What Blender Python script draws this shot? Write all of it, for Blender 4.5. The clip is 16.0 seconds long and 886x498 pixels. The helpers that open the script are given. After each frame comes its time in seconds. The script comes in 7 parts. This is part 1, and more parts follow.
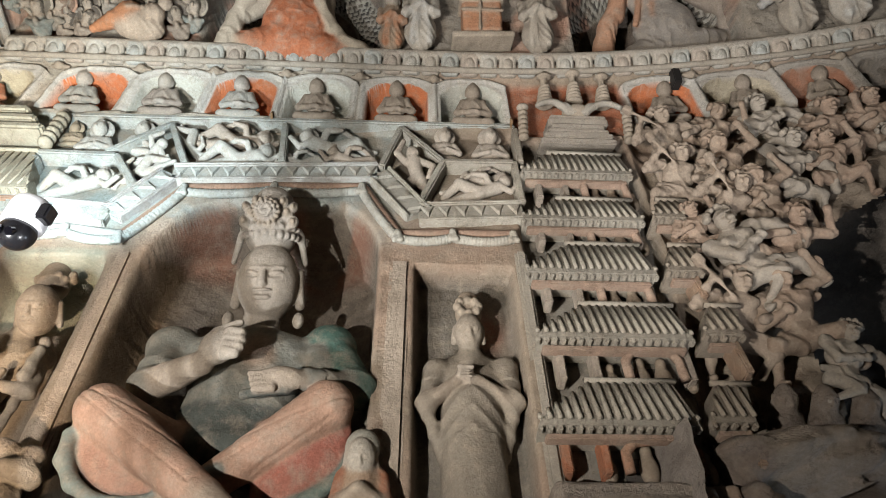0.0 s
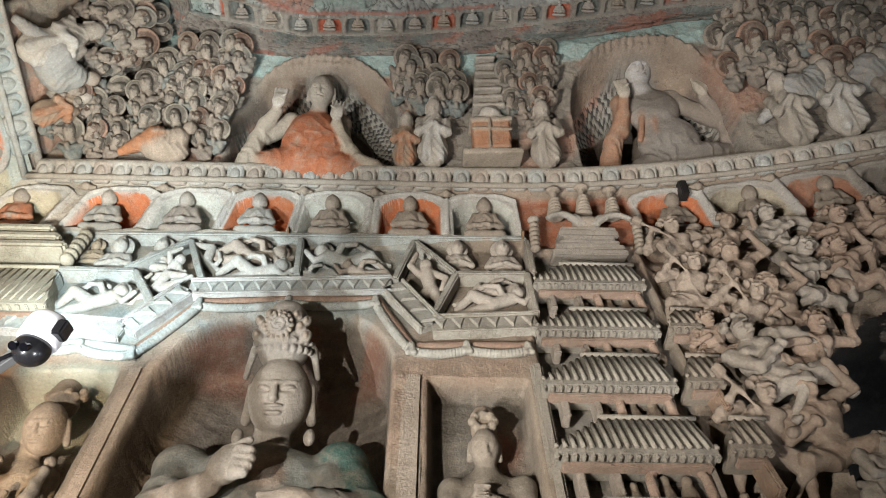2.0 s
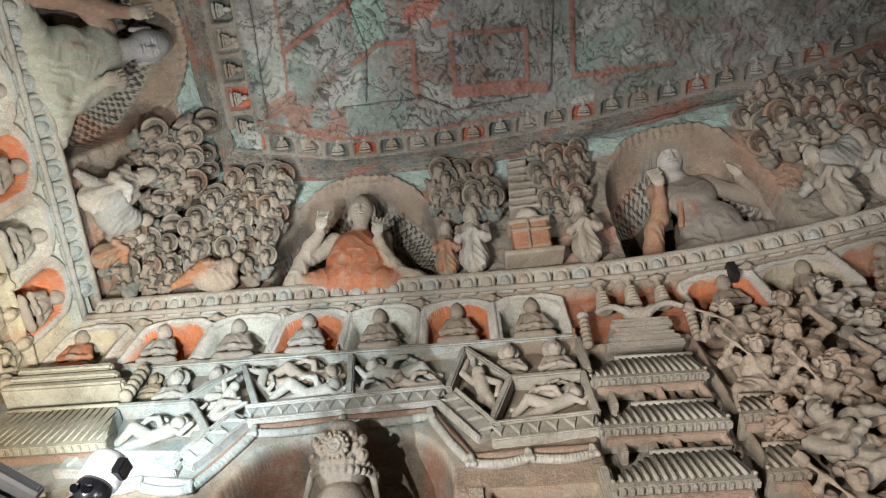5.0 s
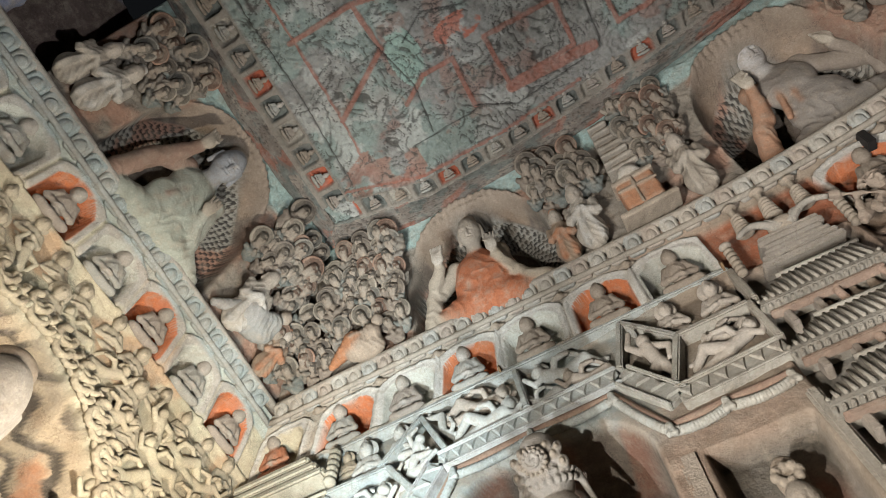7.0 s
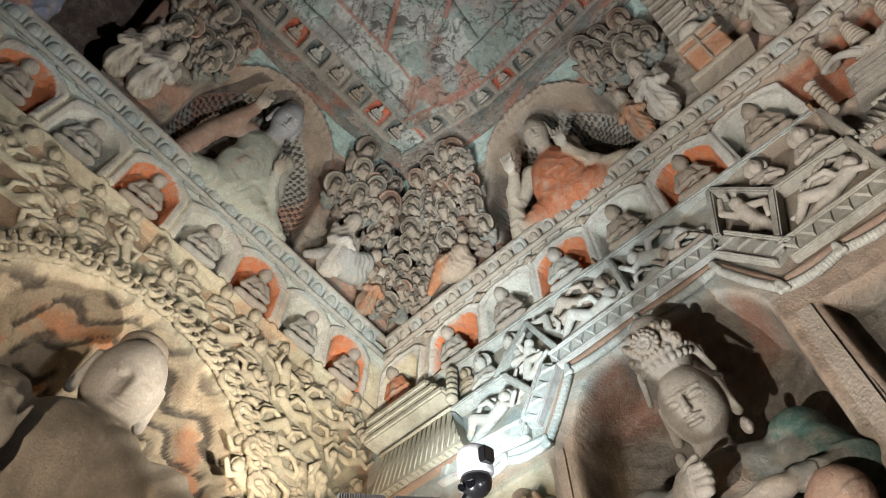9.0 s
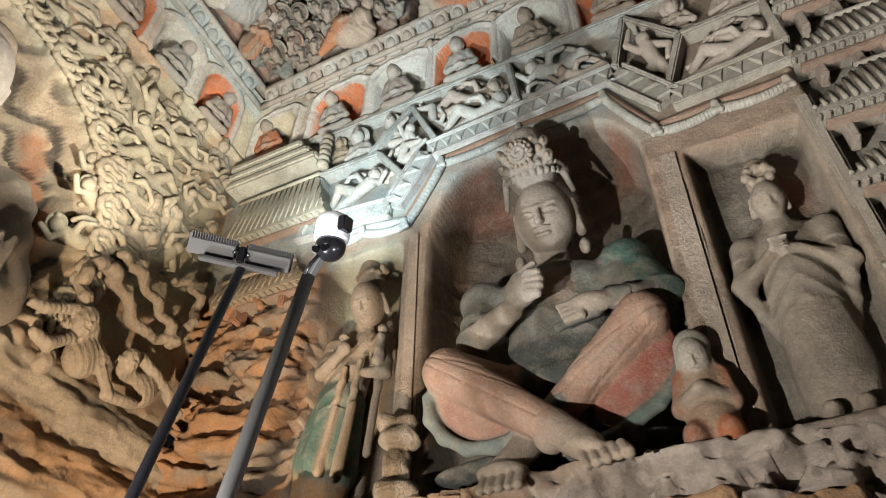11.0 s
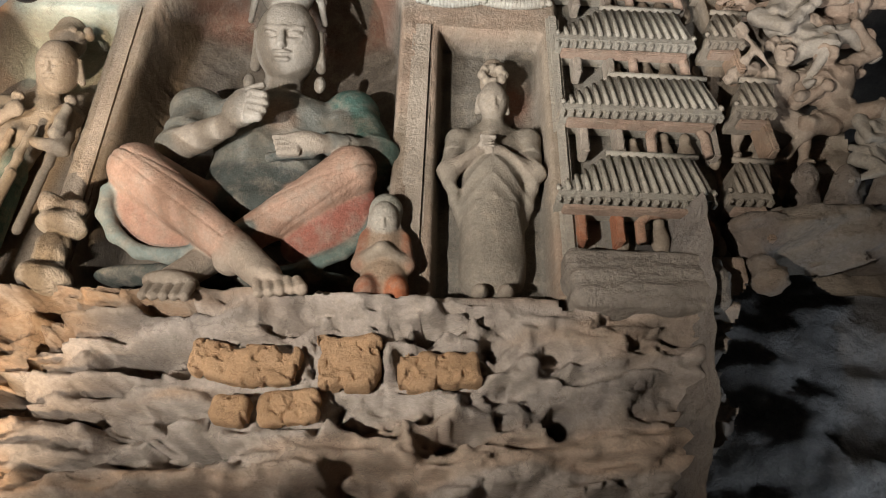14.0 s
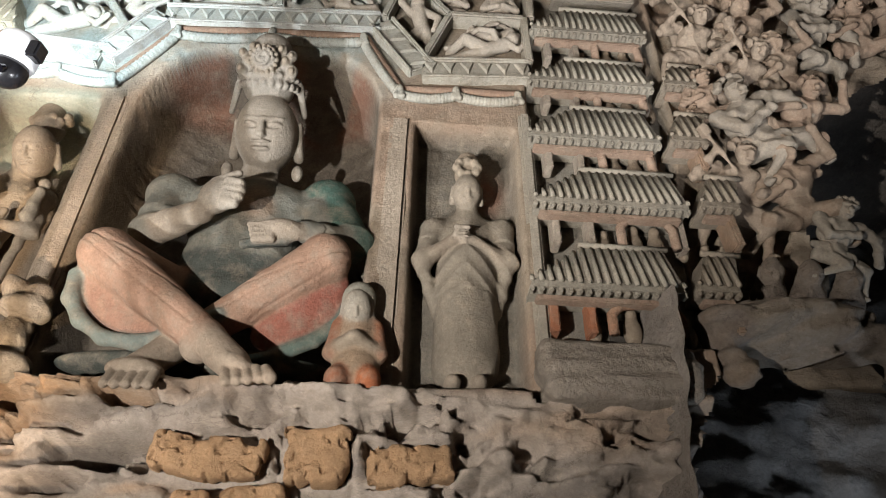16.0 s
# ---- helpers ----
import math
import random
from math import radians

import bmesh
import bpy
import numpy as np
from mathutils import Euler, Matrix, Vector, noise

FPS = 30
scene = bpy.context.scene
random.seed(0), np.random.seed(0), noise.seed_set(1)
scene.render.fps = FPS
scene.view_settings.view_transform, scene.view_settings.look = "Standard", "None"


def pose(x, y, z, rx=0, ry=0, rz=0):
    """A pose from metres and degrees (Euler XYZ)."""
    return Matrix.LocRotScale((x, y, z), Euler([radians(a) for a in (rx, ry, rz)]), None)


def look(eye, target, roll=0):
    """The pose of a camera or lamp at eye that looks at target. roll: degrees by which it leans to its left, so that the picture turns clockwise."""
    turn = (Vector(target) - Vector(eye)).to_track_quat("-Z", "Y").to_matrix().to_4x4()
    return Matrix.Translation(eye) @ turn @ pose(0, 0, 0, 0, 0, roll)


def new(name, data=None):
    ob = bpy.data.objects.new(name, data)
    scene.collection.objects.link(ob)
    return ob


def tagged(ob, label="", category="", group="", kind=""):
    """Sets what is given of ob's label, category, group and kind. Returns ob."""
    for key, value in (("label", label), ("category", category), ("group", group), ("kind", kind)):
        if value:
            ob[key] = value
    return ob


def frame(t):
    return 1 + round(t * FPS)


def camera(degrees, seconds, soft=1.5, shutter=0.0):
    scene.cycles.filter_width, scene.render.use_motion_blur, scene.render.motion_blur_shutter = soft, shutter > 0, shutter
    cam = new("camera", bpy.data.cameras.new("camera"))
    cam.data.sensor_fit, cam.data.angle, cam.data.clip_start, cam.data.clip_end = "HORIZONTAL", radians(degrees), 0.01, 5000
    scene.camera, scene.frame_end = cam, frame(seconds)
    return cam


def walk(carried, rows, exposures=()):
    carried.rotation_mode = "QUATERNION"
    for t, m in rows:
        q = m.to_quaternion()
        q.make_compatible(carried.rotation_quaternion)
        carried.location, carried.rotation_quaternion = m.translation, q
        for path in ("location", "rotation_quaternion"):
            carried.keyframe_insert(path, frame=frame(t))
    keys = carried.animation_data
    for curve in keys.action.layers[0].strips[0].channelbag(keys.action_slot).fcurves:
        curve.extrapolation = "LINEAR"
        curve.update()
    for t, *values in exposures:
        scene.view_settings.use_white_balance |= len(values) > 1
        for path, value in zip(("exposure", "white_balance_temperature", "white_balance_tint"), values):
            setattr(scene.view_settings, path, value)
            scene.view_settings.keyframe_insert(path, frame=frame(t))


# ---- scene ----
# One fixed standing point; the camera turns and tilts there.
cam = camera(66.0, 16.0, 0.8)
EYE = 1.6
ROWS = [
    (0.0, 137.38, 1.16, -2.92),
    (0.5, 139.79, 1.11, -2.50),
    (1.0, 142.82, 0.98, -2.06),
    (1.5, 144.81, 0.81, -1.89),
    (2.0, 146.77, 0.66, -1.74),
    (2.5, 148.64, 0.59, -1.54),
    (3.0, 151.03, 0.55, -1.31),
    (3.2, 151.95, 0.43, -1.31),
    (5.3, 155.72, -0.39, 7.25),
    (5.5, 155.65, -0.58, 9.28),
    (6.0, 155.80, -0.95, 15.38),
    (6.5, 156.16, -0.78, 21.67),
    (7.0, 156.59, -0.12, 28.96),
    (7.5, 156.80, 0.66, 35.53),
    (8.0, 155.97, 1.06, 41.22),
    (8.2, 155.21, 0.82, 42.58),
    (10.3, 136.97, -1.68, 35.78),
    (10.5, 135.46, -1.63, 33.33),
    (11.0, 131.10, -0.94, 26.60),
    (11.5, 127.27, -0.71, 20.04),
    (12.0, 123.66, -1.08, 13.24),
    (12.5, 121.10, -1.19, 7.80),
    (13.0, 119.15, -1.33, 3.00),
    (13.5, 118.11, -1.34, -0.13),
    (14.0, 118.15, -1.26, -2.43),
    (14.5, 119.27, -0.97, -3.85),
    (15.0, 121.25, -0.80, -4.62),
    (15.5, 123.29, -0.83, -4.85),
    (16.0, 125.65, -0.72, -4.69),
]
walk(cam, [(t, pose(0, 0, EYE, rx, ry, rz)) for t, rx, ry, rz in ROWS],
     exposures=[(0.0, -0.08), (3.0, -0.08), (6.0, -0.1), (8.0, -0.1), (10.3, -0.4), (11.5, -0.36), (13.0, -0.15), (14.5, 0.05), (16.0, -0.02)])

# ---- light ----
world = bpy.data.worlds.new("cave_dark")
world.use_nodes = True
world.node_tree.nodes["Background"].inputs[0].default_value = (0.5, 0.55, 0.62, 1)
world.node_tree.nodes["Background"].inputs[1].default_value = 0.011
scene.world = world


def lamp(name, eye, target, watts, colour, kind="SPOT", size=0.15, cone=110, blend=0.8):
    data = bpy.data.lights.new(name, kind)
    data.energy, data.color = watts, colour
    if kind == "SPOT":
        data.spot_size, data.spot_blend, data.shadow_soft_size = radians(cone), blend, size
    elif kind == "AREA":
        data.size = size
    else:
        data.shadow_soft_size = size
    ob = new(name, data)
    ob.matrix_world = look(eye, target)
    return ob


# unseen floodlights assumed on the cave floor, and the twin LED heads on the mast
lamp("floodlight_key", (-1.85, -0.35, 1.3), (-0.3, 3.2, 4.9), 1080, (1.0, 0.95, 0.88), size=0.04, cone=84)
lamp("floodlight_low", (-1.7, 0.5, 0.4), (-3.3, 2.7, 2.7), 2000, (1.0, 0.78, 0.55), size=0.05, cone=70)
lamp("floodlight_up", (-2.9, 0.3, 0.4), (0.7, 2.5, 8.2), 1500, (0.92, 0.97, 1.0), size=0.03, cone=58)
lamp("floodlight_up_right", (0.9, 0.9, 0.4), (2.3, 2.5, 8.0), 800, (0.98, 0.97, 0.98), size=0.03, cone=42)
lamp("floodlight_up_side", (1.4, 1.7, 0.4), (-3.0, 0.0, 8.3), 1150, (0.95, 0.97, 1.0), size=0.04, cone=48)
# added fill that brightens the tower and warriors, no visible source
lamp("right_fill", (-2.5, -0.3, 0.5), (1.7, 3.1, 6.1), 1150, (1.0, 0.93, 0.84), size=0.03, cone=36)
lamp("mast_lamp_beam", (-2.1, 2.15, 4.25), (-2.35, 3.1, 6.6), 380, (0.78, 0.93, 1.0), size=0.04, cone=84)
lamp("mast_lamp_beam_side", (-2.5, 1.95, 4.1), (-3.6, 1.1, 6.9), 480, (1.0, 0.95, 0.84), size=0.04, cone=108)
# added warm fill for the great side niche, no visible source
lamp("side_fill", (-0.9, -0.9, 0.4), (-3.8, 0.6, 4.7), 1200, (1.0, 0.86, 0.68), size=0.04, cone=38)
# added cool fill that lifts the doorway, in place of ambient light
lamp("passage_fill", (4.4, 3.5, 1.0), (2.2, 4.6, 2.2), 200, (0.75, 0.87, 1.0), size=0.3, cone=130)

# ---- materials ----
STONE = (0.34, 0.275, 0.21)
DUST = (0.40, 0.34, 0.27)
PALE = (0.55, 0.56, 0.50)
BLUE = (0.38, 0.50, 0.52)
CREAM = (0.58, 0.52, 0.38)
ORANGE = (0.58, 0.19, 0.08)
PINK = (0.46, 0.29, 0.21)
RED = (0.33, 0.10, 0.06)
GREEN = (0.075, 0.14, 0.115)
OCHRE = (0.66, 0.42, 0.24)
GREY = (0.25, 0.24, 0.22)
DARK = (0.06, 0.05, 0.045)


def nodes_of(name):
    m = bpy.data.materials.new(name)
    m.use_nodes = True
    t = m.node_tree
    return m, t.nodes, t.links, t.nodes["Principled BSDF"]


def painted_stone(name, loss=0.5, grain=1.0, bump=0.5, dust=DUST, crack=0.3):
    """Carved stone with old pigment, taken from the mesh's own paint layer, rubbed off and dusty in patches."""
    m, n, l, b = nodes_of(name)
    geo = n.new("ShaderNodeNewGeometry")
    paint = n.new("ShaderNodeAttribute")
    paint.attribute_name = "paint"

    def noisy(scale, detail, rough=0.6):
        k = n.new("ShaderNodeTexNoise")
        k.inputs["Scale"].default_value, k.inputs["Detail"].default_value, k.inputs["Roughness"].default_value = scale, detail, rough
        l.new(geo.outputs["Position"], k.inputs["Vector"])
        return k

    def ramp(src, lo, hi, a=0.0, z=1.0):
        r = n.new("ShaderNodeMapRange")
        r.inputs[1].default_value, r.inputs[2].default_value, r.inputs[3].default_value, r.inputs[4].default_value = lo, hi, a, z
        l.new(src, r.inputs[0])
        return r.outputs[0]

    def mixed(fac, a, z, mode="MIX"):
        k = n.new("ShaderNodeMix")
        k.data_type, k.blend_type = "RGBA", mode
        for s, v in ((k.inputs[0], fac), (k.inputs[6], a), (k.inputs[7], z)):
            if isinstance(v, (tuple, float)):
                s.default_value = (*v, 1) if isinstance(v, tuple) else v
            else:
                l.new(v, s)
        return k.outputs[2]

    big, mid, fine = noisy(1.7, 6), noisy(9, 8, 0.7), noisy(55 * grain, 6, 0.7)
    worn = mixed(ramp(mid.outputs["Fac"], 0.46, 0.66, 0, loss), paint.outputs["Color"], dust)
    grime = mixed(ramp(big.outputs["Fac"], 0.42, 0.72, 0, 0.6), worn, (0.36, 0.32, 0.28), "MULTIPLY")
    spots = mixed(ramp(fine.outputs["Fac"], 0.40, 0.68, 0.0, 0.36), grime, (0.45, 0.41, 0.37), "MULTIPLY")
    chip = noisy(21 * grain, 5, 0.75)
    chips = mixed(ramp(chip.outputs["Fac"], 0.54, 0.64, 0, 0.35), spots, (1.55, 1.5, 1.44), "MULTIPLY")
    cracks = n.new("ShaderNodeTexVoronoi")
    cracks.feature = "DISTANCE_TO_EDGE"
    cracks.inputs["Scale"].default_value = 1.6
    wob = n.new("ShaderNodeVectorMath")
    wob.operation = "MULTIPLY_ADD"
    wob.inputs[1].default_value = (0.35, 0.35, 0.35)
    l.new(mid.outputs["Color"], wob.inputs[0])
    l.new(geo.outputs["Position"], wob.inputs[2])
    l.new(wob.outputs[0], cracks.inputs["Vector"])
    seam = mixed(ramp(cracks.outputs["Distance"], 0.004, 0.012, crack, 0.0), chips, (0.2, 0.17, 0.15), "MULTIPLY")
    aged = mixed(1.0, seam, (0.74, 0.73, 0.72), "MULTIPLY")
    l.new(aged, b.inputs["Base Color"])
    b.inputs["Roughness"].default_value = 0.88
    b.inputs["Specular IOR Level"].default_value = 0.25
    h = n.new("ShaderNodeMath")
    h.operation = "ADD"
    l.new(mid.outputs["Fac"], h.inputs[0])
    l.new(ramp(fine.outputs["Fac"], 0.2, 0.8, 0, 0.30), h.inputs[1])
    bp = n.new("ShaderNodeBump")
    bp.inputs["Strength"].default_value, bp.inputs["Distance"].default_value = bump, 0.04
    l.new(h.outputs[0], bp.inputs["Height"])
    l.new(bp.outputs[0], b.inputs["Normal"])
    return m


def plain(name, colour, rough=0.5, metal=0.0, streak=0.25):
    m, n, l, b = nodes_of(name)
    geo = n.new("ShaderNodeNewGeometry")
    k = n.new("ShaderNodeTexNoise")
    k.inputs["Scale"].default_value, k.inputs["Detail"].default_value = 18, 6
    l.new(geo.outputs["Position"], k.inputs["Vector"])
    mix = n.new("ShaderNodeMix")
    mix.data_type = "RGBA"
    mix.inputs[6].default_value = (*colour, 1)
    mix.inputs[7].default_value = (*[c * (1 - streak) for c in colour], 1)
    l.new(k.outputs["Fac"], mix.inputs[0])
    l.new(mix.outputs[2], b.inputs["Base Color"])
    b.inputs["Roughness"].default_value, b.inputs["Metallic"].default_value = rough, metal
    return m


M_WALL = painted_stone("painted_sandstone", 0.45, 1.0, 0.6)
M_ROCK = painted_stone("weathered_rock", 0.35, 0.7, 1.0, (0.37, 0.33, 0.30))
M_STATUE = painted_stone("carved_statue_stone", 0.55, 1.1, 0.5, crack=0.12)
M_CEIL = painted_stone("painted_ceiling", 0.3, 0.6, 0.6, (0.33, 0.36, 0.33))
M_BRICK = painted_stone("clay_brick", 0.25, 1.6, 0.9, (0.58, 0.40, 0.26))
M_WHITE = plain("white_plastic", (0.72, 0.74, 0.78), 0.35)
M_BLACK = plain("black_plastic", (0.012, 0.012, 0.014), 0.25)
M_GREYMETAL = plain("grey_painted_steel", (0.20, 0.205, 0.21), 0.5, 0.15)
M_LAMPGREY = plain("lamp_housing_grey", (0.06, 0.058, 0.058), 0.6, 0.1)
M_GLASS = plain("dark_lens_glass", (0.004, 0.004, 0.006), 0.06)
M_IRON = plain("dark_iron", (0.015, 0.013, 0.012), 0.6, 0.2)

# ---- tools ----
RNG = np.random.RandomState(7)
LATTICE = RNG.rand(64, 256, 256)


def value_noise(x, y, seed=0):
    xi, yi = np.floor(x).astype(int), np.floor(y).astype(int)
    fx, fy = x - xi, y - yi
    fx, fy = fx * fx * (3 - 2 * fx), fy * fy * (3 - 2 * fy)
    g = LATTICE[seed % 64]
    a, b = g[xi % 256, yi % 256], g[(xi + 1) % 256, yi % 256]
    c, d = g[xi % 256, (yi + 1) % 256], g[(xi + 1) % 256, (yi + 1) % 256]
    return (a * (1 - fx) + b * fx) * (1 - fy) + (c * (1 - fx) + d * fx) * fy


def fbm(x, y, seed=0, octaves=5):
    total, amp, norm = 0.0, 1.0, 0.0
    for i in range(octaves):
        c, s = math.cos(0.9 * i + 0.5), math.sin(0.9 * i + 0.5)
        total = total + amp * value_noise((c * x - s * y) * 2 ** i + 17.3 * i, (s * x + c * y) * 2 ** i + 5.1 * i, seed + i)
        norm += amp
        amp *= 0.5
    return total / norm


def step(lo, hi, x):
    t = np.clip((x - lo) / (hi - lo), 0, 1)
    return t * t * (3 - 2 * t)


def inside(x, y, x0, x1, y0, y1, soft=0.02):
    return step(x0 - soft, x0 + soft, x) * (1 - step(x1 - soft, x1 + soft, x)) * step(y0 - soft, y0 + soft, y) * (1 - step(y1 - soft, y1 + soft, y))


def arched(x, y, xc, half, y0, y1, rise, soft=0.015):
    """1 inside an opening with straight sides and a flat-arched head."""
    top = y1 - rise * np.clip(np.abs(x - xc) / half, 0, 1) ** 3
    return step(-soft, soft, half - np.abs(x - xc)) * step(-soft, soft, y - y0) * step(-soft, soft, top - y)


def mesh_of(name, verts, faces, colours=None, smooth=True):
    me = bpy.data.meshes.new(name)
    me.from_pydata(verts, [], faces) if not isinstance(verts, np.ndarray) else fill_mesh(me, verts, faces)
    if colours is not None:
        layer = me.color_attributes.new("paint", "FLOAT_COLOR", "POINT")
        full = np.ones((len(me.vertices), 4), np.float32)
        full[:, :3] = colours
        layer.data.foreach_set("color", full.ravel())
    if smooth:
        me.polygons.foreach_set("use_smooth", np.ones(len(me.polygons), bool))
    me.update()
    return me


def fill_mesh(me, verts, quads):
    me.vertices.add(len(verts))
    me.vertices.foreach_set("co", np.asarray(verts, np.float32).ravel())
    me.loops.add(quads.size)
    me.loops.foreach_set("vertex_index", quads.astype(np.int32).ravel())
    me.polygons.add(len(quads))
    me.polygons.foreach_set("loop_start", np.arange(0, quads.size, 4, dtype=np.int32))
    me.update(calc_edges=True)


def sheet(name, us, vs, place, depth, colour, material, hole=None, flip=False):
    """A carved surface: a fine grid over (us, vs), pushed out by depth, with openings cut where hole is true."""
    U, V = np.meshgrid(us, vs, indexing="ij")
    d = depth(U, V)
    P = np.stack(place(U, V, d), -1).reshape(-1, 3)
    nu, nv = len(us), len(vs)
    i = np.arange(nu * nv).reshape(nu, nv)
    q = np.stack([i[:-1, :-1], i[1:, :-1], i[1:, 1:], i[:-1, 1:]], -1).reshape(-1, 4)
    if flip:
        q = q[:, ::-1]
    if hole is not None:
        keep = ~hole(0.5 * (U[:-1, :-1] + U[1:, 1:]), 0.5 * (V[:-1, :-1] + V[1:, 1:])).reshape(-1)
        q = q[keep]
    me = mesh_of(name, P, q, colour(U, V, d).reshape(-1, 3))
    me.materials.append(material)
    return new(name, me)


def blend_colour(base, other, mask):
    m = np.asarray(mask)[..., None]
    return base * (1 - m) + np.asarray(other) * m


def flat_colour(U, c):
    return np.broadcast_to(np.asarray(c, float), (*U.shape, 3)).copy()


# sculpting: ellipsoids, limbs and rounded blocks melted together on a fine grid
def crisp(prims, k=0.011):
    """The same pieces with tighter joints between them."""
    return [p[:5] + (min(p[5], k),) + p[6:] for p in prims]


def E(c, r, col=STONE, turn=(0, 0, 0), k=0.03, cut=False):
    return ("e", np.array(c, float), np.array(r, float), col, turn, k, cut)


def L(a, b, ra, rb=None, col=STONE, k=0.03, cut=False):
    return ("l", np.array(a, float), np.array(b, float), col, (ra, rb if rb else ra), k, cut)


def B(c, h, col=STONE, turn=(0, 0, 0), r=0.02, k=0.02, cut=False):
    return ("b", np.array(c, float), np.array(h, float), col, turn, k, cut, r)


def bounds_of(p):
    if p[0] == "l":
        m = max(p[4])
        return np.minimum(p[1], p[2]) - m, np.maximum(p[1], p[2]) + m
    m = p[2] if p[4] == (0, 0, 0) else np.full(3, np.linalg.norm(p[2]) if p[0] == "b" else max(p[2]))
    return p[1] - m, p[1] + m


def distance(p, Q):
    if p[0] == "l":
        ab = p[2] - p[1]
        t = np.clip(((Q - p[1]) @ ab) / (ab @ ab), 0, 1)
        return np.linalg.norm(Q - p[1] - t[..., None] * ab, axis=-1) - (p[4][0] + t * (p[4][1] - p[4][0]))
    R = np.array(Euler([radians(a) for a in p[4]]).to_matrix())
    q = (Q - p[1]) @ R
    if p[0] == "e":
        a = np.linalg.norm(q / p[2], axis=-1)
        g = np.linalg.norm(q / p[2] ** 2, axis=-1) + 1e-9
        return a * (a - 1) / g
    w = np.abs(q) - (p[2] - p[7])
    return np.linalg.norm(np.maximum(w, 0), axis=-1) + np.minimum(w.max(-1), 0) - p[7]


def sculpt(name, prims, h=0.02, material=None, folds=None):
    lo = np.min([bounds_of(p)[0] for p in prims if not p[6]], 0) - 3 * h
    hi = np.max([bounds_of(p)[1] for p in prims if not p[6]], 0) + 3 * h
    n = np.ceil((hi - lo) / h).astype(int) + 1
    D = np.full(n, 1.0, np.float32)
    C = np.zeros((*n, 3), np.float32)
    best = np.full(n, 1e-6, np.float32)
    ax = [lo[i] + h * np.arange(n[i]) for i in range(3)]
    for p in prims:
        a, b = bounds_of(p)
        m = p[5] * 2 + 3 * h
        i0 = np.clip(np.floor((a - m - lo) / h).astype(int), 0, n)
        i1 = np.clip(np.ceil((b + m - lo) / h).astype(int) + 1, 0, n)
        s = tuple(slice(i0[i], i1[i]) for i in range(3))
        Q = np.stack(np.meshgrid(*[ax[i][s[i]] for i in range(3)], indexing="ij"), -1)
        d = distance(p, Q).astype(np.float32)
        k = p[5]
        if p[6]:
            D[s] = np.maximum(D[s], -d)
            near = np.abs(d) < 1.5 * h
            C[s][near] = np.array(p[3]) * 1e3
            best[s][near] = 1e3
            continue
        if k > 0:
            e = np.clip(0.5 + 0.5 * (D[s] - d) / k, 0, 1)
            D[s] = D[s] * (1 - e) + d * e - k * e * (1 - e)
        else:
            D[s] = np.minimum(D[s], d)
        w = np.exp(-np.clip(d, -4 * h, 8 * h) / (0.8 * h))
        C[s] += w[..., None] * np.array(p[3], np.float32)
        best[s] += w
    C /= best[..., None]
    if folds is not None:
        Q = np.stack(np.meshgrid(*ax, indexing="ij"), -1)
        D = D + folds(Q)
    v, q, cells = nets(D, lo, h)
    me = mesh_of(name, v, q, C[cells])
    if material:
        me.materials.append(material)
    return me


def nets(D, lo, h):
    s = D < 0
    n = np.array(D.shape) - 1
    corners = [(i, j, k) for i in (0, 1) for j in (0, 1) for k in (0, 1)]

    def cut(A, c):
        return A[c[0]:c[0] + n[0], c[1]:c[1] + n[1], c[2]:c[2] + n[2]]

    count = sum(cut(s, c).astype(np.int8) for c in corners)
    active = (count > 0) & (count < 8)
    idx = np.full(n, -1, np.int64)
    idx[active] = np.arange(active.sum())
    at = np.argwhere(active)
    pos, num = np.zeros((len(at), 3)), np.zeros(len(at))
    for a in corners:
        for axis in range(3):
            if a[axis]:
                continue
            b = list(a)
            b[axis] = 1
            da, db = D[tuple((at + a).T)], D[tuple((at + b).T)]
            cross = (da < 0) != (db < 0)
            t = np.where(cross, da / np.where(cross, da - db, 1), 0)
            p = np.array(a, float)[None] + 0.0
            p = np.repeat(p, len(at), 0)
            p[:, axis] += t
            pos[cross] += p[cross]
            num[cross] += 1
    v = lo + h * (at + pos / num[:, None])
    quads = []
    for axis in range(3):
        o1, o2 = (axis + 1) % 3, (axis + 2) % 3
        s0 = [slice(None)] * 3
        s1 = [slice(None)] * 3
        s0[axis], s1[axis] = slice(0, -1), slice(1, None)
        change = s[tuple(s0)] != s[tuple(s1)]
        e = np.argwhere(change)
        ok = (e[:, o1] > 0) & (e[:, o2] > 0) & (e[:, o1] < n[o1]) & (e[:, o2] < n[o2])
        e = e[ok]
        ring = []
        for d1, d2 in ((1, 1), (0, 1), (0, 0), (1, 0)):
            c = e.copy()
            c[:, o1] -= d1
            c[:, o2] -= d2
            ring.append(idx[tuple(c.T)])
        ring = np.stack(ring, -1)
        back = ~s[tuple(e.T)]
        ring[back] = ring[back][:, ::-1]
        quads.append(ring)
    return v, np.concatenate(quads), tuple(at.T)


def overhang(z):
    """How far the upper walls come in over the standing place: 1 upright, less where they lean."""
    return np.interp(z, [6.45, 7.6, 9.9, 12], [1, 0.905, 0.8, 0.8])


def lean_in(x, y, z):
    f = overhang(z)
    return (x * f, y * f, EYE + (z - EYE) * f)


def lean_pose(m):
    f = float(overhang(m.translation.z))
    at = lean_in(*m.translation)
    k = m.copy()
    k.translation = (0, 0, 0)
    return Matrix.Translation(at) @ Matrix.Scale(f, 4) @ k


def put(name, me, m, label, category, group="", kind=""):
    ob = new(name, me)
    ob.matrix_world = lean_pose(m)
    return tagged(ob, label, category, group, kind)


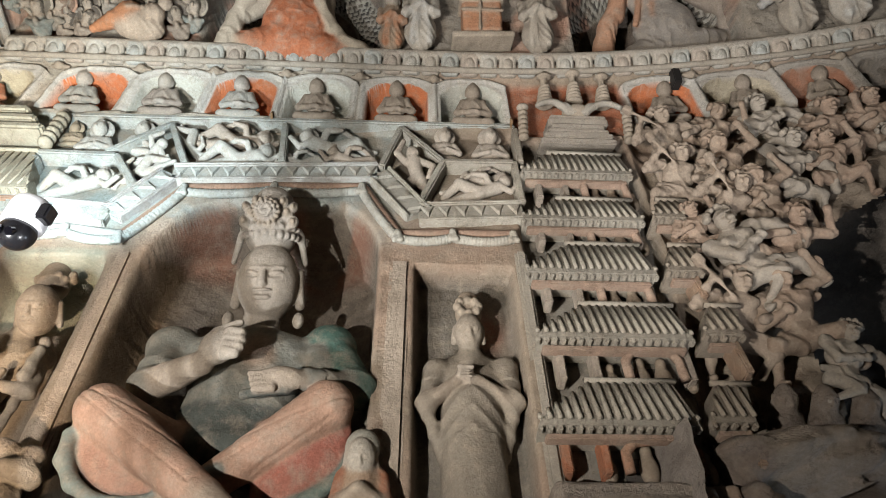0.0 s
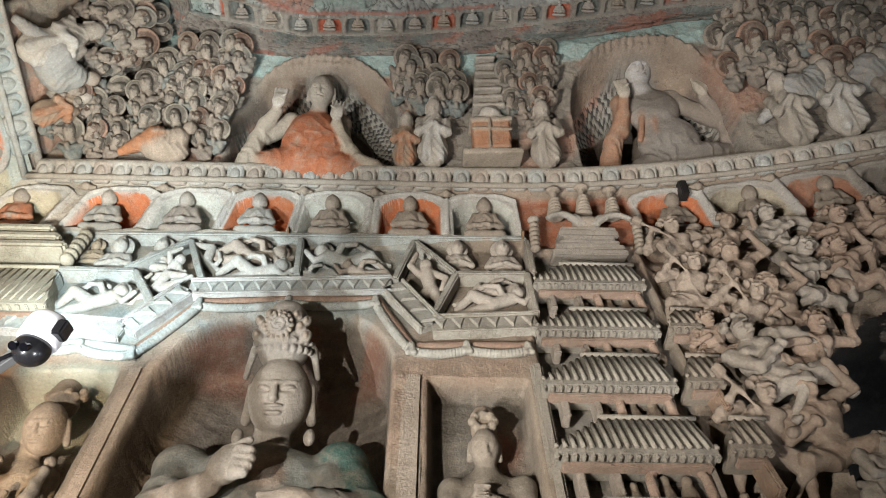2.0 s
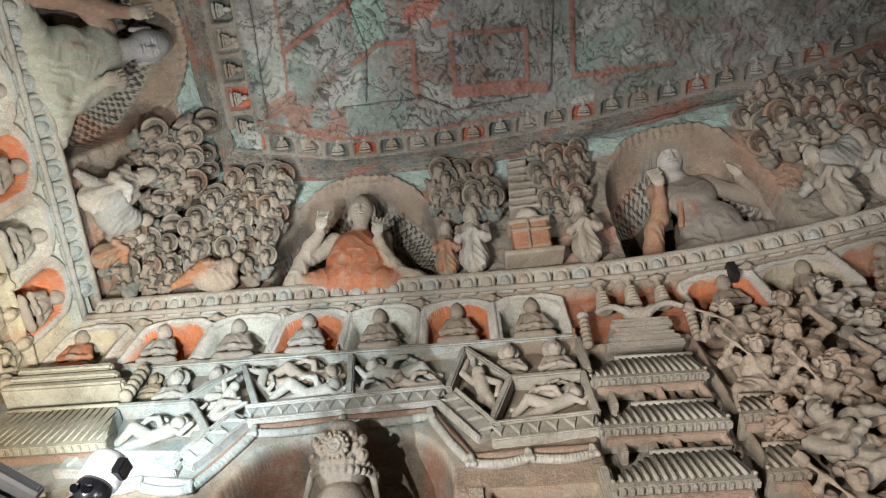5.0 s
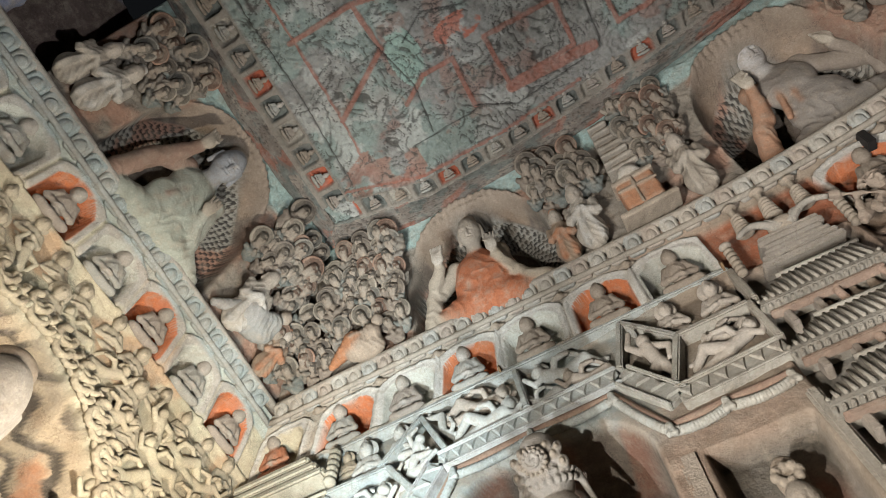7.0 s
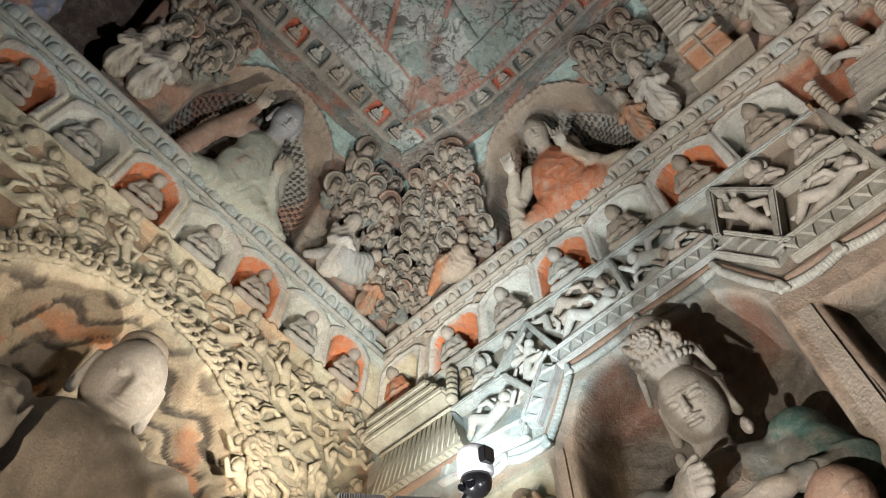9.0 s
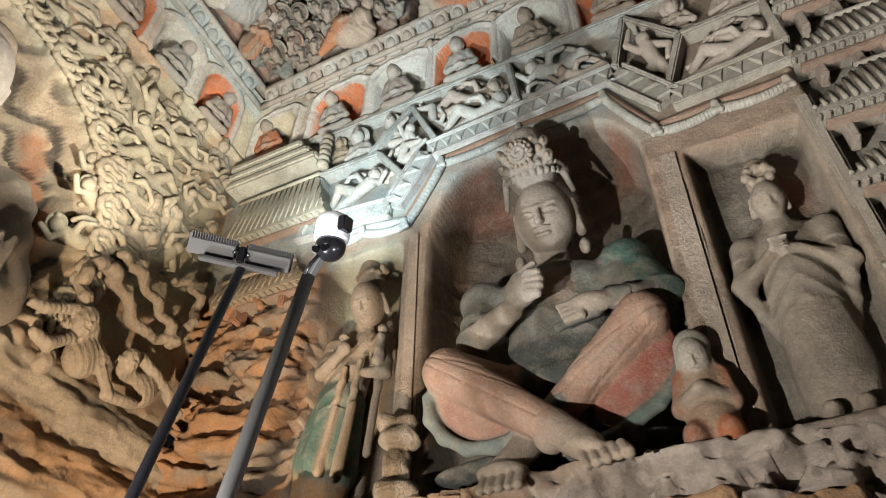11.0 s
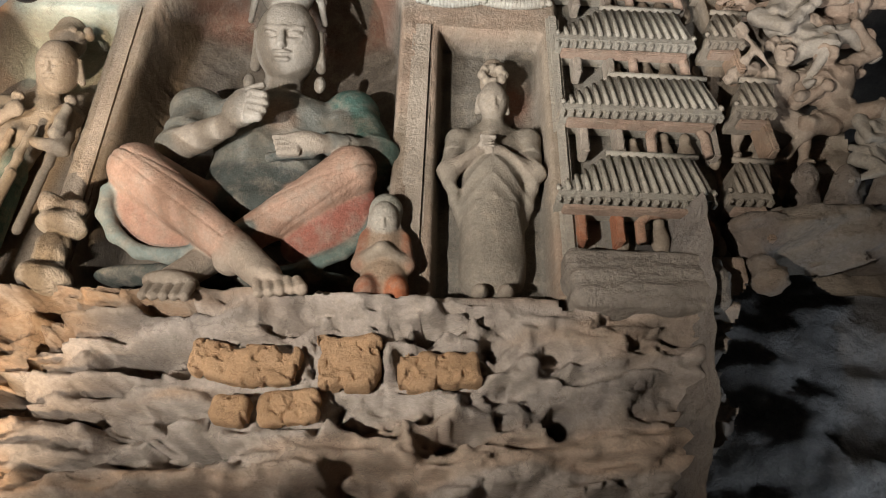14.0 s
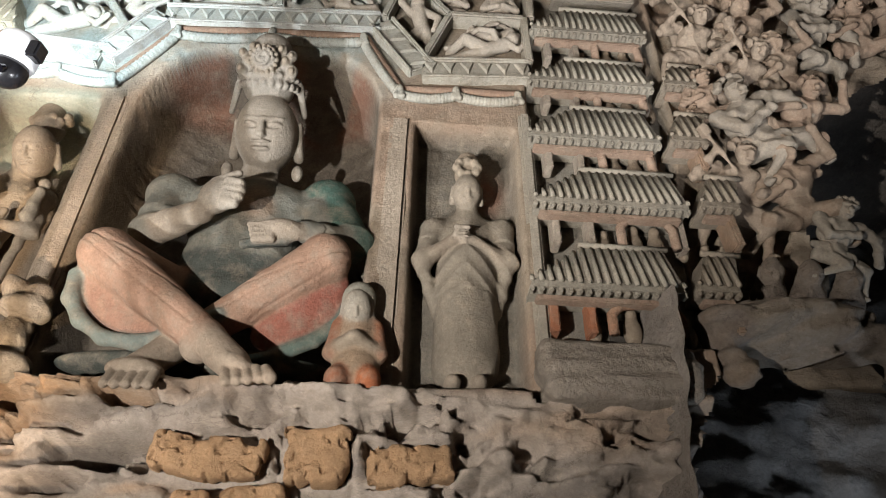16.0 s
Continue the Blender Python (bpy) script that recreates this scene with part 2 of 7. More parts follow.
def part(name, me, parent, label=""):
    ob = new(name, me)
    ob.parent = parent
    return tagged(ob, label)


def thing(name, at, label, category, group="", kind="", rz=0):
    ob = new(name)
    ob.empty_display_size = 0.1
    ob.matrix_world = pose(*at, 0, 0, rz)
    return tagged(ob, label, category, group, kind)


def shape(name, bm, material, colour=None, smooth=False, bevel=0.0):
    """A mesh from a bmesh, in one pigment."""
    if bevel:
        bmesh.ops.bevel(bm, geom=bm.edges[:], offset=bevel, segments=2, affect="EDGES", clamp_overlap=True)
    me = bpy.data.meshes.new(name)
    bm.to_mesh(me)
    bm.free()
    if colour is not None:
        layer = me.color_attributes.new("paint", "FLOAT_COLOR", "POINT")
        full = np.ones((len(me.vertices), 4), np.float32)
        full[:, :3] = colour
        layer.data.foreach_set("color", full.ravel())
    if smooth:
        me.polygons.foreach_set("use_smooth", np.ones(len(me.polygons), bool))
    me.materials.append(material)
    return me


def box(size, m=None, bm=None):
    bm = bm or bmesh.new()
    bmesh.ops.create_cube(bm, size=1, matrix=(m or Matrix()) @ Matrix.Diagonal((*size, 1)))
    return bm


def rod(a, b, r, r2=None, seg=12, bm=None):
    bm = bm or bmesh.new()
    a, b = Vector(a), Vector(b)
    m = Matrix.Translation((a + b) / 2) @ (b - a).to_track_quat("Z", "Y").to_matrix().to_4x4()
    bmesh.ops.create_cone(bm, cap_ends=True, segments=seg, radius1=r, radius2=r if r2 is None else r2, depth=(b - a).length, matrix=m)
    return bm
# ---- the cave's surfaces ----
def wall_y(u):
    return 3.15 - 0.033 * np.maximum(0, u - 0.5) ** 2


def wall_x(y):
    return -3.88 + 0.06 * (3.15 - y)


def on_back(u, z, d=0.0):
    return lean_in(u, wall_y(u) - d, z)


def on_left(y, z, d=0.0):
    return lean_in(wall_x(y) + d, y + 0 * z, z)


NICHES = [(-3.55, 0.25, CREAM), (-2.79, 0.29, ORANGE), (-2.11, 0.28, PALE), (-1.47, 0.27, ORANGE), (-0.83, 0.28, PALE), (-0.14, 0.28, ORANGE),
          (0.52, 0.28, PALE), (2.22, 0.28, ORANGE), (2.9, 0.3, CREAM), (3.55, 0.28, ORANGE), (4.2, 0.28, GREY)]
LEFT_NICHES = [(2.62, 0.24, ORANGE), (2.02, 0.24, PALE), (1.4, 0.25, ORANGE), (0.78, 0.25, PALE), (0.14, 0.25, ORANGE), (-0.5, 0.25, PALE), (-1.15, 0.25, ORANGE), (-1.8, 0.25, PALE)]
NZ0, NZ1 = 6.6, 7.27


def main_niche(u, z):
    """The big niche: straight sides, a head cut to the canopy's broken line."""
    head = 5.45 - 0.55 * (np.abs(u + 0.95) / 0.78) ** 5
    return step(-0.02, 0.02, 0.76 - np.abs(u + 0.98)) * step(-0.03, 0.03, z - 2.97) * step(-0.09, 0.09, head - z)


def canopy_line(u):
    """Height of the canopy band's upper edge."""
    return 5.38 + 0.5 * (step(-2.06, -1.75, u) - step(-0.25, 0.06, u)) + 0.03 * (u + 1)


def arch_void(u, z):
    """The great dark arch high in the wall, and the broken doorway beneath."""
    a = ((u - 4.3) / (1.66 + 0.03 * np.sin(z * 9))) ** 2 + ((z - 3.9) / 1.72) ** 4 < 1
    low = (u > 1.5 + 0.22 * np.maximum(0, 2.75 - z) * -1.2 + 0.06 * np.sin(z * 11)) & (z < 3.22 + 0.12 * np.sin(u * 7.0) + 0.05 * np.sin(u * 19))
    return a & (z > 3.1) | low


def back_depth(u, z):
    rough = fbm(u * 2.2, z * 2.2, 3) - 0.5
    fine = fbm(u * 9, z * 9, 11) - 0.5
    d = 0.03 * rough + 0.02 * fine + 0.008 * (fbm(u * 30, z * 30, 17, 3) - 0.5)
    # eroded bedding below the statues
    low = 1 - step(2.86, 2.98, z + 0.05 * rough)
    warp = 0.5 * fbm(u * 0.8, z * 0.9, 21)
    beds = fbm(u * 0.9 + 3, (z + 0.15 * warp - 0.13 * u) * 5.5, 5, 5) - 0.5
    pits = step(0.56, 0.66, fbm(u * 2.2 + 9, (z - 0.1 * u) * 6.5, 31, 3))
    crag = np.abs(fbm(u * 3.5 + 2, (z - 0.1 * u) * 9, 33, 4) - 0.5)
    rock = 0.10 + 0.36 * beds + 0.10 * rough + 0.06 * fine - 0.30 * crag + 0.03 * (fbm(u * 26, z * 40, 35, 3) - 0.5) - 0.14 * pits * (1 - step(-1.7, -1.2, u)) - 0.16 * pits
    rock = rock + 0.12 * step(2.45, 2.85, z)
    bank = step(2.74, 2.84, z + 0.04 * rough) * step(-1.75, -1.5, u)
    rock = rock * (1 - 0.65 * bank) + 0.65 * bank * (0.20 + 0.10 * rough + 0.05 * fine)
    ridge = 1 - 2 * np.abs(fbm(u * 4.5 + 1, (z - 0.13 * u) * 15, 37, 5) - 0.5)
    rock = rock + 0.15 * (ridge - 0.8) - 0.10 * step(0.55, 0.6, fbm(u * 4 + 5, (z - 0.13 * u) * 11, 39, 3))
    smooth_right = step(0.1, 0.6, u)
    rock = rock * (1 - 0.35 * smooth_right)
    d = d * (1 - low) + rock * low
    # ledge lip under the statues
    lip = np.exp(-((z - 2.93 - 0.03 * u - 0.02 * np.sin(3 * u)) / 0.05) ** 2) * (u < 1.55)
    d = d + 0.10 * lip * (0.6 + fbm(u * 3, z, 8))
    # beam holes and sockets
    for hu, hz, hr, hd in HOLES:
        e = ((u - hu) / hr) ** 2 + ((z - hz) / (hr * 0.85)) ** 2
        d = d - hd * (1 - step(0.65, 1.1, e))
    for su, sz, sw, sh, sl in SLOTS:
        e = ((u - su) / sw) ** 4 + ((z - sz - sl * (u - su) + 0.03 * (fbm(u * 6, z * 6, 9) - 0.5)) / sh) ** 4
        d = d - 0.28 * (1 - step(0.6, 1.3, e))
    # the bed of the brick infill
    m = np.max([inside(u + 0.05 * fine, z + 0.06 * fine, cu - w - 0.022, cu + w + 0.022, cz - hh - 0.02, cz + hh + 0.02, 0.012) for cu, cz, w, hh, _ in BRICKS], 0)
    d = d * (1 - m) + m * 0.02
    # statue niches
    rec = 0.62 * (1 - 0.35 * ((u + 0.93) / 0.8) ** 2)
    m = main_niche(u, z)
    split = np.exp(-((fbm(u * 1.3 + 4, z * 2.1, 71, 4) - 0.5) / 0.012) ** 2) * step(0.42, 0.55, fbm(u * 1.7, z * 1.7, 73, 2))
    d = d * (1 - m) + m * (-rec + 0.05 * rough + 0.03 * fine - 0.05 * split)
    m = inside(u, z, 0.05, 0.68, 3.0, 4.86)
    d = d * (1 - m) + m * (-0.20 + 0.04 * rough + 0.03 * fine - 0.04 * split)
    m = inside(u, z, -2.62, -1.98, 2.92, 4.86, 0.03)
    d = d * (1 - m) + m * (-0.32 + 0.04 * rough + 0.02 * fine)
    # eroded corner piers beside the left attendant
    m = inside(u, z, -3.95, -2.66, 2.9, 4.85, 0.05)
    d = d + m * (0.30 * (fbm(u * 1.6, z * 5, 15) - 0.4) - 0.05 - 0.14 * step(0.56, 0.62, fbm(u * 4, z * 9, 16, 3)) + 0.08 * (fbm(u * 8, z * 16, 18, 3) - 0.5))
    # plain grounds between the carvings
    m = inside(u, z, 0.8, 1.75, 3.3, 6.4, 0.02)
    d = d * (1 - m) + m * (-0.12 + 0.02 * rough)
    field = inside(u, z, -2.85, 0.83, 5.0, 6.5, 0.02) * step(0, 0.03, z - canopy_line(u) + 0.02)
    d = d * (1 - field) + field * (-0.055 + 0.02 * rough)
    # crowded ground behind the warriors
    m = step(1.75, 1.9, u) * step(3.2, 3.4, z) * (1 - step(6.42, 6.52, z))
    d = d + m * (0.22 * (fbm(u * 3.2, z * 3.2, 41, 3) - 0.5) - 0.10)
    d = d - 0.26 * step(1.66, 1.78, u) * (1 - step(4.1, 5.1, z)) * step(3.0, 3.2, z)
    # the row of small niches with their frames
    for k, (c, w, _) in enumerate(NICHES):
        rim = arched(u, z, c, w + 0.055, NZ0, NZ1 + 0.06, 0.13, 0.012)
        m = arched(u, z, c, w - 0.02, NZ0, NZ1 - 0.05, 0.17, 0.012)
        d = d + (0.05 * rim - 0.025 * arched(u, z, c, w + 0.028, NZ0, NZ1 + 0.03, 0.13, 0.01)) * (1 - m)
        d = d * (1 - m) + m * (-0.24 + 0.08 * ((u - c) / w) ** 2 + 0.01 * fine)
    d = d + 0.035 * inside(u, z, -3.95, 5, 6.5, 6.585, 0.01) * (0.6 + 0.8 * fbm(u * 9, z * 9, 13, 2))
    m = inside(u, z, 0.86, 1.9, 6.45, 7.32, 0.015)
    d = d * (1 - m) + m * (-0.06)
    # two rolled mouldings under the frieze
    d = d + 0.05 * np.exp(-((z - 7.42) / 0.035) ** 2) + 0.07 * step(7.46, 7.5, z)
    return d


BRICKS = [(-0.80, 2.60, 0.255, 0.09, 4), (-0.335, 2.62, 0.145, 0.125, -3), (0.095, 2.59, 0.185, 0.082, -5), (-0.84, 2.38, 0.085, 0.065, 6), (-0.575, 2.40, 0.135, 0.07, -9)]
HOLES = [(0.67, 2.40, 0.075, 0.3), (1.04, 2.75, 0.055, 0.10), (0.39, 2.73, 0.11, 0.10), (0.63, 2.68, 0.075, 0.14), (0.41, 2.41, 0.06, 0.14), (0.72, 2.97, 0.05, 0.25), (0.98, 2.97, 0.07, 0.2),
         (-1.16, 2.35, 0.05, 0.2), (-1.7, 2.72, 0.06, 0.2), (1.35, 2.35, 0.05, 0.12), (-2.9, 2.5, 0.07, 0.2), (-2.2, 2.2, 0.06, 0.2)]
SLOTS = [(0.16, 2.31, 0.17, 0.045, 0.15), (-0.22, 2.35, 0.15, 0.04, -0.1), (-1.36, 2.60, 0.17, 0.06, -0.1), (-1.2, 2.84, 0.14, 0.035, -0.1), (-0.2, 2.13, 0.2, 0.08, 0.1), (-1.45, 2.47, 0.14, 0.03, 0.05), (-1.6, 2.34, 0.16, 0.03, 0.0), (-1.05, 2.2, 0.14, 0.04, 0.1), (0.1, 2.80, 0.13, 0.03, 0.1),
         (-2.6, 2.62, 0.18, 0.03, 0.1), (-3.2, 2.75, 0.2, 0.04, 0.0), (-1.75, 2.86, 0.12, 0.025, 0.0), (-3.0, 3.4, 0.25, 0.03, -0.05), (-3.3, 3.7, 0.22, 0.035, 0.0), (0.45, 2.06, 0.2, 0.06, 0.1), (-2.0, 2.45, 0.2, 0.03, 0.05), (-2.35, 2.75, 0.2, 0.03, 0.0), (-2.5, 2.35, 0.22, 0.035, 0.05)]


def back_colour(u, z, d):
    c = flat_colour(u, STONE)
    stain = fbm(u * 1.3, z * 1.3, 51)
    c = blend_colour(c, PINK, 0.35 * step(0.5, 0.7, stain))
    # the mast lamp's pale blue light, put into the wall colour at the left
    left_lamp_tint = (1 - step(-0.6, 0.6, u)) * step(4.9, 5.3, z)
    c = blend_colour(c, PALE, 0.45 * left_lamp_tint)
    c = blend_colour(c, BLUE, 0.6 * left_lamp_tint * step(0.42, 0.62, fbm(u * 2.5, z * 2.5, 55)) * (1 - step(6.5, 6.55, z)))
    low = 1 - step(2.9, 3.0, z)
    strata = fbm(u * 0.9, (z - 0.13 * u) * 4.5, 57)
    c = blend_colour(c, (0.50, 0.43, 0.375), low)
    c = blend_colour(c, (0.46, 0.25, 0.10), low * step(0.50, 0.66, strata) * (0.35 + 0.5 * (1 - step(-1.6, -0.6, u))))
    c = blend_colour(c, (0.16, 0.14, 0.125), low * 0.6 * step(0.52, 0.68, fbm(u * 1.1 + 7, (z - 0.12 * u) * 5.0, 59)))
    pier = inside(u, z, -3.95, -2.66, 2.9, 4.9, 0.05)
    c = blend_colour(c, (0.48, 0.24, 0.10), pier * 0.7 * step(0.42, 0.56, fbm(u * 2, z * 6, 60)))
    # brown niche grounds, deepened to carry some of the recesses' shade
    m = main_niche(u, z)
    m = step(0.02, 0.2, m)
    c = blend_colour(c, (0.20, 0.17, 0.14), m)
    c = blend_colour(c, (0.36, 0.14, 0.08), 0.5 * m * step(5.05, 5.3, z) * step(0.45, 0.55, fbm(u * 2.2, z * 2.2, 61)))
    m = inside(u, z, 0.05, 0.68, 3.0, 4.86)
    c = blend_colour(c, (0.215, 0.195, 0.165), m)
    c = blend_colour(c, (0.42, 0.15, 0.08), 0.7 * m * np.exp(-(((u - 0.52) / 0.09) ** 2 + ((z - 4.45) / 0.16) ** 2)))
    m = inside(u, z, -2.62, -1.98, 4.5, 4.95, 0.03)
    c = blend_colour(c, (0.42, 0.46, 0.38), m * 0.7)
    m = inside(u, z, 0.8, 1.75, 3.3, 6.4)
    c = blend_colour(c, (0.27, 0.25, 0.215), m)
    for k, (cu, w, pig) in enumerate(NICHES):
        rim = arched(u, z, cu, w + 0.055, NZ0, NZ1 + 0.06, 0.13, 0.012)
        m = arched(u, z, cu, w - 0.005, NZ0, NZ1 - 0.03, 0.17, 0.006)
        c = blend_colour(c, (0.56, 0.55, 0.51), 0.9 * rim)
        c = blend_colour(c, pig, m)
    m = inside(u, z, 0.86, 1.9, 6.45, 7.32, 0.015)
    c = blend_colour(c, (0.40, 0.15, 0.08), m)
    # the light's falloff to the right is put into the wall colour
    right_shade = step(2.4, 3.2, u)
    return blend_colour(c, (0.26, 0.22, 0.18), 0.5 * right_shade)


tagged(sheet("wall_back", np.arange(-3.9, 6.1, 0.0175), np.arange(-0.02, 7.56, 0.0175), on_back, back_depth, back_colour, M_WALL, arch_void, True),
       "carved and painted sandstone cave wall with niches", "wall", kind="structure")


def flame_halo(y, z):
    """Depth of the great pointed niche and its flame-tongue halo on the side wall."""
    r = np.hypot((y - 0.75) / 1.25, (z - 4.55) / 1.22)
    return r


def flames(y, z, r, a):
    """Licking flame tongues that sweep round the halo."""
    f = r * 8 + 1.1 * a + 0.3 * np.sin(a * 17 + 9 * r) + 1.3 * fbm(y * 3, z * 3, 71)
    gap = step(0.54, 0.60, fbm(y * 7, z * 7, 76, 3))
    return np.minimum(1, np.abs(f - np.round(f)) * 2 + gap)


def left_depth(y, z):
    rough, fine = fbm(y * 2.2, z * 2.2, 4) - 0.5, fbm(y * 9, z * 9, 12) - 0.5
    d = 0.04 * rough + 0.015 * fine
    r = flame_halo(y, z)
    a = np.arctan2(z - 4.4, y - 0.75)
    bowl = 1 - step(0.97, 1.03, r)
    tongues = flames(y, z, r, a)
    d = d * (1 - bowl) + bowl * (-0.75 * (1 - r ** 2.5) - 0.05 + 0.045 * tongues * step(0.35, 0.45, r))
    rim = np.exp(-((r - 1.06) / 0.05) ** 2)
    d = d + rim * (0.07 + 0.05 * np.sin(a * 60))
    low = 1 - step(3.2, 4.4, z + 0.6 * rough)
    beds = fbm(y * 1.1, (z + 0.2 * fbm(y, z, 22)) * 5, 6) - 0.5
    d = d * (1 - low) + low * (0.42 * beds + 0.12 * rough + 0.05 * fine + 0.05)
    for k, (c, w, _) in enumerate(LEFT_NICHES):
        rim = arched(y, z, c, w + 0.055, NZ0 + 0.1, NZ1 + 0.12, 0.13, 0.012)
        m = arched(y, z, c, w - 0.02, NZ0 + 0.1, NZ1 + 0.01, 0.17, 0.012)
        d = d + (0.05 * rim - 0.025 * arched(y, z, c, w + 0.028, NZ0, NZ1 + 0.03, 0.13, 0.01)) * (1 - m)
        d = d * (1 - m) + m * (-0.24 + 0.08 * ((y - c) / w) ** 2 + 0.01 * fine)
    d = d + 0.04 * inside(y, z, -3, 3.2, 6.6, 6.67, 0.01)
    return d + 0.05 * np.exp(-((z - 7.42) / 0.035) ** 2) + 0.07 * step(7.46, 7.5, z)


def left_colour(y, z, d):
    c = flat_colour(y, CREAM)
    c = blend_colour(c, (0.40, 0.42, 0.33), 0.5 * step(0.45, 0.65, fbm(y * 2.6, z * 2.6, 72)))
    c = blend_colour(c, (0.52, 0.26, 0.12), 0.5 * step(0.56, 0.68, fbm(y * 2.1 + 4, z * 2.1, 73)))
    r = flame_halo(y, z)
    a = np.arctan2(z - 4.4, y - 0.75)
    bowl = 1 - step(0.97, 1.03, r)
    c = blend_colour(c, (0.54, 0.44, 0.31), bowl)
    tong = flames(y, z, r, a)
    c = blend_colour(c, (0.58, 0.25, 0.12), 0.8 * bowl * inside(r, r, 0.5, 0.9, 0.5, 0.9, 0.05) * step(0.42, 0.52, fbm(a * 3, r * 5, 77)))
    c = blend_colour(c, (0.07, 0.06, 0.05), 0.9 * bowl * (1 - step(0.26, 0.42, tong)) * step(0.4, 0.5, r))
    low = 1 - step(3.3, 4.5, z)
    c = blend_colour(c, (0.44, 0.37, 0.29), low)
    c = blend_colour(c, (0.50, 0.28, 0.13), 0.75 * low * step(0.5, 0.65, fbm(y, z * 5, 74)))
    c = blend_colour(c, (0.12, 0.11, 0.10), 0.7 * low * step(0.52, 0.68, fbm(y + 5, z * 5, 75)))
    for k, (cu, w, pig) in enumerate(LEFT_NICHES):
        rim = arched(y, z, cu, w + 0.055, NZ0 + 0.1, NZ1 + 0.12, 0.13, 0.012)
        m = arched(y, z, cu, w - 0.005, NZ0 + 0.1, NZ1 + 0.03, 0.17, 0.006)
        c = blend_colour(c, (0.44, 0.43, 0.41), 0.85 * rim)
        c = blend_colour(c, pig, m)
    m = step(7.28, 7.34, z)
    return blend_colour(c, BLUE, 0.6 * m)


tagged(sheet("wall_left", np.arange(-3.4, 3.2, 0.0175), np.arange(-0.02, 7.56, 0.0175), on_left, left_depth, left_colour, M_WALL),
       "carved and painted side wall with a flame-bordered niche", "wall", kind="structure")

CEIL = 9.9


def edge_back(u):
    """Where the ceiling's cove begins on the upper back tier."""
    return np.interp(u, [-3.15, -2.4, -1.7, -0.3, 0.65, 1.65, 3.0, 4.3], [1.04, 0.88, 0.84, 0.87, 0.90, 1.0, 1.06, 1.0])


def edge_left(y):
    return np.interp(y, [-1.0, 0.2, 1.3, 2.35], [0.9, 0.885, 0.92, 1.02])


def upper_back(u, s, d):
    lean = 0.68 * s ** 1.3
    return lean_in(u, wall_y(u) - 0.02 - lean - d, 7.72 + (CEIL - 7.67) * s - 0.3 * d)


def upper_left(y, s, d):
    lean = 0.72 * s ** 1.3
    return lean_in(wall_x(y) + 0.02 + lean + d, y, 7.72 + (CEIL - 7.67) * s - 0.3 * d)


def oval(u, s, c, w, top):
    """A broad niche of the upper tier under a flat arch, standing on the ledge."""
    return step(-0.03, 0.03, 1 - (np.abs((u - c) / w) ** 2.6 + np.maximum(0, (s - top * 0.4) / (top * 0.6)) ** 2.6) ** (1 / 2.6))


UPPER = [(-1.2, 0.86, 0.79, 0.6), (2.48, 0.86, 0.93, 0.95)]
UPPER_LEFT = [(0.72, 0.88, 0.84, 0.5)]


def glory(u, s, c, w, top):
    """Radius and angle round the head of a niche's figure, for its painted flame ring."""
    x, y = (u - c) / (1.04 * w), (s - 0.30 * top / 0.8) / (0.50 * top / 0.8)
    return np.hypot(x, y), np.arctan2(y, x)


def dashes(u, s, r, a):
    """Short licking flame strokes in two staggered rings."""
    n = 64
    k = np.floor((r - 0.66) * 20)
    f = a * n / math.tau + 0.5 * (k % 2) + 1.6 * r + 0.5 * (fbm(u * 6, s * 12, 7, 3) - 0.5)
    return (np.abs(f - np.round(f)) < 0.24) * step(0.68, 0.70, r) * (1 - step(0.96, 0.99, r))


def upper_depth_for(niches, seed, end=None):
    def depth(u, s):
        d = 0.07 * (fbm(u * 2.5, s * 5, seed) - 0.5) + 0.05 * (fbm(u * 9, s * 18, seed + 2) - 0.5) + 0.02 * (fbm(u * 28, s * 56, seed + 3, 3) - 0.5)
        for c, w, top, deep in niches:
            hood = oval(u, s, c, w * 0.88 + 0.02, top + 0.035) * step(top * 0.68, top * 0.72, s)
            rim = oval(u, s, c, w * 0.88 + 0.05, top + 0.06) * step(top * 0.66, top * 0.7, s)
            m = oval(u, s, c, w, top * 0.98)
            d = d + (0.07 * rim - 0.04 * hood + 0.012 * rim * np.sin(u * 70)) * (1 - m)
            r, a = glory(u, s, c, w, top)
            d = d * (1 - m) + m * (-deep * (1 - 0.45 * ((u - c) / w) ** 2) * (1 - 0.4 * step(top * 0.7, top, s)) + 0.012 * dashes(u, s, r, a) + 0.02 * (fbm(u * 9, s * 18, seed + 2) - 0.5))
        if end is not None:
            d = d - 0.9 * (1 - step(end - 0.05, end + 0.02, u + 0.25 * (s - 0.5)))
        return d
    return depth


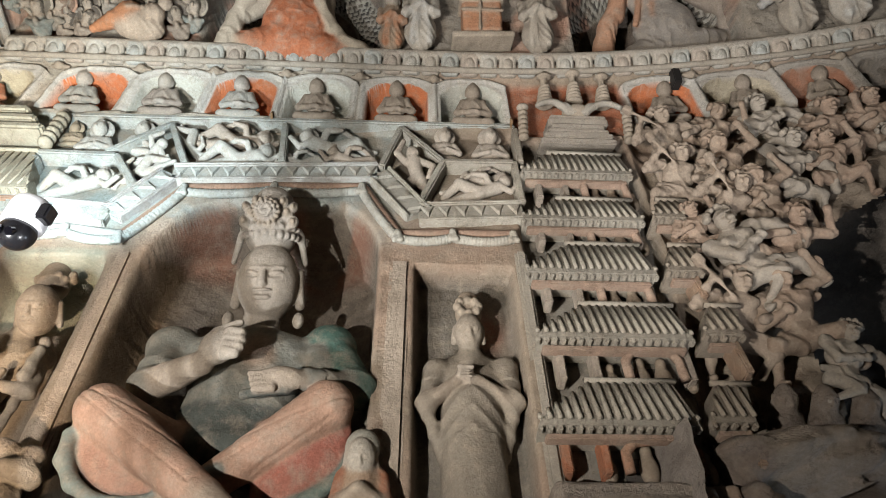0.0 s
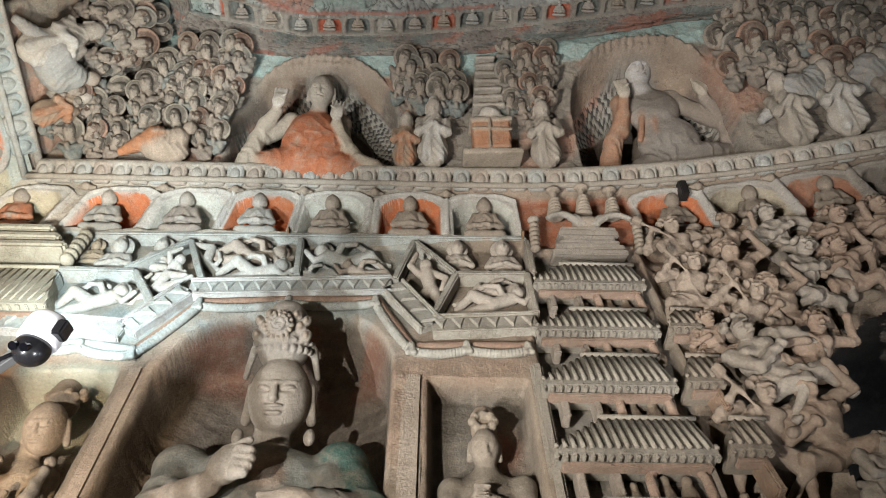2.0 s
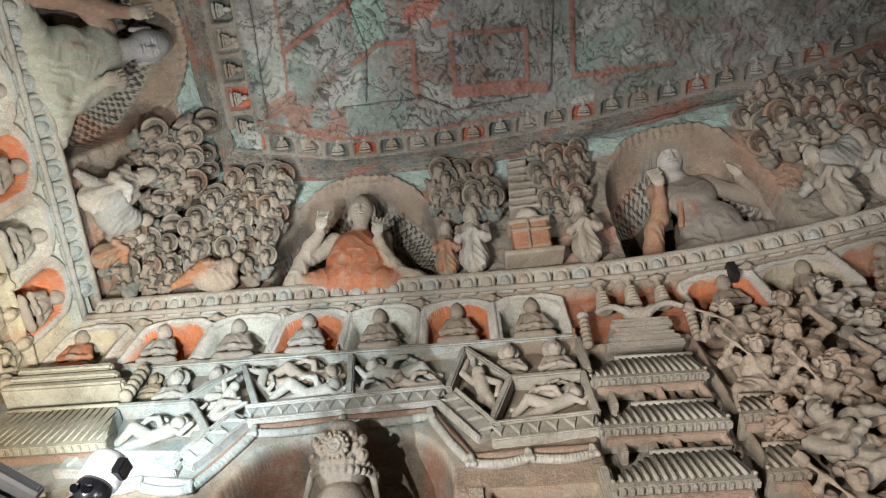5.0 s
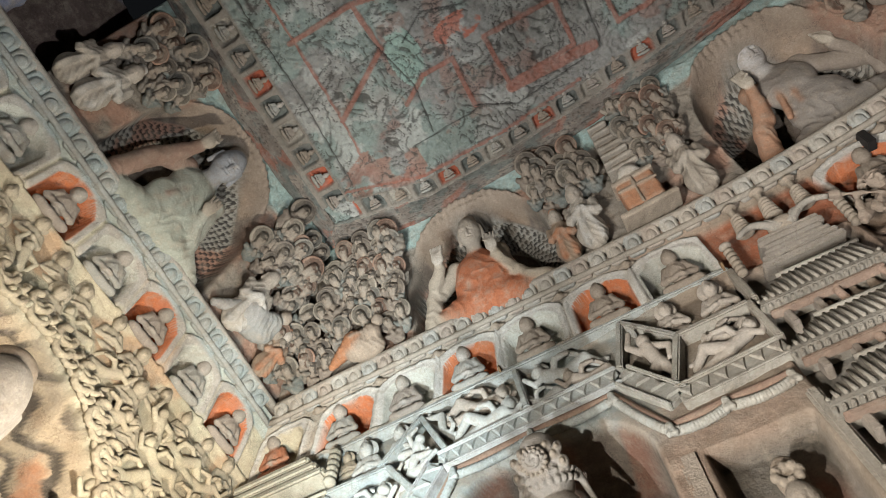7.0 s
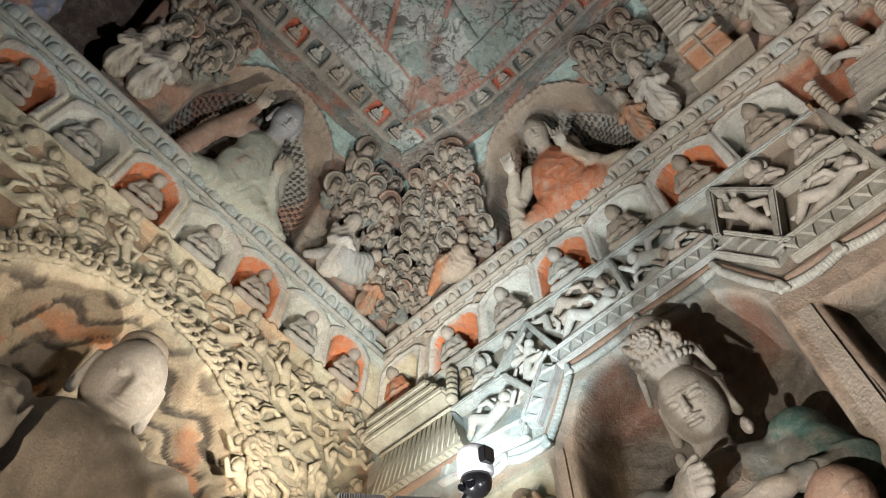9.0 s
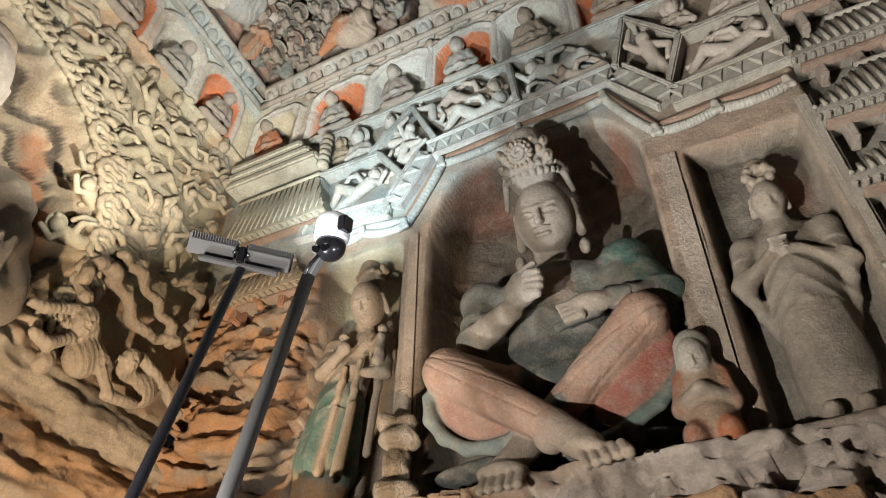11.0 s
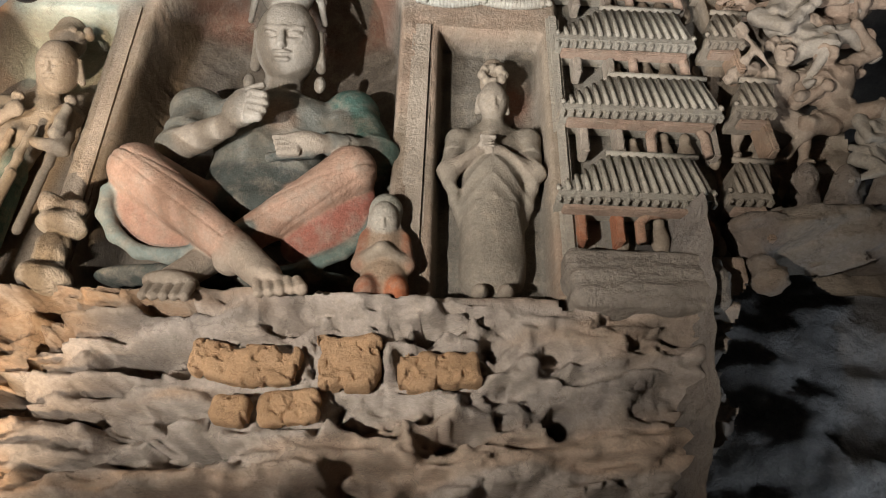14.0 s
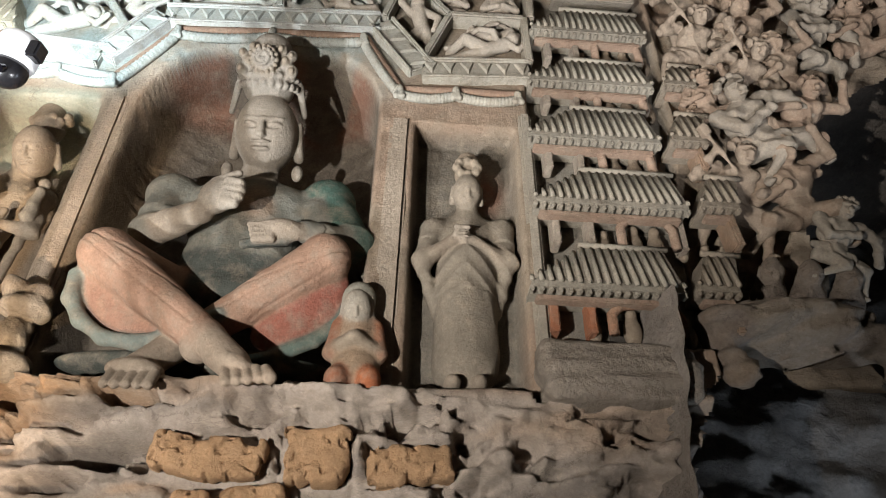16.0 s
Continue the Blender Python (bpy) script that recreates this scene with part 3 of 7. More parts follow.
def upper_colour_for(niches, seed, edge, end=None):
    def colour(u, s, d):
        c = flat_colour(u, (0.27, 0.24, 0.20))
        c = blend_colour(c, (0.45, 0.20, 0.12), 0.5 * step(0.5, 0.66, fbm(u * 2.2, s * 4, seed + 6)))
        c = blend_colour(c, (0.42, 0.58, 0.55), 0.85 * step(-0.15, -0.11, s - edge(u) + 0.05 * fbm(u * 3, s * 3, seed + 8)))
        for cu, w, top, deep in niches:
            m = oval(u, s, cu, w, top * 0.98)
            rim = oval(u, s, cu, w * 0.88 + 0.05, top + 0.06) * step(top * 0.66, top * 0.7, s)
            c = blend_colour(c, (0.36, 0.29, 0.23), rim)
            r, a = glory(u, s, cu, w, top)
            # niche ground darkened: the recess's shade is put into its colour
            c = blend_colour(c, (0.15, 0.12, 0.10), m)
            c = blend_colour(c, (0.44, 0.33, 0.24), 0.8 * m * step(top * 0.80, top * 0.84, s) * step(0.98, 1.02, r))
            ring = m * step(0.66, 0.68, r) * (1 - step(0.98, 1.0, r))
            c = blend_colour(c, (0.37, 0.36, 0.32), ring)
            c = blend_colour(c, (0.44, 0.17, 0.09), 0.6 * ring * step(0.52, 0.6, fbm(a * 2, r * 3, seed + 9)))
            c = blend_colour(c, (0.03, 0.027, 0.025), 0.9 * ring * dashes(u, s, r, a))
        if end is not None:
            # recessed far end painted dark brown and blue, its dimness put into the colour
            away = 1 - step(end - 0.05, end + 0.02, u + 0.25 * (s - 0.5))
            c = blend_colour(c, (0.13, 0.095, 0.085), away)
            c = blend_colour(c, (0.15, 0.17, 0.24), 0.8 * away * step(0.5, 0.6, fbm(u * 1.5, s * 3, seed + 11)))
        return c
    return colour


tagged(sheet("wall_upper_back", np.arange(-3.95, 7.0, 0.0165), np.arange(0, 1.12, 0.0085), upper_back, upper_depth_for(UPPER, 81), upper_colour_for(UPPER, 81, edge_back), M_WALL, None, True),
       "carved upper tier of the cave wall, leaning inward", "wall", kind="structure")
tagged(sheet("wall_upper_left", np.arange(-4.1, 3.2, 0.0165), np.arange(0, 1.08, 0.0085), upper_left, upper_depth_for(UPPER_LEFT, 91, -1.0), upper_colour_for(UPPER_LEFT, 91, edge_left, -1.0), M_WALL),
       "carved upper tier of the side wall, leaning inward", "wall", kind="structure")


# the ledge that carries the upper tier
def ledge_mesh(name, pts_in, pts_out, z):
    n = len(pts_in)
    verts = [(*p, z) for p in pts_in] + [(*p, z) for p in pts_out] + [(*p, z - 0.4) for p in pts_in] + [(*p, z - 0.02) for p in pts_out]
    verts = [tuple(float(c) for c in lean_in(*v)) for v in verts]
    faces = []
    for i in range(n - 1):
        for a, b in ((0, n), (3 * n, 2 * n), (n, 3 * n)):
            faces.append((a + i, a + i + 1, b + i + 1, b + i))
    me = mesh_of(name, verts, faces, np.array(STONE), False)
    me.materials.append(M_WALL)
    return me


us = np.linspace(-4.2, 7.0, 80)
tagged(new("ledge_back", ledge_mesh("ledge_back", [(u, wall_y(u) + 0.9) for u in us], [(u, wall_y(u) - 0.085) for u in us], 7.735)), "stone ledge above the frieze", "ledge", kind="structure")
ys = np.linspace(-4.2, 3.25, 50)
tagged(new("ledge_left", ledge_mesh("ledge_left", [(wall_x(y) - 0.9, y) for y in ys[::-1]], [(wall_x(y) + 0.085, y) for y in ys[::-1]], 7.73)), "stone ledge above the side frieze", "ledge", kind="structure")


def ceiling_place(x, y, d):
    return lean_in(x, y, CEIL + 0.03 - d + 0 * x)


def row_out(x):
    """Outer line of the niche row along the ceiling's back edge; row_in is the inner one."""
    return np.interp(x, [-2.8, -1.5, -0.4, 0.8, 1.6, 3.0, 4.3, 7.0], [2.15, 2.38, 2.35, 2.22, 2.12, 1.9, 1.66, 0.75])


def row_in(x):
    return row_out(x) - np.interp(x, [-2.8, -1.5], [0.28, 0.21])


ROW_X0, ROW_X1, PITCH = -2.80, -2.47, 0.34


def niche_cells(x, y):
    """The ceiling's border of small arched niches: mask, index of each, and the border band itself."""
    back = step(0, 0.01, y - row_in(x)) * (x > ROW_X1)
    side = (x <= ROW_X1) * (y < row_in(x) + 0.02)
    r = np.where(side > 0, (ROW_X1 - x) / (ROW_X1 - ROW_X0), (y - row_in(x)) / (row_out(x) - row_in(x)))
    along = np.where(side > 0, y, x) / PITCH
    cell = along - np.floor(along) - 0.5
    m = step(-0.02, 0.02, 0.40 - 0.25 * np.clip(0.35 - r, 0, 1) - np.abs(cell)) * step(0.10, 0.14, r) * (1 - step(0.86, 0.9, r))
    band = np.clip(back + side, 0, 1)
    return m * band, np.floor(along).astype(int) + 100 * (side > 0), band


def to_segment(x, y, a, b):
    ax, ay, bx, by = *a, *b
    t = np.clip(((x - ax) * (bx - ax) + (y - ay) * (by - ay)) / ((bx - ax) ** 2 + (by - ay) ** 2), 0, 1)
    return np.hypot(x - ax - t * (bx - ax), y - ay - t * (by - ay))


# red-painted raised frames of the ceiling panels, and the dark joints between the slabs
FRAMES = [([(-2.03, 1.5), (-2.0, 1.04), (-2.0, 0.05), (-2.03, -0.9), (-2.0, -1.8)], 0.018), ([(-2.0, 1.04), (-1.16, 0.54), (-1.2, -0.05), (-2.06, -0.03)], 0.038), ([(-1.21, 1.25), (-0.87, 1.04), (-0.47, 1.04), (-0.49, 1.66)], 0.034),
          ([(0.0, 1.63), (-0.03, 1.0), (0.86, 1.01), (0.86, 1.59), (0.0, 1.63)], 0.034), ([(1.38, 0.2), (1.41, 1.6), (2.6, 1.55)], 0.036), ([(0.0, 1.68), (1.05, 1.70)], 0.075), ([(-1.2, -0.05), (-0.5, 0.1), (-0.5, -0.9), (-1.2, -1.0)], 0.035), ([(0.1, 0.3), (1.0, 0.3), (1.0, -0.6), (0.1, -0.6), (0.1, 0.3)], 0.035), ([(-2.45, 1.85), (-1.45, 2.14), (-0.35, 2.11), (0.75, 1.99)], 0.022)]
JOINTS = [[(-1.24, 0.3), (-1.02, 1.1), (-1.1, 1.7)], [(-2.35, 1.8), (-2.3, 0.6), (-2.35, -1.0)], [(-0.9, 0.6), (-0.55, 0.4), (-0.1, 0.55), (0.9, 0.5)], [(-0.49, 1.66), (-0.02, 1.9), (0.9, 1.8)], [(-1.4, 1.75), (-0.5, 1.72)], [(1.2, 0.6), (1.15, 1.75)], [(-2.0, -0.9), (-1.2, -1.0)]]


def along_lines(x, y, lines):
    return np.min([to_segment(x, y, a, b) for pts in lines for a, b in zip(pts, pts[1:])], 0)


def ceiling_lines(x, y):
    """Carved outlines of faded figures: thin level lines of a warped field."""
    wx, wy = x + 0.5 * fbm(x * 1.7, y * 1.7, 106, 3), y + 0.5 * fbm(x * 1.7 + 9, y * 1.7, 107, 3)
    f = fbm(wx * 1.9, wy * 1.9, 105, 4) * 9
    g = fbm(wx * 4.6 + 3, wy * 4.6, 109, 4) * 6
    return np.minimum(np.abs(f - np.round(f)) * 2, np.abs(g - np.round(g)) * 2.6 + 0.03)


def ceiling_bars(x, y):
    wob = 0.012 * (fbm(x * 8, y * 8, 116, 3) - 0.5)
    return np.max([1 - step(w * 0.75, w, along_lines(x + wob, y - wob, [pts])) for pts, w in FRAMES], 0)


def ceiling_depth(x, y):
    m, _, band = niche_cells(x, y)
    joint = 1 - step(0.006, 0.018, along_lines(x, y, JOINTS))
    d = 0.06 * (fbm(x * 3, y * 3, 101) - 0.5) + 0.05 * (fbm(x * 12, y * 12, 102, 4) - 0.5)
    d = d + 0.05 * np.abs(fbm(x * 6, y * 6, 104, 3) - 0.5) * 2
    d = d + 0.035 * ceiling_bars(x, y) - 0.03 * joint - 0.022 * (1 - step(0.1, 0.3, ceiling_lines(x, y)))
    return d * (1 - band) + band * (0.09 - 0.13 * m + 0.02 * (fbm(x * 12, y * 12, 102, 3) - 0.5))


def ceiling_colour(x, y, d):
    m, idx, band = niche_cells(x, y)
    c = flat_colour(x, (0.26, 0.255, 0.24))
    f, g = fbm(x * 2.0, y * 2.0, 111), fbm(x * 3.3 + 5, y * 3.3, 113)
    c = blend_colour(c, (0.25, 0.35, 0.315), 0.55 * step(0.49, 0.60, f))
    c = blend_colour(c, (0.30, 0.15, 0.11), 0.45 * step(0.60, 0.66, g))
    c = blend_colour(c, (0.44, 0.45, 0.42), 0.7 * step(0.54, 0.62, fbm(x * 4.1, y * 4.1 + 8, 115)))
    red = (y > 1.50 + 0.55 * (x + 2.0) * -0.8) * (y < 2.14) * (x < -1.37) * (x > -2.45) * (y > 1.5 + 0.44 * np.maximum(0, x + 2.0))
    c = blend_colour(c, (0.33, 0.15, 0.105), 0.7 * red * step(0.38, 0.46, fbm(x * 5, y * 5, 117)))
    c = blend_colour(c, (0.42, 0.12, 0.07), 0.8 * step(0.46, 0.52, fbm(x * 5, y * 5, 118)) * (np.hypot((x + 0.25) / 0.3, (y - 0.75) / 0.16) < 1))
    c = blend_colour(c, (0.32, 0.48, 0.42), 0.8 * step(0.44, 0.52, fbm(x * 4, y * 4, 119)) * (np.hypot((x + 0.95) / 0.2, (y - 0.75) / 0.4) < 1))
    c = blend_colour(c, (0.05, 0.045, 0.04), 0.8 * (1 - step(0.08, 0.24, ceiling_lines(x, y))) * step(0.40, 0.5, fbm(x * 3 + 4, y * 3, 114, 3)))
    c = blend_colour(c, (0.34, 0.14, 0.10), 0.8 * ceiling_bars(x, y))
    c = blend_colour(c, (0.035, 0.03, 0.028), 0.9 * (1 - step(0.004, 0.014, along_lines(x, y, JOINTS))))
    c = blend_colour(c, (0.27, 0.24, 0.205), band)
    for k, pig in enumerate(((0.40, 0.11, 0.06), (0.16, 0.16, 0.145), (0.36, 0.33, 0.28), (0.12, 0.13, 0.12))):
        c = blend_colour(c, pig, m * (idx * 7 % 4 == k))
    # ceiling colour darkened to the right for the same falloff
    return blend_colour(c, (0.19, 0.17, 0.15), 0.3 * step(1.5, 2.4, x))


def beyond_cove(x, y):
    return (x < ROW_X0 - 0.03) | (y > row_out(np.maximum(x, -2.8)) + 0.02)


tagged(sheet("ceiling", np.arange(-2.87, 7.2, 0.0145), np.arange(-4.1, 2.45, 0.0145), ceiling_place, ceiling_depth, ceiling_colour, M_CEIL, beyond_cove),
       "carved and painted stone ceiling with red-framed panels", "ceiling", kind="structure")


# the dark sloping cove between the upper tier and the ceiling
def cove(a, b, v, d):
    k = v ** 0.9
    x, y, z = (p + (q4 - p) * k for p, q4 in zip(a, b))
    return lean_in(x, y, z - 0.10 * np.sin(np.pi * v) - d)


def cove_back(u, v, d):
    s, w = edge_back(u), np.maximum(u, -2.82)
    return cove((u, wall_y(u) - 0.05 - 0.68 * s ** 1.3, 7.72 + 2.23 * s), (w, row_out(w) - 0.01, 9.9), v, d)


def cove_left(y, v, d):
    s, w = edge_left(y), np.minimum(y, 2.15)
    return cove((wall_x(y) + 0.05 + 0.72 * s ** 1.3, y, 7.72 + 2.23 * s), (-2.82 + 0 * y, w, 9.9), v, d)


def cove_depth(u, v):
    swirl = fbm(u * 2.2 + 3 * v, v * 2.2, 161, 4) * 8
    return 0.05 * np.exp(-((v - 0.05) / 0.05) ** 2) + 0.045 * np.exp(-((v - 0.96) / 0.04) ** 2) + 0.03 * (fbm(u * 5, v * 3, 163) - 0.5) - 0.02 * (np.abs(swirl - np.round(swirl)) < 0.12) + 0.03 * (fbm(u * 14, v * 6, 165, 3) - 0.5)


def cove_colour(u, v, d):
    c = flat_colour(u, (0.20, 0.17, 0.145))
    swirl = fbm(u * 2.2 + 3 * v, v * 2.2, 161, 4) * 8
    c = blend_colour(c, (0.30, 0.26, 0.22), 0.7 * step(0.5, 0.6, fbm(u * 3, v * 2, 167)))
    c = blend_colour(c, (0.06, 0.05, 0.045), 0.7 * (np.abs(swirl - np.round(swirl)) < 0.10))
    c = blend_colour(c, (0.31, 0.11, 0.07), 0.6 * step(0.58, 0.64, fbm(u * 2.6 + 7, v * 2, 169)))
    return blend_colour(c, (0.12, 0.15, 0.14), 0.6 * step(0.56, 0.62, fbm(u * 4 + 1, v * 3, 171)))


tagged(sheet("cove_back", np.arange(-3.2, 7.0, 0.018), np.arange(0, 1.02, 0.04), cove_back, cove_depth, cove_colour, M_CEIL, None, True), "dark carved cove under the ceiling", "cove", kind="structure")
tagged(sheet("cove_left", np.arange(-4.0, 2.5, 0.018), np.arange(0, 1.02, 0.04), cove_left, cove_depth, cove_colour, M_CEIL), "dark carved cove under the ceiling on the side", "cove", kind="structure")


# plain rock that closes the cave
def rock_sheet(name, us, vs, place, seed, amp, label, kind_word, flip=False, tint=(0.30, 0.265, 0.235)):
    def depth(u, v):
        return amp * (fbm(u * 1.6, v * 2.6, seed) - 0.5) * 2 - 0.5 * amp * np.abs(fbm(u * 3, v * 5, seed + 2) - 0.5) + 0.06 * (fbm(u * 7, v * 7, seed + 3) - 0.5)

    def colour(u, v, d):
        c = flat_colour(u, tint)
        return blend_colour(c, (0.12, 0.11, 0.105), 0.7 * step(0.48, 0.66, fbm(u * 1.2, v * 3, seed + 4)))
    return tagged(sheet(name, us, vs, place, depth, colour, M_ROCK, None, flip), label, kind_word, kind="structure")


rock_sheet("floor", np.arange(-4.3, 6.6, 0.08), np.arange(-3.4, 6.2, 0.08), lambda u, v, d: (u, v, d * 0.2), 121, 0.05, "bare trodden stone floor of the cave", "floor")
rock_sheet("wall_front", np.arange(-4.4, 5.8, 0.1), np.arange(0, 10.1, 0.1), lambda u, v, d: (u, -3.1 + d, v), 123, 0.1, "plain rock wall of the cave", "wall")
rock_sheet("wall_right", np.arange(-3.3, 4.0, 0.1), np.arange(0, 10.1, 0.1), lambda u, v, d: (5.5 - d, u, v), 125, 0.15, "plain rock wall of the cave", "wall", True)
rock_sheet("passage_back", np.arange(0.6, 6.6, 0.05), np.arange(0, 6.2, 0.05), lambda u, v, d: (u, 4.75 - 0.12 * (u - 1.5) - d + 0.2 * np.abs(v - 2.5), v), 127, 0.3, "dim rough rock wall inside the broken doorway", "wall", True, (0.26, 0.25, 0.245))
rock_sheet("passage_side", np.arange(2.9, 5.2, 0.05), np.arange(0, 3.6, 0.05), lambda u, v, d: (1.38 - 0.26 * np.maximum(0, 2.75 - v) - 0.25 * (u - 2.9) + 0.5 * d, u, v), 129, 0.2, "broken rock jamb of the doorway", "wall")
rock_sheet("passage_roof", np.arange(1.3, 6.6, 0.08), np.arange(3.3, 5.5, 0.08), lambda u, v, d: (u, v, 5.95 - 0.2 * (v - 3.3) + d * 0.3), 131, 0.2, "rough rock roof of the dark arch", "ceiling")
# ---- statues ----
def q(u, z, d, o):
    """A place d in front of the wall, seen on the wall at (u, z), in the frame of a statue that stands at o."""
    f = (3.15 - d) / 3.15
    return (u * f - o[0], -d, EYE + (z - EYE) * f - o[2])


FACE = (0.46, 0.41, 0.35)
SKIN = (0.36, 0.30, 0.24)


def bowed(prims, pivot, degrees):
    """The same pieces, tipped forward about the pivot."""
    R = np.array(Euler((radians(degrees), 0, 0)).to_matrix())
    c = np.array(pivot, float)
    out = []
    for p in prims:
        p = list(p)
        p[1] = c + R @ (p[1] - c)
        if p[0] == "l":
            p[2] = c + R @ (p[2] - c)
        else:
            p[4] = (p[4][0] + degrees, p[4][1], p[4][2])
        out.append(tuple(p))
    return out


def head_prims(c, r, face=FACE, hair=STONE, tilt=30.0):
    """A calm long-eared head, r half as wide as the face; it looks towards -y."""
    x, y, z = c
    p = [E(c, (r, r * 0.98, r * 1.32), face, k=0.0), E((x, y - 0.30 * r, z - 0.12 * r), (0.86 * r, 0.70 * r, 1.08 * r), face, k=0.25 * r), E((x, y - 0.42 * r, z - 0.72 * r), (0.55 * r, 0.52 * r, 0.45 * r), face, k=0.3 * r)]
    # shallow sockets, closed lids with a fine slit under each
    for s in (-1, 1):
        p.append(E((x + s * 0.38 * r, y - 1.06 * r, z + 0.16 * r), (0.33 * r, 0.20 * r, 0.19 * r), face, k=0.0, cut=True))
        p.append(E((x + s * 0.38 * r, y - 0.86 * r, z + 0.13 * r), (0.25 * r, 0.15 * r, 0.13 * r), face, k=0.03 * r))
        p.append(L((x + s * 0.18 * r, y - 1.03 * r, z + 0.05 * r), (x + s * 0.58 * r, y - 0.90 * r, z + 0.08 * r), 0.06 * r, 0.05 * r, face, k=0.0, cut=True))
        p.append(L((x + s * 0.10 * r, y - 1.0 * r, z + 0.31 * r), (x + s * 0.62 * r, y - 0.80 * r, z + 0.36 * r), 0.075 * r, 0.05 * r, face, k=0.06 * r))
    p += [L((x, y - 1.0 * r, z + 0.30 * r), (x, y - 1.14 * r, z - 0.20 * r), 0.085 * r, 0.15 * r, face, k=0.07 * r), E((x - 0.10 * r, y - 1.05 * r, z - 0.24 * r), (0.08 * r, 0.09 * r, 0.06 * r), face, k=0.04 * r), E((x + 0.10 * r, y - 1.05 * r, z - 0.24 * r), (0.08 * r, 0.09 * r, 0.06 * r), face, k=0.04 * r),
          E((x, y - 1.01 * r, z - 0.45 * r), (0.36 * r, 0.17 * r, 0.10 * r), face, k=0.03 * r), E((x, y - 0.98 * r, z - 0.64 * r), (0.30 * r, 0.18 * r, 0.11 * r), face, k=0.03 * r),
          L((x - 0.34 * r, y - 1.0 * r, z - 0.49 * r), (x, y - 1.13 * r, z - 0.55 * r), 0.06 * r, 0.06 * r, face, k=0.0, cut=True), L((x, y - 1.13 * r, z - 0.55 * r), (x + 0.34 * r, y - 1.0 * r, z - 0.49 * r), 0.06 * r, 0.06 * r, face, k=0.0, cut=True)]
    for s in (-1, 1):
        p.append(L((x + s * 1.0 * r, y + 0.1 * r, z + 0.35 * r), (x + s * 1.06 * r, y + 0.1 * r, z - 0.75 * r), 0.12 * r, 0.17 * r, face, k=0.04 * r))
    return bowed(p, (x, y + 0.2 * r, z - 0.2 * r), tilt)


def fingers(a, b, w, r, col, n=4, spread=(1, 0, 0)):
    a, b, s = np.array(a), np.array(b), np.array(spread, float)
    return [L(a + s * (i - (n - 1) / 2) * w, b + s * (i - (n - 1) / 2) * w * 1.15, r, r * 0.8, col, k=r * 0.5) for i in range(n)]


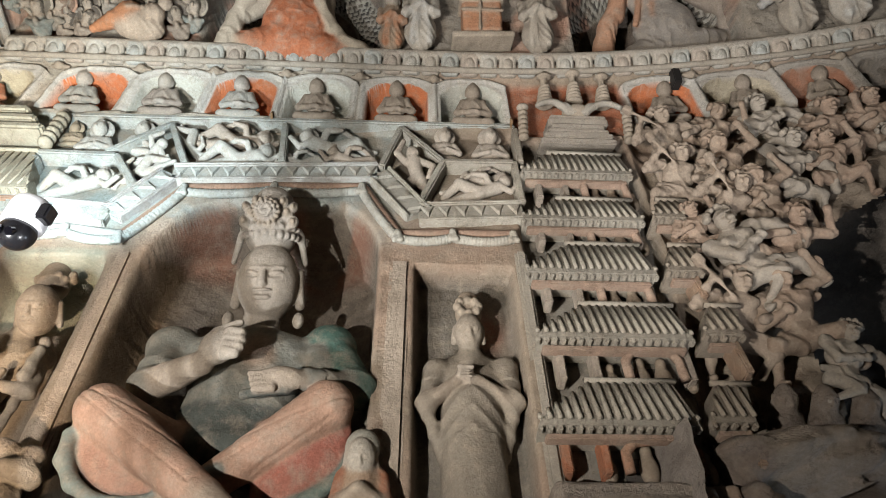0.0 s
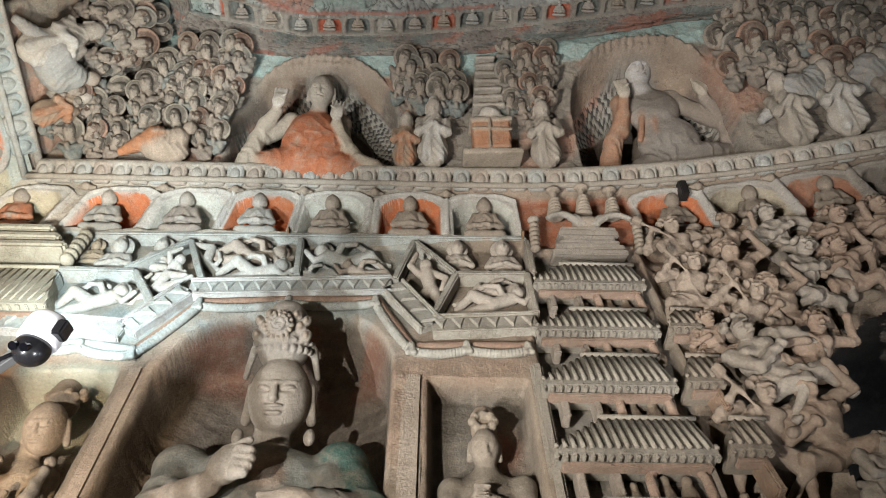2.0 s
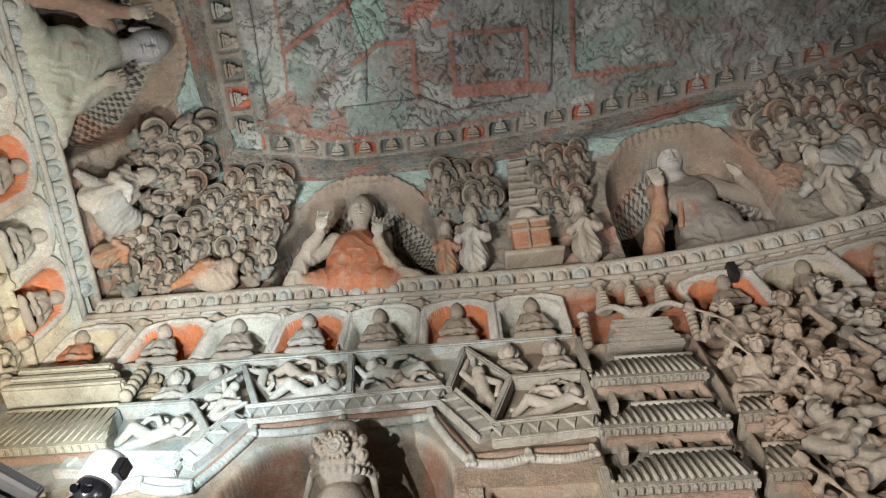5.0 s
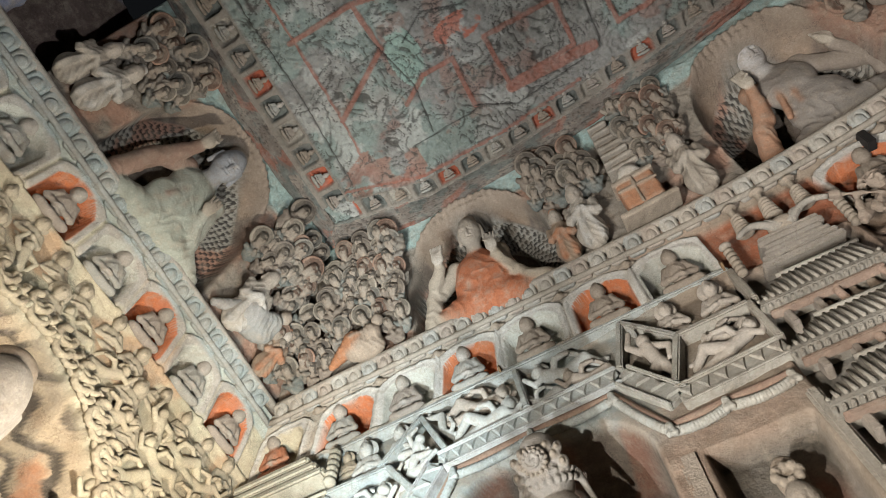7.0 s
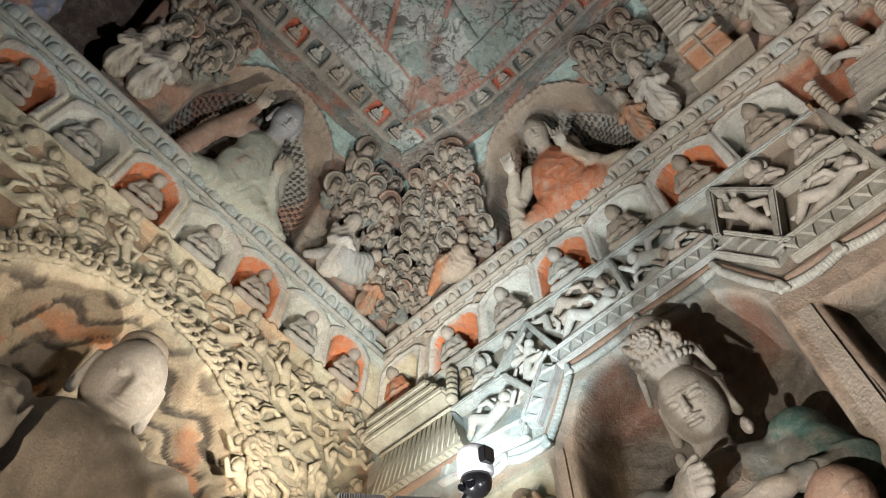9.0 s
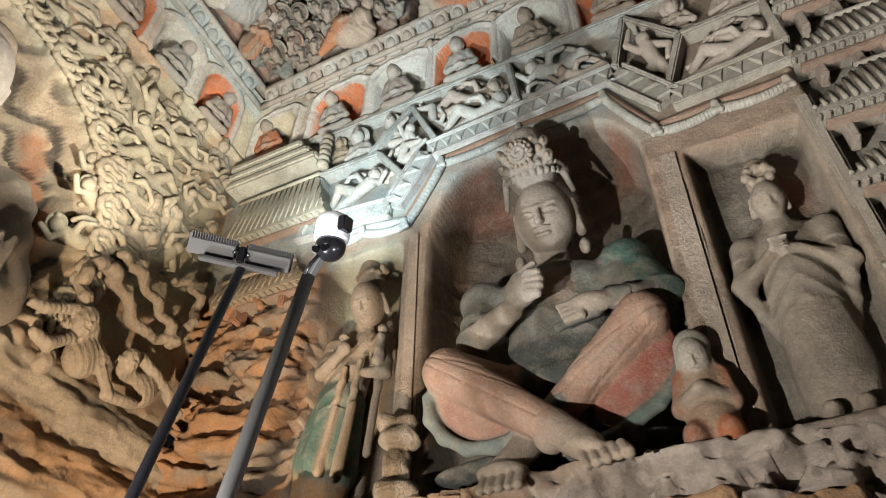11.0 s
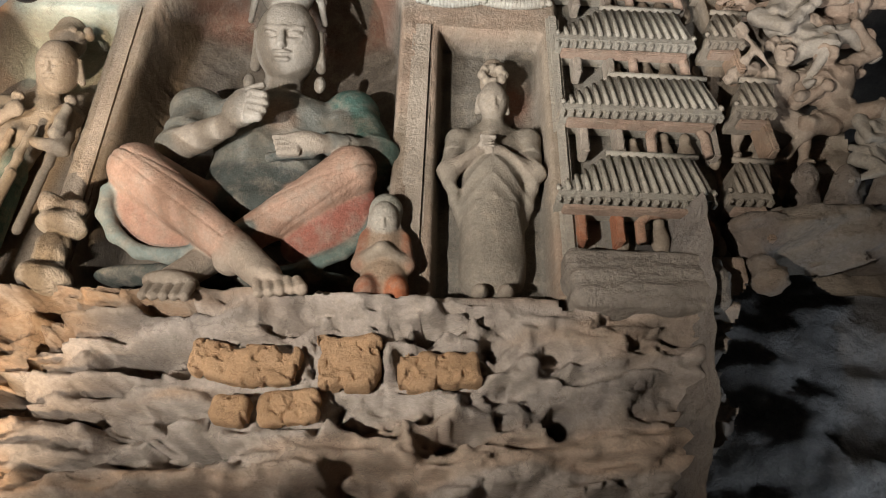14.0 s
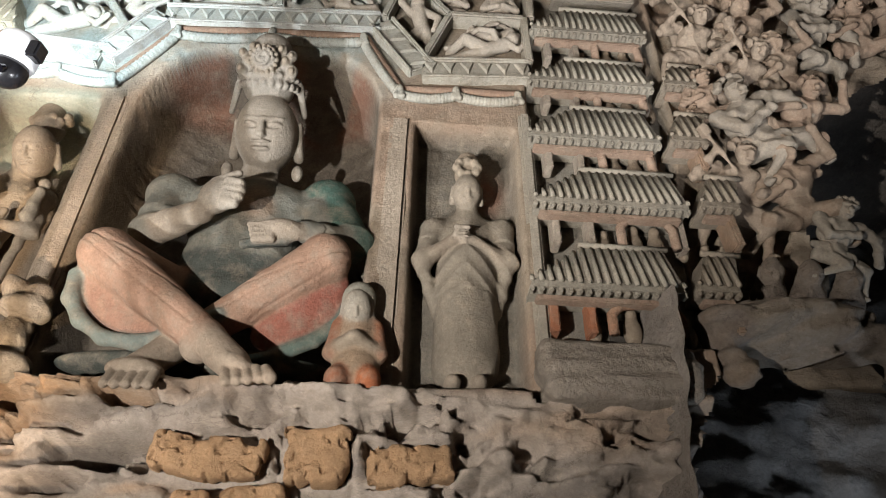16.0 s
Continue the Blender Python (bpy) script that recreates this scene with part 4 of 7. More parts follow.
def bodhisattva():
    o = (-0.93, 0, 2.98)
    Q = lambda u, z, d: q(u, z, d, o)
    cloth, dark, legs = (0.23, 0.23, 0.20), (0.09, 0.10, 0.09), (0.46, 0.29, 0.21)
    crownc = (0.40, 0.37, 0.33)
    h = Q(-0.885, 4.69, 0.0)
    # tall crown: band, rosette, leaf plates and small beads
    c = Q(-0.89, 5.02, -0.05)
    p = [L((c[0], c[1], c[2] - 0.06), (c[0], c[1] + 0.03, c[2] + 0.15), 0.165, 0.13, crownc, k=0.01)]
    for i in range(13):
        a = -1.5 + i * 0.25
        p += [E((c[0] + 0.185 * math.sin(a), c[1] - 0.165 * math.cos(a) + 0.01, c[2] - 0.09), (0.02, 0.02, 0.026), crownc, k=0.005), E((c[0] + 0.18 * math.sin(a), c[1] - 0.16 * math.cos(a) + 0.01, c[2] - 0.035), (0.024, 0.018, 0.02), crownc, k=0.005)]
    ros = (c[0] - 0.015, c[1] - 0.165, c[2] + 0.055)
    p += [E(ros, (0.074, 0.03, 0.074), crownc, k=0.006)]
    for i in range(26):
        a = i * 0.48
        w = 0.066 - 0.0022 * i
        p.append(E((ros[0] + w * math.cos(a), ros[1] - 0.03, ros[2] + w * math.sin(a)), (0.013, 0.013, 0.013), crownc, k=0.004))
    for i in range(16):
        a = i * math.tau / 16
        p.append(E((ros[0] + 0.084 * math.cos(a), ros[1], ros[2] + 0.084 * math.sin(a)), (0.014, 0.02, 0.014), DUST, k=0.004))
    for s in (-1, 1):
        for x, z, w in ((0.115, 0.06, 0.04), (0.155, 0.0, 0.036), (0.15, 0.10, 0.03), (0.085, 0.135, 0.034)):
            p += [E((c[0] + s * x, c[1] - 0.10, c[2] + z), (w, 0.035, w * 1.25), crownc, turn=(0, s * 20, 0), k=0.006), E((c[0] + s * x, c[1] - 0.135, c[2] + z), (w * 0.5, 0.02, w * 0.6), DUST, k=0.003)]
        p.append(L((c[0] + s * 0.19, c[1] + 0.02, c[2] - 0.06), (c[0] + s * 0.23, c[1] + 0.03, c[2] - 0.24), 0.026, 0.018, crownc, k=0.01))
    p = head_prims(h, 0.19, tilt=34) + bowed(p, (h[0], h[1] + 0.04, h[2] - 0.04), 33)
    for s in (-1, 1):
        p.append(E(Q(-0.87 + s * 0.21, 4.36, 0.0), (0.034, 0.034, 0.06), FACE, k=0.012))
    p += [L(Q(-0.875, 4.48, -0.10), Q(-0.88, 4.16, -0.17), 0.112, 0.125, FACE, k=0.02), L(Q(-0.95, 4.27, -0.06), Q(-0.80, 4.27, -0.06), 0.03, 0.03, FACE, k=0.01)]
    # chest, waist and the lap, whose shadow is put into its dark colour
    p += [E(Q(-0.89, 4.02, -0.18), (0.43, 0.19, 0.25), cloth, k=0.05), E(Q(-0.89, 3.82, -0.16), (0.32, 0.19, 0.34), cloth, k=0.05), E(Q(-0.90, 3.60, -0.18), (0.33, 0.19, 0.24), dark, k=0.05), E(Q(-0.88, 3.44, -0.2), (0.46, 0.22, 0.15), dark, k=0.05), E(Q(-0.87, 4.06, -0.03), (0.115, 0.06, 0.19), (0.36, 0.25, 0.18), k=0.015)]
    p += [L(Q(-1.02, 4.2, -0.08), Q(-0.92, 3.72, -0.06), 0.03, 0.035, (0.25, 0.22, 0.18), k=0.01), L(Q(-0.72, 4.22, -0.08), Q(-0.80, 3.74, -0.06), 0.032, 0.036, (0.22, 0.20, 0.17), k=0.01), L(Q(-1.12, 4.16, -0.10), Q(-1.04, 3.8, -0.1), 0.025, 0.03, cloth, k=0.01)]
    # raised arm and the loosely closed hand
    sh, el, wr = Q(-1.33, 4.12, -0.2), Q(-1.41, 3.87, -0.02), Q(-1.16, 4.02, 0.16)
    p += [E(sh, (0.17, 0.15, 0.14), cloth, k=0.06), L(sh, el, 0.125, 0.11, cloth, k=0.05), L(el, wr, 0.10, 0.07, SKIN, k=0.03), L(Q(-1.36, 3.98, -0.05), Q(-1.20, 3.98, 0.10), 0.075, 0.05, cloth, k=0.02)]
    p += [E(Q(-1.085, 4.16, 0.19), (0.10, 0.075, 0.125), FACE, turn=(0, 28, 0), k=0.02)]
    for i, (zz, ln) in enumerate(((4.265, 0.06), (4.215, 0.07), (4.165, 0.065), (4.12, 0.05))):
        a, b = Q(-1.04, zz, 0.25), Q(-1.04 + ln, zz - 0.015, 0.27)
        p += [L(a, b, 0.032, 0.029, FACE, k=0.012), L(b, Q(-1.07 + ln * 0.5, zz - 0.04, 0.22), 0.026, 0.022, FACE, k=0.01)]
    p += [L(Q(-1.12, 4.26, 0.22), Q(-1.0, 4.335, 0.24), 0.03, 0.02, FACE, k=0.01)]
    # lowered arm in a green sleeve, hand across the waist
    sh2, el2, wr2 = Q(-0.45, 4.14, -0.2), Q(-0.27, 3.86, -0.05), Q(-0.55, 3.92, 0.12)
    p += [E(sh2, (0.17, 0.15, 0.15), GREEN, k=0.06), L(sh2, el2, 0.13, 0.115, GREEN, k=0.05), L(el2, wr2, 0.105, 0.07, cloth, k=0.04), L(Q(-0.5, 4.05, -0.12), Q(-0.42, 3.78, -0.08), 0.10, 0.10, cloth, k=0.04), L(Q(-0.24, 3.92, -0.08), Q(-0.20, 3.66, -0.10), 0.05, 0.03, (0.20, 0.20, 0.17), k=0.02), E(Q(-0.68, 3.93, 0.16), (0.13, 0.07, 0.065), SKIN, turn=(0, 6, 0), k=0.02)]
    p += [L(Q(-0.74, 3.965 - 0.032 * i, 0.185), Q(-0.87 + 0.012 * i, 3.96 - 0.034 * i, 0.185), 0.026, 0.02, SKIN, k=0.01) for i in range(4)]
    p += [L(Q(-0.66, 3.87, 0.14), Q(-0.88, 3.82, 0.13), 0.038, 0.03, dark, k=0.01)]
    # shins crossing over folds coloured dark as shade; near foot over the far one
    kn2, an2 = Q(-0.42, 3.745, 0.10), Q(-1.04, 3.22, 0.05)
    p += [L(Q(-0.75, 3.46, -0.16), kn2, 0.12, 0.132, legs, k=0.03), L(kn2, an2, 0.136, 0.085, legs, k=0.02), E(Q(-0.50, 3.48, 0.03), (0.26, 0.06, 0.13), (0.40, 0.15, 0.11), turn=(0, -38, 0), k=0.03)]
    kn, an = Q(-1.585, 3.70, 0.14), Q(-0.96, 3.22, 0.24)
    p += [L(Q(-1.1, 3.46, -0.16), kn, 0.12, 0.135, legs, k=0.03), L(kn, an, 0.14, 0.088, legs, k=0.02)]
    p += [E(Q(-1.40, 3.43, 0.08), (0.36, 0.075, 0.19), (0.46, 0.27, 0.20), turn=(0, 38, 0), k=0.04)]
    hem = [(-1.71, 3.56), (-1.69, 3.42), (-1.60, 3.29), (-1.46, 3.20), (-1.29, 3.18), (-1.14, 3.23), (-1.02, 3.31), (-0.93, 3.36)]
    p += [L(Q(*a, 0.13), Q(*b, 0.14), 0.036, 0.036, (0.24, 0.28, 0.26), k=0.03) for a, b in zip(hem, hem[1:])]
    hem = [(-0.76, 3.10), (-0.60, 3.15), (-0.42, 3.24), (-0.30, 3.36), (-0.26, 3.50)]
    p += [L(Q(*a, 0.03), Q(*b, 0.02), 0.034, 0.034, (0.15, 0.20, 0.175), k=0.012) for a, b in zip(hem, hem[1:])]
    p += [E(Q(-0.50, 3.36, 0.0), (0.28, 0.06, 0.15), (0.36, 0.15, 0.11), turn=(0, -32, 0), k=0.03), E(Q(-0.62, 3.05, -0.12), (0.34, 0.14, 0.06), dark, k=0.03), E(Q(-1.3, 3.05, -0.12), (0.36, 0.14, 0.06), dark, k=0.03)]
    foot = (0.40, 0.32, 0.25)
    p += [L(an, Q(-0.80, 3.09, 0.32), 0.088, 0.078, foot, k=0.02), E(Q(-0.775, 3.07, 0.33), (0.115, 0.09, 0.052), foot, turn=(0, 26, 0), k=0.02), E(Q(-0.99, 3.18, 0.22), (0.085, 0.08, 0.085), foot, k=0.015)]
    for i in range(5):
        p.append(L(Q(-0.84 + 0.05 * i, 3.065 + 0.002 * i, 0.37), Q(-0.82 + 0.052 * i, 2.995 + 0.008 * i, 0.43), 0.025, 0.022 if i < 4 else 0.03, foot, k=0.006))
    p += [L(an2, Q(-1.25, 3.05, 0.22), 0.082, 0.07, SKIN, k=0.02), E(Q(-1.26, 3.03, 0.24), (0.13, 0.10, 0.05), SKIN, k=0.02)]
    p += [L(Q(-1.36 + 0.05 * i, 3.02, 0.29), Q(-1.39 + 0.052 * i, 2.96, 0.35), 0.024, 0.021, SKIN, k=0.006) for i in range(5)]

    def folds(X):
        z, x, y = X[..., 2], X[..., 0], X[..., 1]
        chest = np.exp(-((z - 0.95) / 0.28) ** 2) * (y > -0.14)
        seams = sum(np.exp(-((z - c0 - c1 * np.abs(x + 0.02)) / 0.006) ** 2) for c0, c1 in ((0.30, 0.62), (0.42, 0.42), (0.16, 0.75)))
        return 0.012 * chest * np.abs(np.sin(14 * (z + 0.7 * np.abs(x + 0.03)) + 3 * fbm(x * 4, z * 4, 153, 3))) + 0.007 * seams * (y < -0.06) * (z < 0.85) + 0.010 * (fbm(x * 7, z * 7 + 3 * y, 152, 4) - 0.5)
    put("statue", sculpt("statue", p, 0.0085, M_STATUE, folds), pose(o[0], 3.15, o[2]),
        "large seated stone figure, ankles crossed, tall crown, faded pink legs", "statue")


bodhisattva()


def attendant_right():
    o = (0.36, 0, 2.98)
    Q = lambda u, z, d: q(u, z, d, o)
    robe = (0.27, 0.235, 0.19)
    h = Q(0.37, 4.30, -0.03)
    p = head_prims(h, 0.084, (0.40, 0.35, 0.29), tilt=34)
    p += [L(Q(0.375, 4.43, -0.05), Q(0.375, 4.53, -0.06), 0.078, 0.07, STONE, k=0.01)]
    p += [E(Q(0.375 + 0.065 * math.cos(a), 4.50 + 0.055 * math.sin(a), 0.03), (0.026, 0.026, 0.028), DUST, k=0.006) for a in np.linspace(0, 5.6, 8)]
    p += [L(Q(0.37, 4.2, -0.08), Q(0.37, 4.05, -0.11), 0.058, 0.07, robe, k=0.015), E(Q(0.365, 3.90, -0.15), (0.235, 0.11, 0.22), robe, k=0.04), L(Q(0.36, 3.72, -0.15), Q(0.35, 3.14, -0.16), 0.185, 0.185, robe, k=0.04), E(Q(0.35, 3.40, -0.09), (0.12, 0.07, 0.34), robe, k=0.02)]
    c = Q(0.34, 3.97, 0.02)
    for s, sh, e in ((-1, Q(0.17, 3.99, -0.12), Q(0.11, 3.77, -0.06)), (1, Q(0.565, 4.01, -0.12), Q(0.60, 3.79, -0.06))):
        p += [E(sh, (0.075, 0.07, 0.07), robe, k=0.04), L(sh, e, 0.066, 0.058, robe, k=0.03), L(e, (c[0] + s * 0.035, c[1] + 0.015, c[2] - 0.015), 0.058, 0.038, SKIN, k=0.02)]
        p += [L(e, Q(0.36 + s * 0.17, 3.45, -0.15), 0.045, 0.03, robe, k=0.04)]
    p += [E(c, (0.05, 0.042, 0.052), (0.42, 0.36, 0.30), k=0.008)] + [L((c[0] - 0.035, c[1] - 0.035, c[2] + 0.035 - 0.02 * i), (c[0] + 0.035, c[1] - 0.04, c[2] + 0.03 - 0.02 * i), 0.011, 0.01, FACE, k=0.003) for i in range(4)]
    p += [E(Q(0.42, 3.05, -0.02), (0.045, 0.08, 0.04), SKIN, k=0.01), E(Q(0.29, 3.04, -0.02), (0.045, 0.08, 0.04), SKIN, k=0.01)]

    def folds(X):
        z, x = X[..., 2], X[..., 0]
        f = np.abs(np.sin(15 * (x - 0.06 * np.sin(5 * z)) + 3 * fbm(x * 5, z * 3, 160, 3))) * (z < 0.62) + np.abs(np.sin(24 * (z + 1.1 * np.abs(x)))) * (z >= 0.62) * (z < 1.0)
        return 0.010 * f - 0.004 + 0.008 * (fbm(x * 9, z * 9, 154, 4) - 0.5)
    put("statue", sculpt("statue", p, 0.009, M_STATUE, folds), pose(o[0], 3.15, o[2]), "standing stone attendant with hands clasped at the chest, in shallow relief", "statue")


def attendant_left():
    o = (-2.3, 0, 2.92)
    Q = lambda u, z, d: q(u, z, d, o)
    robe, green = (0.35, 0.285, 0.215), (0.11, 0.19, 0.155)
    h = Q(-2.2, 4.42, -0.02)
    p = head_prims(h, 0.118, (0.34, 0.28, 0.22), tilt=40)
    p += [L(Q(-2.2, 4.60, -0.10), Q(-2.21, 4.70, -0.12), 0.10, 0.085, STONE, k=0.01)] + [E(Q(-2.2 + 0.11 * math.sin(a), 4.66 + 0.04 * (i % 2), -0.03 - 0.03 * abs(a)), (0.028, 0.028, 0.034), STONE, k=0.006) for i, a in enumerate(np.linspace(-1.4, 1.4, 7))]
    p += [L(Q(-2.2, 4.32, -0.10), Q(-2.22, 4.16, -0.14), 0.06, 0.08, robe, k=0.015), E(Q(-2.24, 4.0, -0.16), (0.20, 0.12, 0.21), robe, k=0.03), L(Q(-2.29, 3.85, -0.15), Q(-2.36, 3.60, -0.14), 0.15, 0.14, robe, k=0.03),
          L(Q(-2.33, 3.66, -0.12), Q(-2.38, 3.28, -0.12), 0.16, 0.205, green, k=0.015), L(Q(-2.39, 3.26, -0.14), Q(-2.42, 2.98, -0.14), 0.18, 0.16, (0.44, 0.27, 0.14), k=0.015)]
    p += [E(Q(-2.42, 4.08, -0.12), (0.085, 0.08, 0.08), robe, k=0.02), L(Q(-2.44, 4.06, -0.10), Q(-2.51, 3.93, 0.0), 0.068, 0.06, robe, k=0.015), L(Q(-2.51, 3.93, 0.0), Q(-2.37, 4.06, 0.06), 0.052, 0.038, SKIN, k=0.01), E(Q(-2.36, 4.08, 0.06), (0.055, 0.045, 0.055), SKIN, k=0.01), E(Q(-2.37, 4.16, 0.05), (0.035, 0.035, 0.045), STONE, k=0.006),
          E(Q(-2.05, 4.04, -0.12), (0.085, 0.08, 0.08), robe, k=0.02), L(Q(-2.05, 4.02, -0.10), Q(-2.03, 3.82, -0.02), 0.066, 0.055, robe, k=0.015), L(Q(-2.03, 3.82, -0.02), Q(-2.18, 3.86, 0.05), 0.048, 0.036, SKIN, k=0.01), L(Q(-2.075, 4.10, 0.02), Q(-2.085, 3.93, 0.03), 0.032, 0.045, DUST, k=0.008), E(Q(-2.07, 4.16, 0.02), (0.032, 0.032, 0.03), STONE, k=0.005)]
    p += [L(Q(-2.22, 3.95, 0.0), Q(-2.30, 3.2, 0.06), 0.026, 0.04, DUST, k=0.008), L(Q(-2.33, 3.92, 0.0), Q(-2.44, 3.25, 0.05), 0.026, 0.038, (0.46, 0.35, 0.25), k=0.008), L(Q(-2.06, 3.84, -0.02), Q(-2.10, 3.3, -0.03), 0.032, 0.026, STONE, k=0.01)]

    def folds(X):
        x, z = X[..., 0], X[..., 2]
        return 0.014 * np.abs(np.sin(27 * (x - 0.12 * z))) * (z < 0.72) - 0.005 * (z < 0.72) + 0.008 * np.abs(np.sin(26 * (z + 0.8 * np.abs(x - 0.05)))) * (z > 0.72) * (z < 1.2) + 0.008 * (fbm(x * 9, z * 9, 156, 4) - 0.5)
    put("statue", sculpt("statue", p, 0.008, M_STATUE, folds), pose(o[0], 3.15, o[2]), "standing crowned stone attendant in a pleated green skirt", "statue")


def kneeling_child():
    o = (-0.21, 0, 2.98)
    Q = lambda u, z, d: q(u, z, d, o)
    p = head_prims(Q(-0.22, 3.45, 0.12), 0.075, (0.44, 0.40, 0.34))
    p += [E(Q(-0.215, 3.5, 0.10), (0.088, 0.075, 0.10), (0.36, 0.36, 0.31), k=0.0), E(Q(-0.21, 3.26, 0.08), (0.10, 0.09, 0.14), (0.36, 0.25, 0.17)), E(Q(-0.2, 3.08, 0.08), (0.12, 0.11, 0.13), (0.36, 0.26, 0.18))]
    for s, col in ((-1, (0.34, 0.15, 0.09)), (1, (0.48, 0.17, 0.08))):
        p += [L(Q(-0.21 + s * 0.09, 3.33, 0.08), Q(-0.21 + s * 0.12, 3.18, 0.1), 0.045, 0.04, col), L(Q(-0.21 + s * 0.12, 3.18, 0.1), Q(-0.22 + s * 0.01, 3.28, 0.19), 0.036, 0.028, STONE), E(Q(-0.21 + s * 0.08, 3.03, 0.14), (0.06, 0.09, 0.07), col)]
    put("statue", sculpt("statue", p, 0.009, M_STATUE), pose(o[0], 3.15, o[2]), "small kneeling stone figure with a round hood, patches of orange paint", "statue")


attendant_right(), attendant_left(), kneeling_child()


# ---- small repeated carvings ----
def small_buddha(face, robe, name="statue"):
    p = [E((0, -0.11, 0.43), (0.075, 0.075, 0.092), face, k=0.006), E((0, -0.10, 0.52), (0.048, 0.048, 0.036), face, k=0.015), L((0, -0.1, 0.37), (0, -0.09, 0.32), 0.045, 0.05, face),
         E((0, -0.09, 0.24), (0.115, 0.075, 0.13), robe, k=0.03), E((0, -0.09, 0.06), (0.20, 0.085, 0.055), robe, k=0.03), E((0, -0.17, 0.155), (0.06, 0.035, 0.03), face, k=0.01),
         E((0, -0.165, 0.425), (0.012, 0.014, 0.02), face, k=0.01)]
    for s in (-1, 1):
        p += [L((s * 0.10, -0.09, 0.30), (s * 0.16, -0.11, 0.17), 0.045, 0.04, robe), L((s * 0.16, -0.11, 0.17), (s * 0.04, -0.17, 0.15), 0.036, 0.03, robe), E((s * 0.14, -0.11, 0.065), (0.08, 0.065, 0.045), robe), E((s * 0.068, -0.1, 0.42), (0.012, 0.02, 0.04), face, k=0.005)]
    return sculpt(name, crisp(p, 0.014), 0.0088, M_STATUE, lambda X: 0.006 * np.abs(np.sin(32 * (X[..., 2] + 1.1 * np.abs(X[..., 0])))) * (X[..., 2] < 0.33) * (X[..., 2] > 0.12) - 0.002)


BUDDHAS = [small_buddha((0.40, 0.38, 0.34), (0.34, 0.30, 0.26)), small_buddha((0.45, 0.42, 0.38), (0.36, 0.36, 0.33)), small_buddha((0.32, 0.27, 0.22), (0.30, 0.25, 0.20)), small_buddha((0.38, 0.34, 0.29), (0.42, 0.17, 0.09))]
for k, (c, w, pig) in enumerate(NICHES):
    me = BUDDHAS[3 if k == 0 else 2 if k >= 4 else k % 2]
    put("statue", me, pose(c, float(wall_y(c)) + 0.09, NZ0 + 0.015, 24, 0, -0.06 * 57 * max(0, c - 0.5)) @ Matrix.Scale(0.84, 4),
        "small seated stone figure in a painted arched niche", "statue", "figures in the niche row")
for k, (c, w, pig) in enumerate(LEFT_NICHES):
    put("statue", BUDDHAS[k % 2], pose(float(wall_x(c)) - 0.09, c, NZ0 + 0.10, 24, 0, 90) @ Matrix.Scale(0.84, 4),
        "small seated stone figure in a painted arched niche", "statue", "figures in the side niche row")


def monk(robe, halo):
    # darkened halo colour, painted into its hollow and the eye slits as shade
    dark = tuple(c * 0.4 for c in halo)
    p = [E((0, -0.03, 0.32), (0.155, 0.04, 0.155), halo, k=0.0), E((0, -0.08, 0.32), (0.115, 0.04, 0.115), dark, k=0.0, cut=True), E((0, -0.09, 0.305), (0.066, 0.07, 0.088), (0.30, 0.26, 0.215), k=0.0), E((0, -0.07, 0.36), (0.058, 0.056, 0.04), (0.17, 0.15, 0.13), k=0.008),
         L((0, -0.08, 0.24), (0, -0.07, 0.2), 0.05, 0.07, SKIN), E((0, -0.07, 0.08), (0.11, 0.08, 0.12), robe, k=0.03), E((0, -0.17, 0.305), (0.018, 0.02, 0.03), SKIN, k=0.008), L((-0.11, -0.09, 0.13), (0, -0.17, 0.1), 0.04, 0.03, robe, k=0.01), L((0.11, -0.09, 0.13), (0, -0.17, 0.1), 0.04, 0.03, robe, k=0.01), E((0, -0.175, 0.13), (0.03, 0.03, 0.05), SKIN, k=0.01),
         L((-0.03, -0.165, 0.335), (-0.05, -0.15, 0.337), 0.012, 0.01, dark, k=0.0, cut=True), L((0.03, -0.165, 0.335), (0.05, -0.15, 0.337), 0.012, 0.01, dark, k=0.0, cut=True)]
    return sculpt("statue", p, 0.0115, M_STATUE, lambda X: 0.006 * np.sin(70 * (X[..., 0] + 0.6 * X[..., 2])) * (X[..., 2] < 0.18))


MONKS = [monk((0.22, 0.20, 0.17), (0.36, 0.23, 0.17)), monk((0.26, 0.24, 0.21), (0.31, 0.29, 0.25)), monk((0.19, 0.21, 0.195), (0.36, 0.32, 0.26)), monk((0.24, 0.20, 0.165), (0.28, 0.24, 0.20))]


def tier(a, s, side, d=0.0):
    """A place on the leaning upper tier, d in front of it towards the standing place."""
    p = Vector([float(v) for v in (upper_left if side else upper_back)(np.float64(a), np.float64(max(s, 0.0)), 0.0)])
    return p + (Vector((0, 0, EYE)) - p).normalized() * d


def tier_frame(a, s, side, d=0.0, size=1.0, tilt=0.0, roll=0.0):
    """Upright along the tier's slope, facing out of it."""
    up = (tier(a, s + 0.3, side) - tier(a, s, side)).normalized()
    x = (tier(a + 0.02, s, side) - tier(a - 0.02, s, side)).normalized()
    y = up.cross(x).normalized()
    x = y.cross(up)
    m = Matrix((x, y, up)).transposed().to_4x4()
    return Matrix.Translation(tier(a, s, side, d)) @ m @ Euler((radians(tilt), radians(roll), 0)).to_matrix().to_4x4() @ Matrix.Scale(size, 4)


def on_tier(me, m, label, group="", name="statue", category="statue"):
    ob = new(name, me)
    ob.matrix_world = m
    return tagged(ob, label, category, group)


